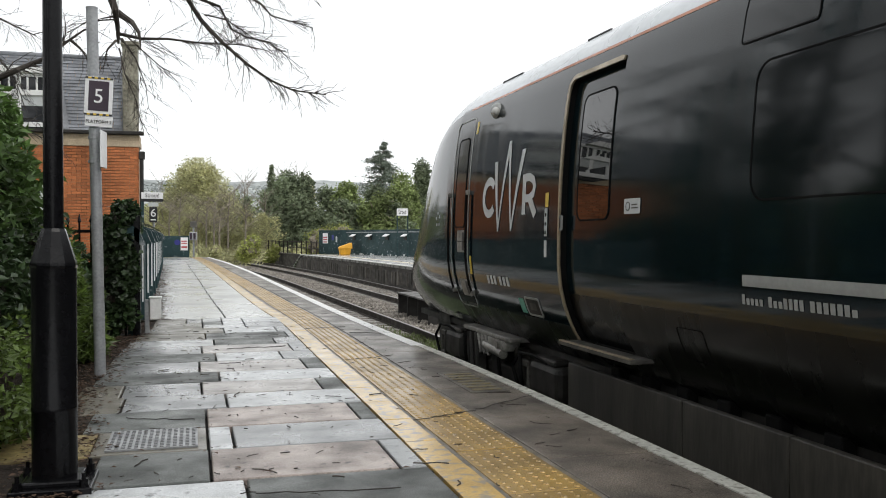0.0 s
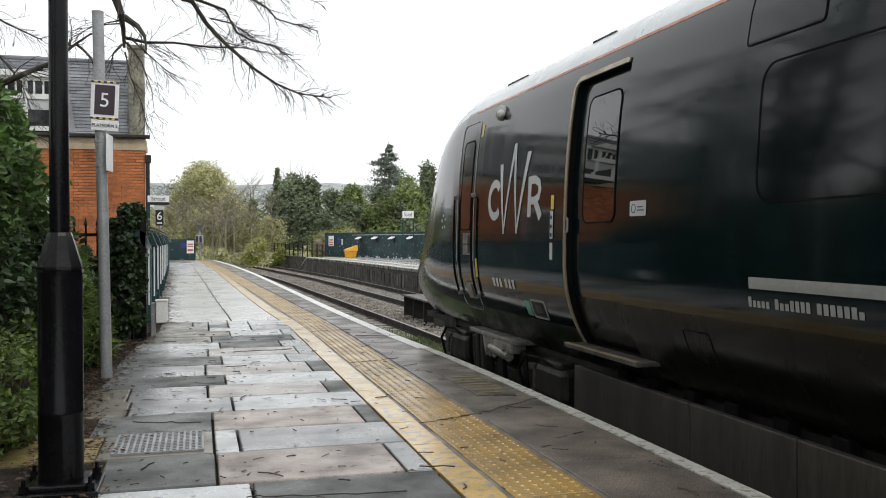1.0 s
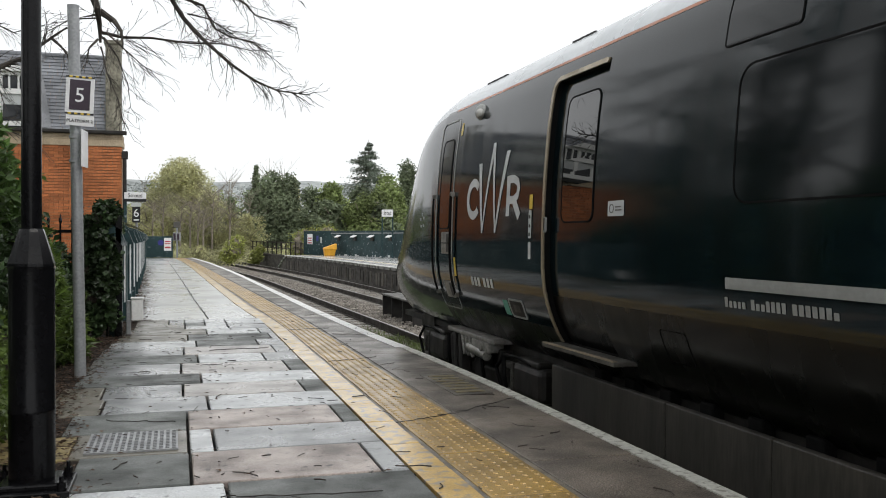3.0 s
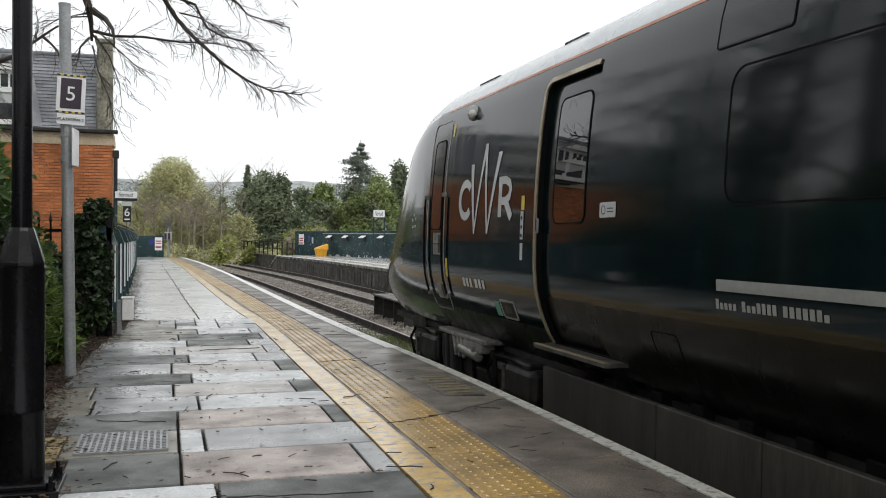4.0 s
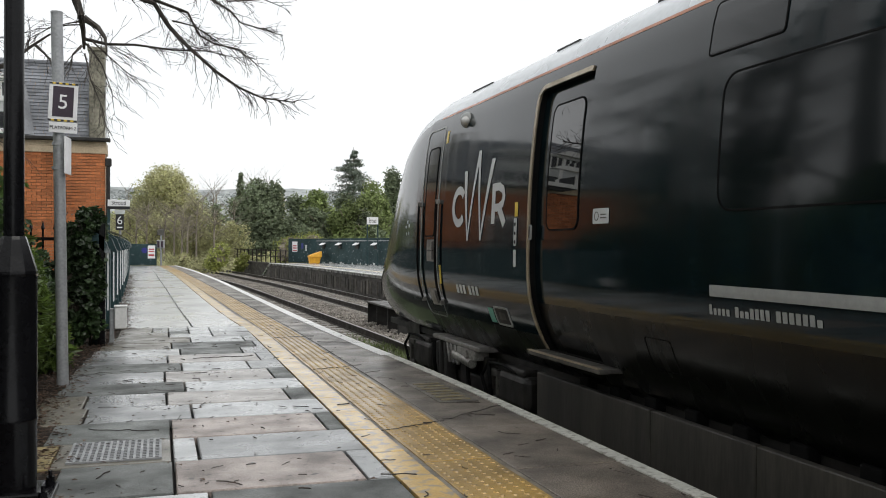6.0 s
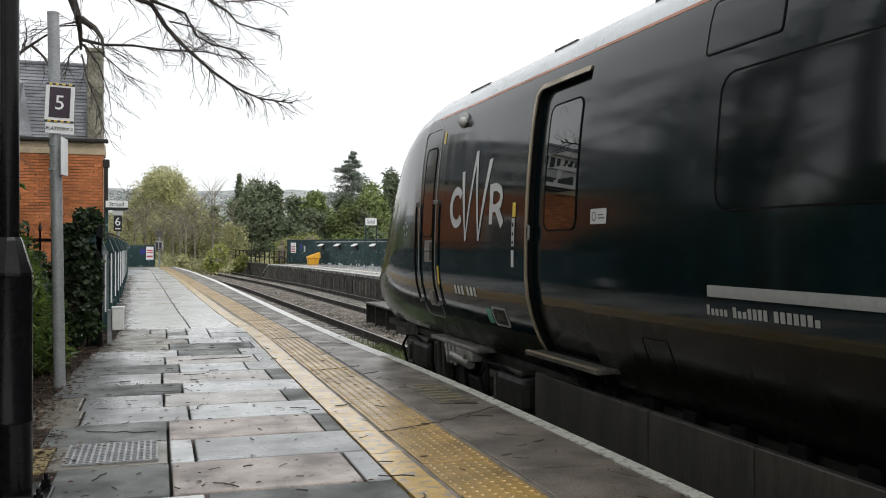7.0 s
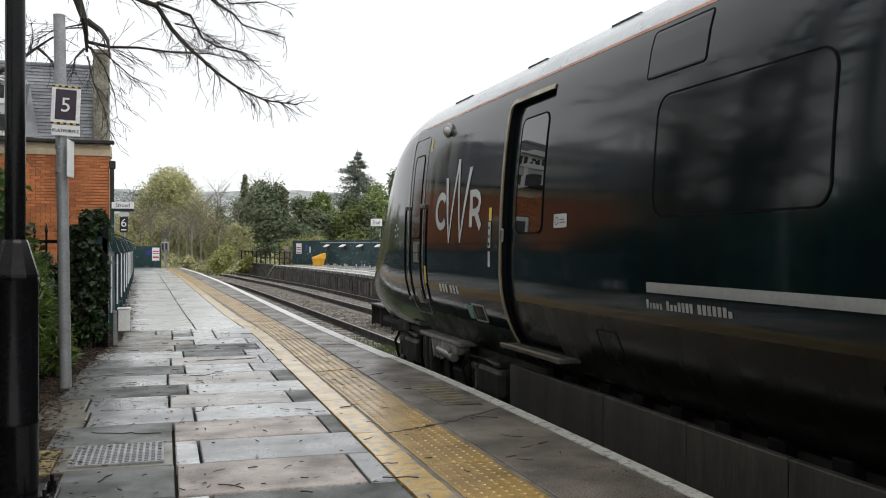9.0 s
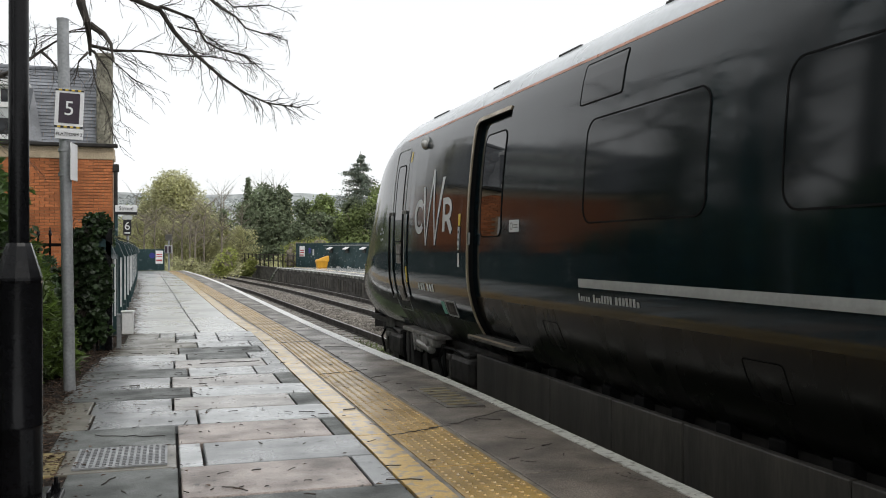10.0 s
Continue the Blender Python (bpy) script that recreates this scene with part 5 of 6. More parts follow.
# ---- things on the opposite platform ----
far_fence = thing("hoarding_fence", (10.4, 58, F_TOP), "dark green hoarding with small white hooded lights", "fence")
CORNERS = [(8.35, 62.6), (9.9, 60.2), (12.55, 51.5), (15.2, 42.5), (18.0, 33.0), (20.5, 24.0)]
for (xa, ya), (xb, yb) in zip(CORNERS, CORNERS[1:]):
    ln = math.hypot(xb - xa, yb - ya)
    ang = math.atan2(yb - ya, xb - xa)
    k = max(1, round(ln / 2.2))
    for i in range(k):
        bm = bmesh.new()
        box(bm, ln * i / k + 0.012, ln * (i + 1) / k - 0.012, -0.02, 0.02, 0, 1.62, 0.006)
        bmesh.ops.transform(bm, matrix=Matrix.Translation((xa, ya, F_TOP)) @ Matrix.Rotation(ang, 4, "Z"), verts=bm.verts)
        part("panel", bm, M["hoarding"], far_fence)
        if xa > 9:
            bm = bmesh.new()
            box(bm, ln * (i + 0.5) / k - 0.26, ln * (i + 0.5) / k + 0.26, -0.30, -0.02, 1.24, 1.29, 0.01, Matrix.Rotation(0.5, 3, "X"))
            bmesh.ops.transform(bm, matrix=Matrix.Translation((xa, ya, F_TOP)) @ Matrix.Rotation(ang, 4, "Z"), verts=bm.verts)
            part("hood", bm, M["sign_white"], far_fence, "small tilted white hood")
            bm = bmesh.new()
            box(bm, ln * (i + 0.5) / k - 0.18, ln * (i + 0.5) / k + 0.18, -0.1, -0.02, 0.98, 1.2, 0.01)
            bmesh.ops.transform(bm, matrix=Matrix.Translation((xa, ya, F_TOP)) @ Matrix.Rotation(ang, 4, "Z"), verts=bm.verts)
            part("light_box", bm, M["under"], far_fence)
    if xa > 9:
        bm = bmesh.new()
        box(bm, 0, ln, -0.05, -0.02, 1.44, 1.49, 0.006)
        bmesh.ops.transform(bm, matrix=Matrix.Translation((xa, ya, F_TOP)) @ Matrix.Rotation(ang, 4, "Z"), verts=bm.verts)
        part("conduit", bm, M["galv"], far_fence, "pale cable conduit")
        bm = bmesh.new()
        for q in range(int(ln * 2.2)):
            px = random.uniform(0, ln)
            box(bm, px, px + random.uniform(0.05, 0.3), -0.027, -0.021, 0.0, random.uniform(0.02, 0.14))
        bmesh.ops.transform(bm, matrix=Matrix.Translation((xa, ya, F_TOP)) @ Matrix.Rotation(ang, 4, "Z"), verts=bm.verts)
        tagged(part("peeled_paint", bm, M["pale_vinyl"], far_fence), kind="stuff")
# notice and scraps on the end section
ang = math.atan2(60.2 - 62.6, 9.9 - 8.35)
for x0, x1, z0, z1, key, nm in ((0.42, 0.95, 0.72, 1.42, "sign_white", "notice"), (1.35, 1.55, 0.95, 1.3, "sign_blue", "poster_scrap"), (1.75, 1.9, 0.8, 1.2, "pale_vinyl", "poster_scrap")):
    bm = bmesh.new()
    box(bm, x0, x1, -0.035, -0.022, z0, z1, 0.003)
    bmesh.ops.transform(bm, matrix=Matrix.Translation((8.35, 62.6, F_TOP)) @ Matrix.Rotation(ang, 4, "Z"), verts=bm.verts)
    part(nm, bm, M[key], far_fence, "white notice with red print" if nm == "notice" else "")
for z in (0.78, 0.95, 1.1):
    bm = bmesh.new()
    box(bm, 0.48, 0.88, -0.045, -0.034, z, z + 0.07)
    bmesh.ops.transform(bm, matrix=Matrix.Translation((8.35, 62.6, F_TOP)) @ Matrix.Rotation(ang, 4, "Z"), verts=bm.verts)
    part("print_bar", bm, M["sign_red"], far_fence)

grit = thing("grit_bin", (9.5, 58.6, F_TOP), "yellow plastic grit bin with a sloping lid", "grit bin")
bm = bmesh.new()
v = [bm.verts.new((9.5 + x * 0.82, 58.6 + yy, F_TOP + z)) for x, yy, z in ((-0.4, -0.3, 0), (0.36, -0.3, 0), (0.36, 0.3, 0), (-0.4, 0.3, 0), (-0.46, -0.36, 0.42), (0.44, -0.36, 0.42), (0.44, 0.36, 0.42), (-0.46, 0.36, 0.42))]
for f in ((3, 2, 1, 0), (4, 5, 6, 7), (0, 1, 5, 4), (1, 2, 6, 5), (2, 3, 7, 6), (3, 0, 4, 7)):
    bm.faces.new([v[i] for i in f])
bmesh.ops.bevel(bm, geom=bm.edges[:], offset=0.03, segments=2, affect="EDGES", profile=0.5)
part("tub", bm, M["bin"], grit)
bm = bmesh.new()
v = [bm.verts.new((9.5 + x * 0.82, 58.6 + yy, F_TOP + z)) for x, yy, z in ((-0.52, -0.42, 0.40), (0.52, -0.42, 0.40), (0.52, 0.42, 0.40), (-0.52, 0.42, 0.40), (-0.46, -0.36, 0.52), (0.50, -0.36, 0.80), (0.50, 0.36, 0.80), (-0.46, 0.36, 0.52))]
for f in ((3, 2, 1, 0), (4, 5, 6, 7), (0, 1, 5, 4), (1, 2, 6, 5), (2, 3, 7, 6), (3, 0, 4, 7)):
    bm.faces.new([v[i] for i in f])
bmesh.ops.bevel(bm, geom=bm.edges[:], offset=0.04, segments=2, affect="EDGES", profile=0.5)
part("lid", bm, M["bin"], grit)

name_sign(11.75, 51.6, 2.33, 0.66, 0.42, radians(-18), "white station name sign on two dark posts", False)

# low wall and railing past the opposite platform
rw = thing("retaining_wall", (8.9, 62, -1.1), "sooty low retaining wall beside the line", "wall")
bm = bmesh.new()
ribbon(bm, 9.75, 10.15, 60, 140, -1.2, -0.26, 2.0)
part("wall", bm, M["face"], rw)
bm = bmesh.new()
ribbon(bm, 9.69, 10.21, 60, 140, -0.26, -0.18, 2.0)
part("coping", bm, M["face"], rw)
rf = thing("railing", (9.5, 62, -0.3), "rusty iron railing on the low wall", "railing")
for z in (0.70, 0.28):
    bm = bmesh.new()
    ribbon(bm, 9.93, 9.98, 60, 120, z, z + 0.05, 2.0)
    part("rail", bm, M["rail"], rf)
y = 60.5
while y < 120:
    bm = bmesh.new()
    x = 9.955 + bend(y)
    box(bm, x - 0.04, x + 0.04, y - 0.04, y + 0.04, -0.2, 0.80)
    part("post", bm, M["rail"], rf)
    y += 1.7
# dark trough beside the second track
tr = thing("cable_trough", (5.8, 25, RAIL_Z - 0.2), "dark steel lineside cabinet on legs between the tracks", "lineside cabinet")
bm = bmesh.new()
box(bm, 5.53, 6.1, 21.5, 25.0, -0.5, -0.45, 0.01)
part("top", bm, M["under_grey"], tr)
for yy in (21.52, 22.6, 23.8, 24.92):
    bm = bmesh.new()
    box(bm, 5.56, 6.07, yy, yy + 0.06, RAIL_Z - 0.25, -0.5, 0.01)
    part("leg", bm, M["under"], tr)


# ---- the brick house behind the fence ----
house = thing("house", (-5, 24, -1.1), "orange brick house with slate roof and white dormer", "house")
HW0, HW1, HY = -9.5, -1.33, 24.0
bm = bmesh.new()
box(bm, HW0, HW1 - 0.004, HY + 0.03, HY + 0.7, -1.1, 3.36)
wall = part("wall", bm, M["mortar"], house, "orange-red brick wall with sandy joints")
bm = bmesh.new()
box(bm, HW0, HW1 + 0.03, HY - 0.04, HY + 0.7, 3.36, 3.52, 0.01)
box(bm, HW0, HW1 + 0.02, HY - 0.02, HY + 0.7, 3.52, 3.66, 0.01)
part("stone_band", bm, M["stone"], house, "buff stone band under the eaves")
bm = bmesh.new()
box(bm, HW0, HW1 + 0.12, HY - 0.14, HY + 0.06, 3.66, 3.75, 0.02)
part("gutter", bm, M["under"], house, "dark gutter")
# steep slated roof
RB, RT, SL = 3.73, 5.74, 1.1
bm = bmesh.new()
v = [bm.verts.new(p) for p in ((HW0, HY + 0.02, RB - 0.02), (HW1 - 0.3, HY + 0.02, RB - 0.02), (HW1 - 0.3, HY + SL, RT), (HW0, HY + SL, RT), (HW0, HY + 1.6, RT), (HW1 - 0.3, HY + 1.6, RT), (HW1 - 0.3, HY + 1.6, RB), (HW0, HY + 1.6, RB))]
for f in ((0, 1, 2, 3), (3, 2, 5, 4), (4, 5, 6, 7), (1, 6, 5, 2), (0, 3, 4, 7)):
    bm.faces.new([v[i] for i in f])
roof_h = part("roof", bm, M["mortar"], house, "grey slate roof")
bm = bmesh.new()
rows_n = 22
for r in range(rows_n):
    t0, t1 = r / rows_n, (r + 1.15) / rows_n
    x = HW0 - (0.13 if r % 2 else 0)
    while x < HW1 - 0.36:
        w_s = random.uniform(0.24, 0.28)
        lift = random.uniform(0.012, 0.022)
        q = [bm.verts.new(p) for p in ((x, HY + SL * t0 - lift - 0.012, RB + (RT - RB) * t0), (x + w_s - 0.008, HY + SL * t0 - lift - 0.012, RB + (RT - RB) * t0),
                                       (x + w_s - 0.008, HY + SL * t1 - 0.004, RB + (RT - RB) * t1), (x, HY + SL * t1 - 0.004, RB + (RT - RB) * t1))]
        q2 = [bm.verts.new(q[i].co + Vector((0, 0.012, -0.001))) for i in (0, 1)]
        bm.faces.new(q)
        bm.faces.new((q[0], q2[0], q2[1], q[1]))
        x += w_s
tagged(part("slate_covering", bm, M["slate"], roof_h), kind="stuff")
bm = bmesh.new()
tube(bm, [(HW0, HY + SL, RT + 0.02), (HW1 - 0.3, HY + SL, RT + 0.02)], 0.06, 8)
part("ridge_tile", bm, M["slate"], roof_h)
bm = bmesh.new()
box(bm, HW1 - 0.38, HW1 - 0.02, HY - 0.06, HY + 0.5, 3.7, 5.92, 0.03)
box(bm, HW1 - 0.42, HW1 + 0.02, HY - 0.10, HY + 0.54, 5.9, 6.0, 0.02)
part("gable_coping", bm, M["lichen"], house, "lichened stone gable pier")
bm = bmesh.new()
tube(bm, [(HW1 + 0.07, HY - 0.06, 3.1), (HW1 + 0.07, HY - 0.06, -1.0)], 0.05, 10)
box(bm, HW1 + 0.0, HW1 + 0.15, HY - 0.13, HY + 0.01, 3.05, 3.25, 0.02)
part("downpipe", bm, M["under"], house, "black downpipe with a hopper head")
# dormer
D0, D1 = -6.3, -3.45
bm = bmesh.new()
box(bm, D0, D1 + 0.1, HY - 0.05, HY + 2, 3.78, 5.1)
dorm = part("dormer", bm, M["slate"], house, "slate-hung dormer with white joinery")
bm = bmesh.new()
v = [bm.verts.new(p) for p in ((D1 + 0.1, HY - 0.06, 3.78), (D1 + 0.5, HY + 0.02, 3.78), (D1 + 0.25, HY + 0.4, 5.1), (D1 + 0.1, HY - 0.06, 5.1))]
bm.faces.new(v)
part("cheek", bm, M["slate"], dorm)
bm = bmesh.new()
box(bm, D0 - 0.12, D1 + 0.16, HY - 0.2, HY + 2, 5.08, 5.24, 0.02)
part("fascia", bm, M["white_paint"], dorm)
bm = bmesh.new()
box(bm, D0, D1 + 0.08, HY - 0.07, HY - 0.045, 3.86, 5.06)
part("glass", bm, M["dark_glass"], dorm)
bm = bmesh.new()
box(bm, D0, D1 + 0.08, HY - 0.13, HY - 0.07, 3.78, 3.9, 0.008)
box(bm, D0, D1 + 0.08, HY - 0.12, HY - 0.07, 4.55, 4.68, 0.008)
box(bm, D0, D1 + 0.08, HY - 0.12, HY - 0.07, 5.0, 5.08, 0.008)
x = D1 - 0.02
while x > D0:
    box(bm, x - 0.06, x + 0.06, HY - 0.115, HY - 0.072, 3.88, 5.02, 0.008)
    x -= 0.62
part("window_frame", bm, M["white_paint"], dorm)
x = D1 - 0.02
while x > D0 + 0.6:
    for k in range(1, 3):
        bm = bmesh.new()
        box(bm, x - 0.62 * k / 3 - 0.022, x - 0.62 * k / 3 + 0.022, HY - 0.11, HY - 0.073, 4.66, 5.02, 0.004)
        part("glazing_bar", bm, M["white_paint"], dorm)
    bm = bmesh.new()
    box(bm, x - 0.56, x - 0.06, HY - 0.085, HY - 0.071, 4.3, 4.56)
    part("blind", bm, M["pale_vinyl"], dorm)
    x -= 0.62
# low white window in the wall
bm = bmesh.new()
box(bm, -4.55, -3.55, HY - 0.03, HY + 0.02, 0.9, 2.42, 0.01)
win = part("window", bm, M["white_paint"], house, "white sash window")
bm = bmesh.new()
box(bm, -4.46, -4.08, HY - 0.045, HY - 0.028, 1.0, 2.3)
box(bm, -4.02, -3.64, HY - 0.045, HY - 0.028, 1.0, 2.3)
part("pane", bm, M["dark_glass"], win)
# bricks
bmb = bmesh.new()
box(bmb, -0.1075, 0.1075, -0.025, 0.025, -0.0325, 0.0325)
for q in bmb.verts:
    q.co.x += random.uniform(-0.002, 0.002)
    q.co.z += random.uniform(-0.001, 0.001)
brick_me = mesh_of("brick", bmb, M["brick"])
bmb = bmesh.new()
n_part = 0
random.seed(5)
for c in range(58):
    z = -0.95 + c * 0.075
    if z > 3.33:
        break
    x = HW1 - 0.11 - (0.1125 if c % 2 else 0)
    if c % 2 and z > -0.2:
        box(bmb, HW1 - 0.108, HW1 - 0.002, HY - 0.013, HY + 0.03, z - 0.0325, z + 0.0325)
    while x > -7.5:
        if not (-4.7 < x < -3.45 and 0.8 < z < 2.45):
            if n_part < 300 and z > 1.95 and x > -3.0:
                piece("brick", brick_me, wall, (x, HY + 0.012 + random.uniform(-0.003, 0.003), z))
                n_part += 1
            elif z > -0.2:
                d = random.uniform(-0.003, 0.003)
                box(bmb, x - 0.1075, x + 0.1075, HY - 0.013 + d, HY + 0.03, z - 0.0325, z + 0.0325)
        x -= 0.225
tagged(part("brickwork", bmb, M["brick_far"], wall), kind="stuff")


# ---- plants ----
def leaf_cloud(name, blobs, material, label, category, size, seed, parent=None, shell=0.35, flat=0.5, ratio=0.5, kind="stuff", ragged=0.42):
    """Small folded leaves in and on uneven ellipsoids: (x, y, z, rx, ry, rz, count)."""
    rng = np.random.RandomState(seed)
    V, F = [], []
    for x, y, z, rx, ry, rz, count in blobs:
        d = rng.normal(size=(count, 3))
        d /= np.linalg.norm(d, axis=1)[:, None]
        lump = np.array([0.82 + ragged * noise.noise(Vector(q) * 2.6 + Vector((x * 3.1, y * 1.7, z * 2.3 + seed))) + 0.2 * noise.noise(Vector(q) * 7.0 + Vector((seed, x, y))) for q in d])
        r = lump * (1 - shell * rng.rand(count) ** 1.6)
        P = np.array([x, y, z]) + d * r[:, None] * np.array([rx, ry, rz])
        a = rng.normal(size=(count, 3))
        a[:, 2] *= 0.6
        a /= np.linalg.norm(a, axis=1)[:, None]
        nrm = d * flat + rng.normal(size=(count, 3)) * 0.6 + np.array([0, 0, 0.35])
        b = np.cross(nrm, a)
        b /= np.linalg.norm(b, axis=1)[:, None] + 1e-9
        c = np.cross(a, b)
        s = size * (0.6 + 0.8 * rng.rand(count))[:, None]
        k = sum(len(q) for q in V)
        lf = np.stack([P - a * s * 0.5, P + b * s * ratio * 0.5 + c * s * 0.08, P + a * s * 0.55, P - b * s * ratio * 0.5 + c * s * 0.08], 1).reshape(-1, 3)
        V.append(lf)
        F.append(np.arange(count * 4).reshape(-1, 4) + k)
    V, F = np.concatenate(V), np.concatenate(F)
    if parent is not None:
        V = V - np.array(BASE[parent])
    me = bpy.data.meshes.new(name)
    me.from_pydata(V.tolist(), [], F.tolist())
    me.materials.append(material)
    ob = new(name, me)
    if parent is not None:
        ob.parent = parent
        return tagged(ob, label, kind=kind)
    return tagged(ob, label, category, kind=kind)


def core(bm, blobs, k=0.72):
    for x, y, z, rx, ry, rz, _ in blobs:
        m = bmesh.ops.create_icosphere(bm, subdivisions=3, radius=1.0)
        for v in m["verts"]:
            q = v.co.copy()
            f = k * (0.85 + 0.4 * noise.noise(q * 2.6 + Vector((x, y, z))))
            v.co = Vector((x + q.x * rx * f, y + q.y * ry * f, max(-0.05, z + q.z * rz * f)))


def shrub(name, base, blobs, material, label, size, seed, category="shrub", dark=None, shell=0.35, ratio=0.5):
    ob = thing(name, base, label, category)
    # added filler core blocks see-through; soil colour by default, as dark as inner shade
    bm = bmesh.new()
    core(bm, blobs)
    part("branch_mass", bm, dark or M["soil"], ob, "added solid core filling the gaps between leaves")
    leaf_cloud("leaves", blobs, material, "", "", size, seed, ob, shell, ratio=ratio)
    return ob


shrub("laurel_hedge", (-2.2, 7.5, 0), [(-1.85, 7.4, 1.45, 0.8, 1.2, 0.85, 11000), (-1.80, 6.9, 1.72, 0.72, 0.8, 0.72, 10000), (-2.6, 9.2, 1.2, 1.1, 1.2, 0.9, 4000)],
      M["leaf_hedge"], "overgrown glossy laurel hedge beside the platform", 0.095, 21, "hedge", ratio=0.45)
shrub("dark_shrub", (-1.6, 7.4, 0), [(-1.62, 8.8, 0.85, 0.62, 0.9, 0.72, 5500), (-1.55, 6.6, 0.72, 0.58, 0.8, 0.62, 6500), (-1.8, 7.6, 0.75, 0.72, 0.9, 0.75, 6500)], M["leaf_ivy"], "dark ivy-leaved shrub below the laurel hedge", 0.085, 29)
shrub("low_shrub", (-1.35, 5.6, 0), [(-1.22, 5.3, 0.22, 0.46, 0.85, 0.46, 9000), (-1.14, 6.5, 0.24, 0.34, 0.6, 0.42, 5000), (-1.6, 4.4, 0.3, 0.6, 0.8, 0.55, 3500)], M["leaf_lime"], "low fresh green shrub at the platform edge", 0.045, 22, ratio=0.5)
shrub("bamboo_shrub", (-1.12, 8.3, 0), [(-1.08, 7.9, 0.58, 0.26, 0.45, 0.62, 3000), (-1.0, 8.6, 0.3, 0.26, 0.5, 0.42, 2000)], M["leaf_lime"], "narrow-leaved yellow-green shrub beside the platform", 0.12, 23, ratio=0.22)
shrub("dark_shrub", (-1.5, 9.7, 0), [(-1.42, 9.6, 0.62, 0.5, 0.6, 0.66, 6000), (-1.9, 10.2, 0.95, 0.7, 0.6, 0.6, 3500)], M["leaf_ivy"], "dark leafy shrub in front of the railing", 0.085, 24)

# iron railing grown over with ivy
ir = thing("iron_railing", (-1.3, 10.75, 0), "black iron railing overgrown with dark ivy", "railing")
bm = bmesh.new()
box(bm, -0.66, -0.58, 10.66, 10.74, -0.05, 1.36, 0.012)
part("gate_post", bm, M["black_paint"], ir)
for z in (1.16, 0.2):
    bm = bmesh.new()
    box(bm, -3.0, -0.6, 10.69, 10.71, z, z + 0.035)
    part("rail", bm, M["black_paint"], ir)
x = -0.74
while x > -3.0:
    bm = bmesh.new()
    lathe(bm, x, 10.70, [(0, 0.011), (1.27, 0.011), (1.29, 0.02), (1.37, 0.002)], 8)
    part("bar", bm, M["black_paint"], ir)
    x -= 0.12
shrub("ivy", (-0.95, 10.6, 0), [(-0.85, 10.62, 0.62, 0.30, 0.22, 0.66, 6500), (-0.90, 10.75, 1.15, 0.24, 0.22, 0.24, 2200), (-0.74, 10.70, 1.36, 0.17, 0.16, 0.2, 1100), (-1.3, 10.66, 0.55, 0.32, 0.18, 0.5, 3500), (-0.68, 11.6, 1.22, 0.06, 0.9, 0.10, 900)],
      M["leaf_ivy"], "dense dark ivy climbing over the railing", 0.058, 25, "ivy", ratio=0.8)
bm = bmesh.new()
random.seed(8)
for k in range(7):
    x, z = random.uniform(-1.1, -0.65), random.uniform(1.2, 1.35)
    tube(bm, [(x, 10.6, z - 0.3), (x + random.uniform(-0.05, 0.05), 10.6, z), (x + random.uniform(-0.12, 0.12), 10.55, z + random.uniform(0.05, 0.2))], 0.004, 4)
tagged(single("ivy_shoots", bm, M["bark"], "bare ivy shoots above the railing", "ivy"), kind="stuff")


# branches
def twigs(bm, pts, r0, rng, depth, spread, length, droop, n_side=4, every=0.13):
    """A limb along points, with side twigs that fork again."""
    pts = [Vector(p) for p in pts]
    m = len(pts)
    tube(bm, pts, [max(0.0019, r0 * (1 - 0.8 * i / (m - 1))) for i in range(m)], 7 if r0 > 0.02 else n_side, False)
    if depth == 0:
        return
    dist = 0.0
    for k_seg, (a, b) in enumerate(zip(pts, pts[1:])):
        seg = (b - a).length
        n = max(1, int(seg / every))
        for i in range(n):
            if rng.random() < 0.25:
                continue
            p = a.lerp(b, rng.random())
            d = (b - a).normalized()
            side = Vector((rng.uniform(-1, 1), rng.uniform(-1, 1), rng.uniform(-0.9, 0.8))) * spread
            v = (d + side).normalized()
            ln = length * rng.uniform(0.4, 1.2) * (1 - 0.45 * k_seg / max(1, m - 1))
            q = [p]
            for s in range(4):
                v = (v + Vector((rng.uniform(-0.25, 0.25), rng.uniform(-0.25, 0.25), rng.uniform(-0.2, 0.2) + droop))).normalized()
                q.append(q[-1] + v * ln / 4)
            twigs(bm, q, max(0.0024, r0 * 0.22), rng, depth - 1, spread, length * 0.6, droop, 3, every * 1.1)


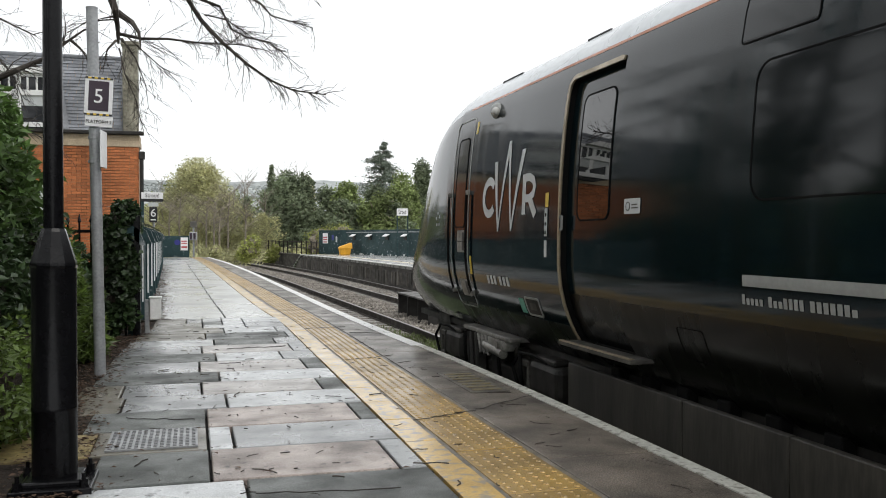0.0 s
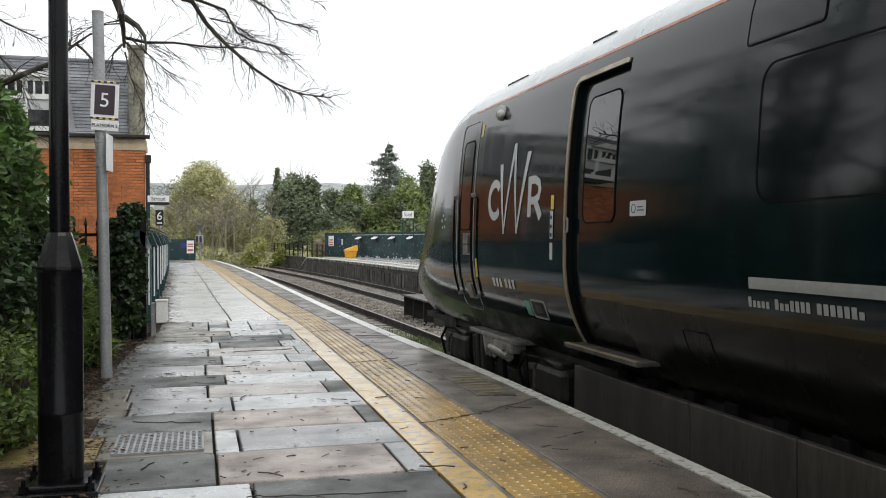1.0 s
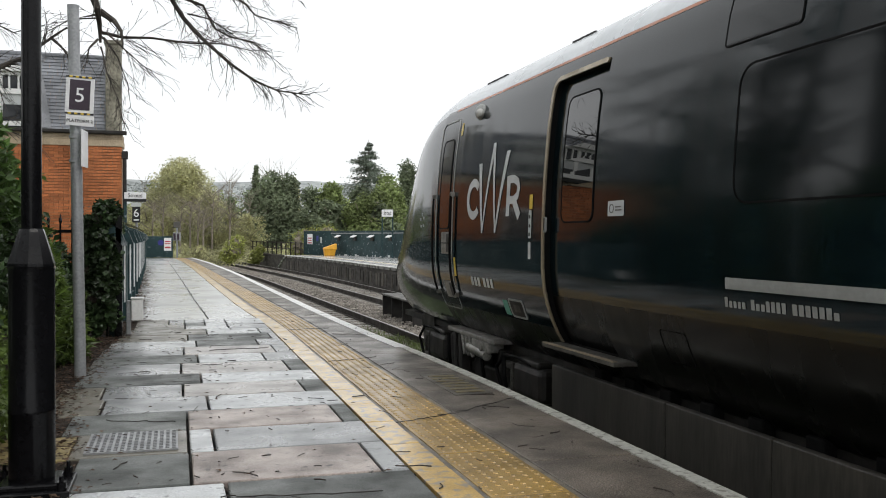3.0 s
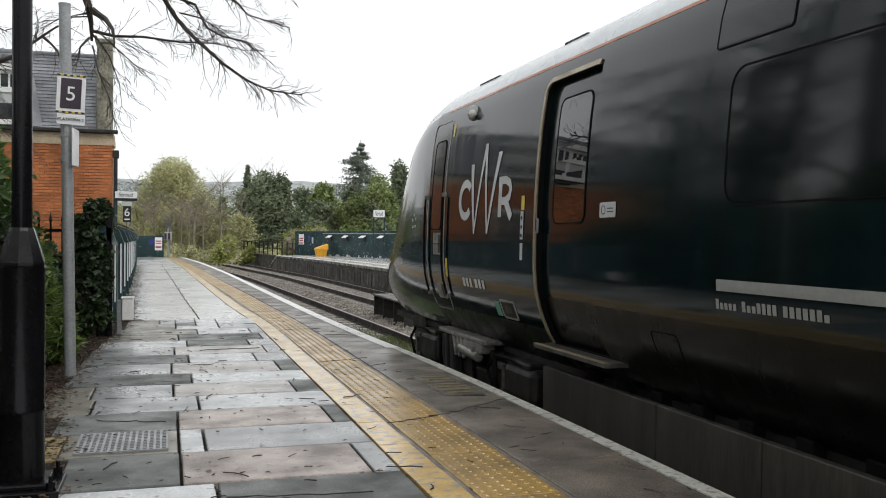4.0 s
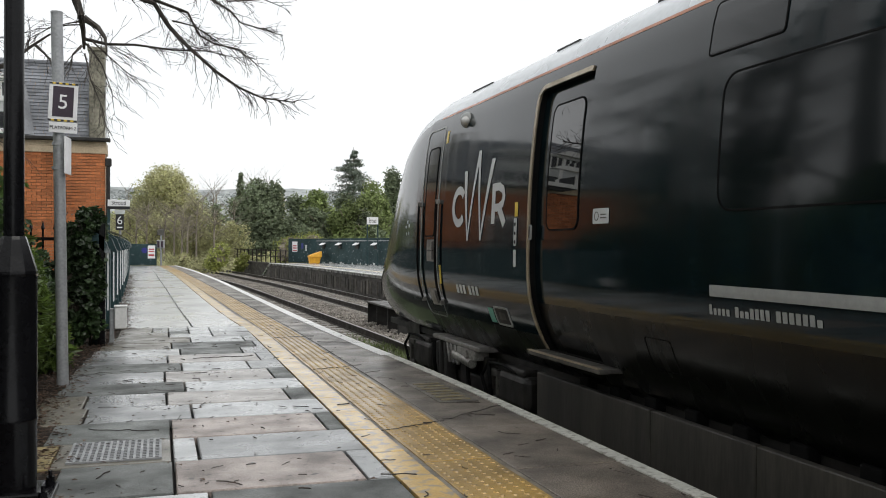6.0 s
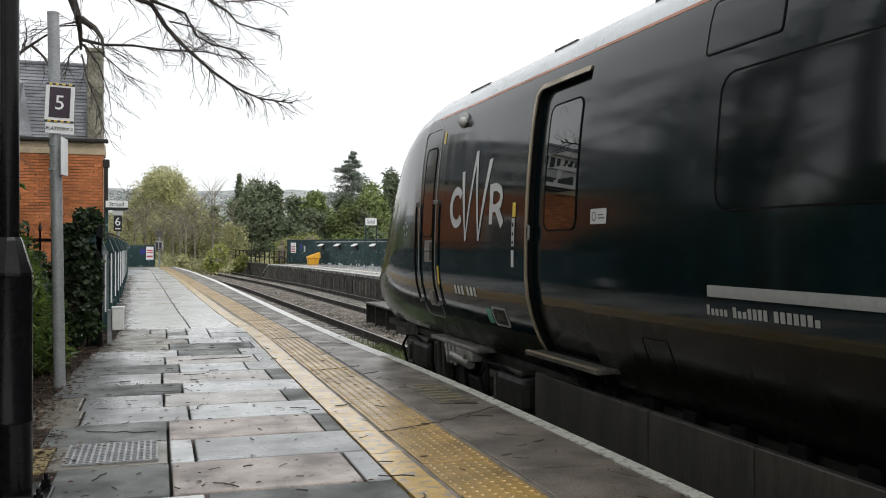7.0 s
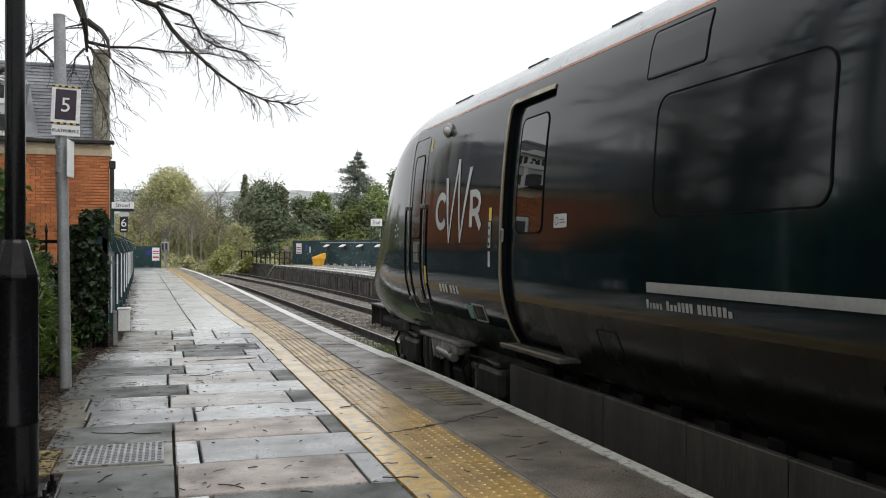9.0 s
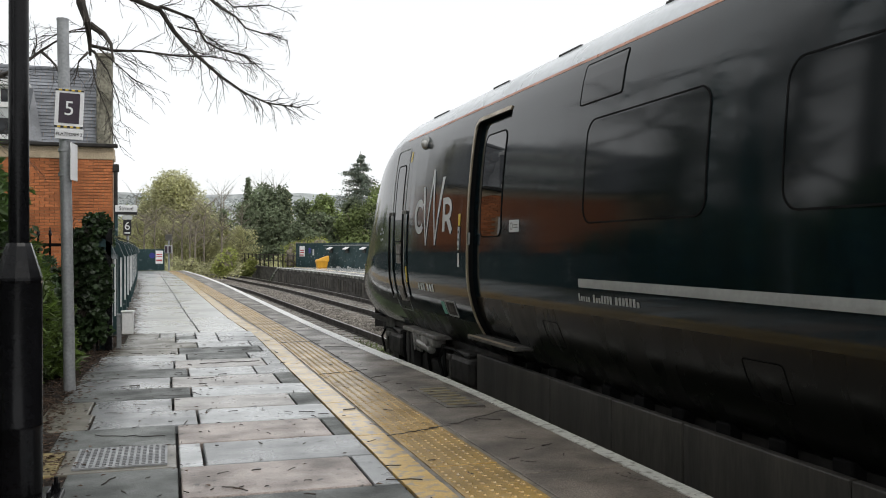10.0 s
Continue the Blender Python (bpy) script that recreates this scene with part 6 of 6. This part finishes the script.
TREE_AT = Vector((-3.6, 9.6, -0.1))
over = thing("bare_tree", tuple(TREE_AT), "bare tree leaning over the platform with drooping twigs", "tree")
bm = bmesh.new()
tube(bm, [TREE_AT, TREE_AT + Vector((0.1, 0, 1.5)), TREE_AT + Vector((0.3, -0.1, 3.2)), TREE_AT + Vector((0.5, 0, 5.0)), TREE_AT + Vector((0.7, 0.2, 7.5)), TREE_AT + Vector((0.8, 0.2, 10))], [0.3, 0.25, 0.22, 0.17, 0.1, 0.03], 12)
part("trunk", bm, M["bark"], over, "", True)
BOUGHS = [
    (8.8, 0.06, [(-2.9, 5.0), (-1.5, 4.4), (-0.8, 3.85), (-0.73, 3.33), (-0.68, 3.17), (-0.67, 3.06), (-0.67, 2.91)], 1, 0.30),
    (8.8, 0.034, [(-0.67, 3.19), (-0.55, 3.11), (-0.48, 2.99), (-0.46, 2.85)], 1, 0.22),
    (8.9, 0.017, [(-0.67, 3.02), (-0.47, 2.96), (-0.22, 2.95), (0.11, 2.94), (0.42, 2.98), (0.72, 2.93)], 2, 0.30),
    (9.1, 0.030, [(-2.9, 5.2), (-1.6, 4.2), (-0.46, 3.54), (-0.06, 3.44), (0.07, 3.25), (0.2, 3.08), (0.29, 2.97), (0.51, 2.8), (0.74, 2.68), (0.97, 2.59), (1.28, 2.54)], 2, 0.34),
    (9.2, 0.018, [(-0.06, 3.46), (0.25, 3.36), (0.36, 3.18), (0.52, 3.12), (0.73, 3.07), (0.89, 2.91)], 2, 0.32),
    (9.4, 0.022, [(-2.8, 5.6), (-0.6, 4.4), (0.27, 3.8), (0.51, 3.59), (0.67, 3.46), (0.76, 3.35), (1.2, 3.28)], 2, 0.30),
    (9.5, 0.016, [(0.1, 4.1), (0.49, 3.79), (0.66, 3.63), (1.01, 3.64), (1.17, 3.57)], 2, 0.26),
    (8.6, 0.034, [(-3.1, 2.3), (-1.97, 2.35), (-1.62, 2.49), (-1.46, 2.55), (-1.26, 2.67), (-1.06, 2.88), (-0.93, 2.98)], 2, 0.30),
    (8.6, 0.014, [(-1.06, 2.88), (-0.97, 2.79), (-0.9, 2.69), (-0.86, 2.45)], 2, 0.24),
    (8.7, 0.016, [(-0.68, 2.9), (-0.74, 2.79), (-0.78, 2.57)], 2, 0.24),
    (8.7, 0.010, [(-0.62, 2.9), (-0.5, 2.72), (-0.42, 2.5), (-0.40, 2.3)], 2, 0.26),
    (8.8, 0.009, [(-0.6, 2.95), (-0.42, 2.8), (-0.28, 2.7), (-0.12, 2.62)], 2, 0.28),
    (8.7, 0.010, [(-1.8, 2.45), (-1.6, 2.2), (-1.4, 2.05), (-1.2, 1.95)], 2, 0.3),
    (8.9, 0.012, [(-2.2, 3.4), (-1.7, 3.1), (-1.4, 2.95), (-1.15, 3.0)], 2, 0.28),
    (8.7, 0.010, [(-2.2, 3.2), (-1.7, 2.75), (-1.5, 2.5), (-1.42, 2.25)], 2, 0.28),
    (8.8, 0.009, [(-0.66, 2.86), (-0.6, 2.6), (-0.5, 2.35), (-0.45, 2.1)], 2, 0.26),
    (8.8, 0.008, [(-0.66, 3.1), (-0.9, 3.05), (-1.1, 2.95), (-1.2, 2.8)], 2, 0.24),
    (9.0, 0.009, [(0.1, 3.22), (0.3, 3.2), (0.6, 3.05), (0.8, 3.02)], 2, 0.26),
]
for k, (yy, r0, line, depth, ln) in enumerate(BOUGHS):
    rng = random.Random(40 + k)
    bm = bmesh.new()
    pts = [Vector((x, yy + 0.12 * math.sin(i * 1.3 + k), z)) for i, (x, z) in enumerate(line)]
    if pts[0].x < -2.5:
        pts[0].y = 9.6
    vis = [p for p in pts if p.x > -2.3]
    if len(vis) < len(pts):
        tube(bm, pts[: len(pts) - len(vis) + 1], r0 * 1.15, 8, False)
    twigs(bm, vis, r0, rng, depth, 0.7, ln * 1.2, -0.04, 4, 0.034 if depth == 2 else 0.085)
    part("branch", bm, M["bark"], over)

# tall trees and undergrowth beside the platform, out of the camera's sight but mirrored in the train
random.seed(31)
for k, (x, y, h, lean) in enumerate(((-3.4, 4.2, 11, 0.3), (-5.2, 7.4, 12, -0.3), (-4.4, 12.6, 12, 0.2), (-3.6, 0.6, 10, 0.2), (-6.2, 16.4, 13, 0.1), (-4.0, -3.5, 11, 0.0), (-7.0, 11.0, 13, 0.4), (-8.5, 19.0, 12, 0.2), (-6.6, 4.6, 13, 0.2), (-5.0, 2.4, 12, -0.1), (-9.5, 8.5, 14, 0.2))):
    ob = thing("tree", (x, y, -0.3), "ivy-clad bare tree behind the hedge", "tree", "trees behind the hedge")
    bm = bmesh.new()
    r0 = random.uniform(0.16, 0.26)
    tube(bm, [(x, y, -0.3), (x + lean * 0.2, y, h * 0.3), (x + lean * 0.5, y + 0.2, h * 0.6), (x + lean, y, h)], [r0, r0 * 0.8, r0 * 0.5, 0.04], 10)
    part("trunk", bm, M["bark"], ob, "", True)
    bm = bmesh.new()
    rng = random.Random(k)
    for i in range(20):
        z = h * rng.uniform(0.22, 0.95)
        a = rng.uniform(0, 6.28)
        p = Vector((x + lean * z / h, y, z))
        d = Vector((math.cos(a), math.sin(a), rng.uniform(0.2, 0.8))) * rng.uniform(1.2, 2.6)
        twigs(bm, [p, p + d * 0.4, p + d * 0.75 + Vector((0, 0, 0.1)), p + d], 0.055, rng, 1, 0.8, 1.0, 0.02, 4, 0.16)
    part("limb_mass", bm, M["bark"], ob)
    leaf_cloud("crown", [(x, y, h * 0.12, 1.3, 1.4, 1.2, 1200), (x + lean * 0.3, y, h * 0.3, 0.3, 0.32, 1.5, 420)], M["leaf_ivy"], "dark ivy up the trunk", "", 0.2, 60 + k, ob, 0.5)
# added out of view, to block the house's reflection in the bodyside
holly = thing("added_screen_tree", (-3.9, 15.2, -0.3), "added unseen evergreen that screens the house reflection", "tree")
bm = bmesh.new()
tube(bm, [(-3.9, 15.2, -0.3), (-3.9, 15.2, 3.0), (-3.85, 15.2, 6.4)], [0.14, 0.1, 0.02], 8)
part("trunk", bm, M["bark"], holly)
leaf_cloud("crown", [(-3.9, 15.2, 2.4, 1.0, 1.0, 2.6, 1700), (-3.9, 15.2, 5.0, 0.75, 0.75, 2.0, 700), (-5.2, 15.4, 2.6, 1.3, 1.0, 2.4, 1500)], M["leaf_ivy"], "dark glossy leaves", "", 0.15, 133, holly, 0.6)
shrub("undergrowth", (-4.5, 6, -0.2), [(-3.0, 2.5, 0.8, 1.3, 2.6, 1.3, 4500), (-3.2, -2.5, 0.8, 1.3, 2.8, 1.3, 3500), (-4.6, 13.5, 1.0, 1.5, 2.5, 1.4, 3500), (-5.0, 18.5, 1.0, 1.8, 2.5, 1.3, 3000), (-6.5, 9, 1.4, 1.6, 4.0, 1.7, 3500)], M["leaf_ivy"], "dense evergreen undergrowth behind the platform", 0.16, 77, "undergrowth")


# ---- woods in the distance ----
def far_tree(x, y, blobs, material, label, size, seed, trunk_r=0.15, trunk_h=3.6, bark=None, name="tree", shell=0.55, ratio=0.6, ragged=0.42):
    ob = thing(name, (x, y, -1.2), label, "tree", "trees behind the station")
    bm = bmesh.new()
    tube(bm, [(x, y, -1.2), (x + 0.1, y, trunk_h * 0.5), (x, y, trunk_h)], [trunk_r, trunk_r * 0.7, trunk_r * 0.25], 8)
    rng = random.Random(seed)
    for i in range(7):
        z = trunk_h * rng.uniform(0.25, 0.9)
        a = rng.uniform(0, 6.28)
        tube(bm, [(x, y, z), (x + 0.9 * math.cos(a), y + 0.9 * math.sin(a), z + 0.7), (x + 1.7 * math.cos(a), y + 1.7 * math.sin(a), z + 1.1)], [trunk_r * 0.4, trunk_r * 0.25, 0.03], 5)
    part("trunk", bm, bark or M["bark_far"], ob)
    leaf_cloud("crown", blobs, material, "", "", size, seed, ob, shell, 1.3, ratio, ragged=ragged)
    return ob


def clump(x, y, z0, z1, r, seed, count, taper=0.5, n=9):
    """Uneven tufts that fill a crown from z0 to z1, narrower towards the top."""
    rng = random.Random(seed)
    out = []
    for i in range(n):
        t = (i + 0.5) / n
        rr = 1.12 * r * (1 - (1 - taper) * t) * math.sin(math.pi * min(0.88, 0.30 + 0.66 * t)) ** 0.5
        a = rng.uniform(0, 6.28)
        o = rr * rng.uniform(0.25, 0.6)
        out.append((x + o * math.cos(a), y + o * math.sin(a) * 0.6, z0 + (z1 - z0) * t, rr * rng.uniform(0.95, 1.2), rr * 0.9, (z1 - z0) / n * rng.uniform(1.5, 2.3), int(count * 1.6) // n))
    return out


def conifer(x, y, h, r, material, label, seed, count=2600, open_=0.0, z_low=0.0):
    ob = thing("conifer", (x, y, -1.2), label, "tree", "trees behind the station")
    bm = bmesh.new()
    tube(bm, [(x, y, -1.2), (x, y, h)], [0.3, 0.03], 8)
    rng = random.Random(seed)
    blobs = []
    z = z_low
    while z < h - 0.2:
        t = (z - z_low) / (h - z_low)
        rr = r * (1 - t) ** 0.9 * rng.uniform(0.7, 1.12) + 0.12
        for i in range(7 if t < 0.8 else 4):
            a = rng.uniform(0, 6.28)
            ln = rr * rng.uniform(0.6, 1.08)
            e = (x + ln * math.cos(a), y + ln * math.sin(a), z - 0.12 * ln)
            tube(bm, [(x, y, z), e], [0.05, 0.01], 4, False)
            blobs.append(((x + e[0]) / 2, (y + e[1]) / 2, z - 0.06 * ln, max(0.25, abs(math.cos(a)) * ln * 0.7), max(0.25, abs(math.sin(a)) * ln * 0.7), 0.26 + 0.09 * rr, 10))
        z += (h - z_low) / 26 * (1 + open_)
    per = max(6, count // len(blobs))
    blobs = [(*q[:6], per) for q in blobs]
    part("trunk", bm, M["bark_far"], ob)
    leaf_cloud("needles", blobs, material, "", "", 0.32, seed, ob, 0.8, 1.0, 0.4)
    return ob


def bare_far(x, y, h, r, seed, label="bare grey-brown tree in the distance"):
    ob = thing("bare_tree", (x, y, -1.2), label, "tree", "trees behind the station")
    rng = random.Random(seed)
    bm = bmesh.new()
    tube(bm, [(x, y, -1.2), (x, y, h * 0.5), (x + 0.2, y, h * 0.9)], [0.1, 0.07, 0.015], 6)
    for i in range(26):
        z = h * rng.uniform(0.3, 0.85)
        a = rng.uniform(0, 6.28)
        d = Vector((math.cos(a) * r, math.sin(a) * r, h * 0.25)) * rng.uniform(0.5, 1.0)
        p = Vector((x, y, z))
        twigs(bm, [p, p + d * 0.5, p + d], 0.024, rng, 1, 0.6, 1.3, 0.04, 3, 0.22)
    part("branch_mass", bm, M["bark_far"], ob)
    return ob


# the great pale willow and its brown skirts
far_tree(0.35, 92, [(0.35, 92, 4.6, 3.9, 3.2, 4.9, 17000), (0.35, 91, 2.0, 5.2, 3.2, 4.6, 14000), (-1.9, 90.5, 2.2, 3.0, 2.5, 3.9, 6000), (2.7, 90.5, 2.2, 2.9, 2.5, 4.0, 6000), (0.4, 91, 6.6, 2.5, 2.2, 2.5, 5000)], M["leaf_willow"], "large rounded pale spring-green tree", 0.24, 1, 0.2, 5.0, ratio=0.45, ragged=0.14)
far_tree(-2.6, 84, clump(-2.6, 84, -0.6, 3.6, 2.2, 2, 3500, 0.6, 8), M["leaf_willow"], "pale brown-green spring scrub tree", 0.24, 2, 0.2, 3.0, ratio=0.35)
far_tree(2.6, 82, clump(2.6, 82, -0.6, 4.6, 1.9, 3, 3200, 0.5, 8), M["leaf_willow"], "pale brown-green spring scrub tree", 0.24, 3, 0.2, 3.5, ratio=0.35)
for k, (x, y, h) in enumerate(((-4.5, 132, 10.5), (-1.2, 80, 5.5), (1.0, 78, 5.0), (3.4, 84, 6.2), (5.0, 96, 8.4), (5.6, 102, 8.0), (10.6, 96, 9.3), (9.5, 99, 9.5), (8.8, 101, 9.0), (2.0, 76, 4.0), (0.2, 76, 4.2), (-3.2, 78, 5.0), (-2.0, 79, 4.6), (4.2, 78, 4.4), (6.2, 84, 5.6), (1.6, 77, 4.8), (2.8, 79, 5.6))):
    bare_far(x, y, h, 1.9, 200 + k)
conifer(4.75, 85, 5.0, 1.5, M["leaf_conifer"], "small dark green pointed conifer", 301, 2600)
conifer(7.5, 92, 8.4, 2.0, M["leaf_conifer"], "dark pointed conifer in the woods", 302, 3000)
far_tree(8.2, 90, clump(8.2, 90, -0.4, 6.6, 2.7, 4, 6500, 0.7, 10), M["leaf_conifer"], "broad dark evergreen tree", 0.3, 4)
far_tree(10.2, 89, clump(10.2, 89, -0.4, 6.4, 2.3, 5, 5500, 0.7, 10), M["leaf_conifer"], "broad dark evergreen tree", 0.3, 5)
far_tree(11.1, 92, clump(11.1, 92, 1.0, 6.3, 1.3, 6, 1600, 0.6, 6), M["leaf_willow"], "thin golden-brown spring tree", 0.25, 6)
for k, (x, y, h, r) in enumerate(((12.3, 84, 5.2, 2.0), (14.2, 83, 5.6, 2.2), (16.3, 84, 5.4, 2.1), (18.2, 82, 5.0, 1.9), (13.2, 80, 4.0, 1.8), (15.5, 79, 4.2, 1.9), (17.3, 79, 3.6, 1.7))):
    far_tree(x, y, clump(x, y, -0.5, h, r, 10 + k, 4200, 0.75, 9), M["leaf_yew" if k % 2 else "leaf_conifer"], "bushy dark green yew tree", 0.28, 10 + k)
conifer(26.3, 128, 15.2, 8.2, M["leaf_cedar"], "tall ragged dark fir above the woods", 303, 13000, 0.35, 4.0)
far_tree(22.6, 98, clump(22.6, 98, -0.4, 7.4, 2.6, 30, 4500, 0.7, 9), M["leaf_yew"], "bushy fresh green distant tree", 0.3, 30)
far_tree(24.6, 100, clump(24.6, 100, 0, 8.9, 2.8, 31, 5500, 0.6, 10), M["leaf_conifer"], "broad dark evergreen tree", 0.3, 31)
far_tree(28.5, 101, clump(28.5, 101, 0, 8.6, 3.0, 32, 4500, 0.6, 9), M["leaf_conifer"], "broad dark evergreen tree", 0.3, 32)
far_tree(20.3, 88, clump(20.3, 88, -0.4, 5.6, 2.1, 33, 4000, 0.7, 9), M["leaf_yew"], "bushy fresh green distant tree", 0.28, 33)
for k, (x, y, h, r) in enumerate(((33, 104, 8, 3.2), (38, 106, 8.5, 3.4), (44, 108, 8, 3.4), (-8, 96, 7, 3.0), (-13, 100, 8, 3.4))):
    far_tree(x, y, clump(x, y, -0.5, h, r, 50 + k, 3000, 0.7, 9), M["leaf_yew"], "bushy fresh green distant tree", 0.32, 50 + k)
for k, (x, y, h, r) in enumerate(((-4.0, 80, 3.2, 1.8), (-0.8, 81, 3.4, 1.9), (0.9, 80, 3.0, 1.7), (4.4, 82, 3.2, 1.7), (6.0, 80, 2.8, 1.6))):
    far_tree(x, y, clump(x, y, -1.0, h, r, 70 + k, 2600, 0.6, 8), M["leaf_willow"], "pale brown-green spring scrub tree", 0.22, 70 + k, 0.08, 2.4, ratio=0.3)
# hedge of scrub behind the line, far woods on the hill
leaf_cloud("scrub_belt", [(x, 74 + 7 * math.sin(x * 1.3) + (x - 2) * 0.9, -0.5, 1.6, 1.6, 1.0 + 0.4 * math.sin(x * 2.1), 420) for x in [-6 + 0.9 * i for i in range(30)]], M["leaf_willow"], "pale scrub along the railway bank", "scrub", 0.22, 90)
leaf_cloud("far_woods", [(-60 + 9 * i + 4 * math.sin(i * 2.2), 170 + 12 * math.sin(i * 1.7), 4.4, 6.5, 4, 5.2 + 1.2 * math.sin(i * 1.1), 900) for i in range(24)], M["leaf_yew"], "woods below the hill in haze-paled leaf colour", "woods", 0.8, 91)
random.seed(17)
leaf_cloud("hill_woods", [(random.uniform(-420, 620), random.uniform(1120, 1260), random.uniform(38, 66), 26, 14, 6, 110) for i in range(150)], M["hill"], "far hillside woods with haze painted into their colour", "woods", 3.5, 92)
for x, y, r, z, key, seed in ((3.55, 62, 0.85, 0.35, "leaf_bush", 81), (9.0, 66.5, 1.5, 0.6, "leaf_bush", 82), (10.6, 68, 1.4, 0.9, "leaf_bush", 83), (1.2, 66, 0.7, -0.3, "leaf_willow", 84), (5.9, 72, 0.6, -0.2, "leaf_bush", 85)):
    shrub("shrub", (x, y, -1.1), [(x, y, z - 0.2, r, r, r * 1.05, 1500), (x + 0.3, y, z + 0.35, r * 0.7, r * 0.7, r * 0.75, 900), (x - 0.35, y, z - 0.5, r * 0.7, r * 0.7, r * 0.7, 700)], M[key], "round yellow-green shrub beside the line", 0.16, seed, shell=0.6, dark=M["bark_far"])

# weeds by the rails
rng = np.random.RandomState(6)
V, F = [], []
for cx, cy, n, s in ((4.62, 17.0, 420, 0.7), (4.6, 18.6, 320, 0.6), (4.3, 20.5, 150, 0.7), (8.45, 31, 220, 0.9), (8.5, 27, 150, 0.8), (2.8, 18.5, 90, 0.6)):
    for _ in range(n):
        x, y = cx + rng.normal() * 0.2, cy + rng.normal() * s
        h, a = rng.uniform(0.03, 0.12), rng.uniform(0, 6.28)
        dx, dy = math.cos(a), math.sin(a)
        b = Vector((x + bend(y), y, RAIL_Z - 0.17))
        k = len(V)
        V += [tuple(b + Vector((-dy * 0.008, dx * 0.008, 0))), tuple(b + Vector((dy * 0.008, -dx * 0.008, 0))), tuple(b + Vector((dx * h * 0.5 + dy * 0.01, dy * h * 0.5, h))), tuple(b + Vector((dx * h * 0.45, dy * h * 0.45, h)))]
        F.append((k, k + 1, k + 2, k + 3))
me = bpy.data.meshes.new("weeds")
me.from_pydata(V, [], F)
me.materials.append(M["grass"])
tagged(new("weeds", me), "bright green weeds growing by the rail", "weeds", kind="stuff")

# fallen twigs and leaf litter on the paving
random.seed(77)
bm = bmesh.new()
for k in range(230):
    y = 3.4 + 9.5 * random.random() ** 1.25
    x = random.choice((random.uniform(-0.55, 1.1), random.uniform(-0.6, 0.5), random.uniform(1.1, 2.3))) if k > 30 else random.uniform(-0.5, 2.2)
    a, ln = random.uniform(0, 6.28), random.uniform(0.02, 0.09) if k > 45 else random.uniform(0.08, 0.2)
    p = Vector((x, y, 0.007))
    pts = [p]
    for s in range(3):
        a += random.uniform(-0.6, 0.6)
        pts.append(pts[-1] + Vector((math.cos(a), math.sin(a), 0)) * ln / 3)
    tube(bm, pts, random.uniform(0.0014, 0.0036), 4)
tagged(single("fallen_twigs", bm, M["twig"], "small dark twigs fallen on the wet paving", "twigs"), kind="stuff")
rng = np.random.RandomState(9)
V, F = [], []
for _ in range(3600):
    y = rng.uniform(3.6, 12.4)
    drift = -0.66 - 0.15 * min(1.0, max(0.0, (y - 5.2) / 1.2)) + 0.12 * min(1.0, max(0.0, (y - 9.0) / 2.0))
    x = drift - rng.normal() * 0.11 if rng.rand() < 0.965 else rng.uniform(-0.5, 1.0)
    s, a = rng.uniform(0.008, 0.026), rng.uniform(0, 6.28)
    dx, dy = math.cos(a) * s, math.sin(a) * s
    z = 0.004 + rng.rand() * 0.012
    k = len(V)
    V += [(x - dx, y - dy, z), (x + dy * 0.5, y - dx * 0.5, z + 0.006), (x + dx, y + dy, z), (x - dy * 0.5, y + dx * 0.5, z + 0.004)]
    F.append((k, k + 1, k + 2, k + 3))
for _ in range(2600):
    # a thinning drift along the foot of the hoarding
    y = 12.6 + 24 * rng.rand() ** 1.6
    x = glide(FENCE_LINE, y) + 0.04 + abs(rng.normal()) * 0.17
    s, a = rng.uniform(0.008, 0.03), rng.uniform(0, 6.28)
    dx, dy = math.cos(a) * s, math.sin(a) * s
    k = len(V)
    V += [(x - dx, y - dy, 0.004), (x + dy * 0.5, y - dx * 0.5, 0.01), (x + dx, y + dy, 0.005), (x - dy * 0.5, y + dx * 0.5, 0.008)]
    F.append((k, k + 1, k + 2, k + 3))
me = bpy.data.meshes.new("leaf_litter")
me.from_pydata(V, [], F)
me.materials.append(M["litter"])
tagged(new("leaf_litter", me), "dead brown leaf litter along the soil border", "leaf litter", kind="stuff")

# hairline cracks in the paving
random.seed(123)
bm = bmesh.new()
for x0, y0, x1, y1 in ((1.3, 5.35, 1.76, 5.55), (1.76, 5.55, 2.28, 5.95), (1.3, 8.1, 1.78, 8.3), (0.25, 4.0, 0.9, 3.9), (1.74, 10.4, 2.2, 10.2), (1.3, 11.0, 1.8, 11.1), (-0.4, 5.85, 0.0, 5.7), (1.76, 13.0, 2.2, 13.3), (0.3, 9.2, 0.9, 9.3)):
    pts = []
    for i in range(12):
        t = i / 11
        pts.append((x0 + (x1 - x0) * t + random.uniform(-0.02, 0.02), y0 + (y1 - y0) * t + random.uniform(-0.025, 0.025), 0.0045))
    tube(bm, pts, 0.0028, 4)
tagged(single("paving_cracks", bm, M["joint"], "dark hairline cracks across the old paving", "cracks"), kind="stuff")


# ---- what moves ----
TRAIN_ROWS = [(0, 0.0), (2.5, 0.0), (5.5, 0.0), (6.5, 0.0), (7.0, 0.006), (7.5, 0.053), (8.0, 0.170), (8.5, 0.358), (9.0, 0.640), (9.5, 1.026), (10.0, 1.561)]


def motions():
    """The train stands, then draws away along the platform."""
    walk(train, [(t, pose(TRAIN_X, y, 0)) for t, y in TRAIN_ROWS])
    for wheel, at in WHEELS:
        walk(wheel, [(t, pose(at.x, at.y, at.z, -math.degrees(y / 0.43))) for t, y in TRAIN_ROWS])


motions()
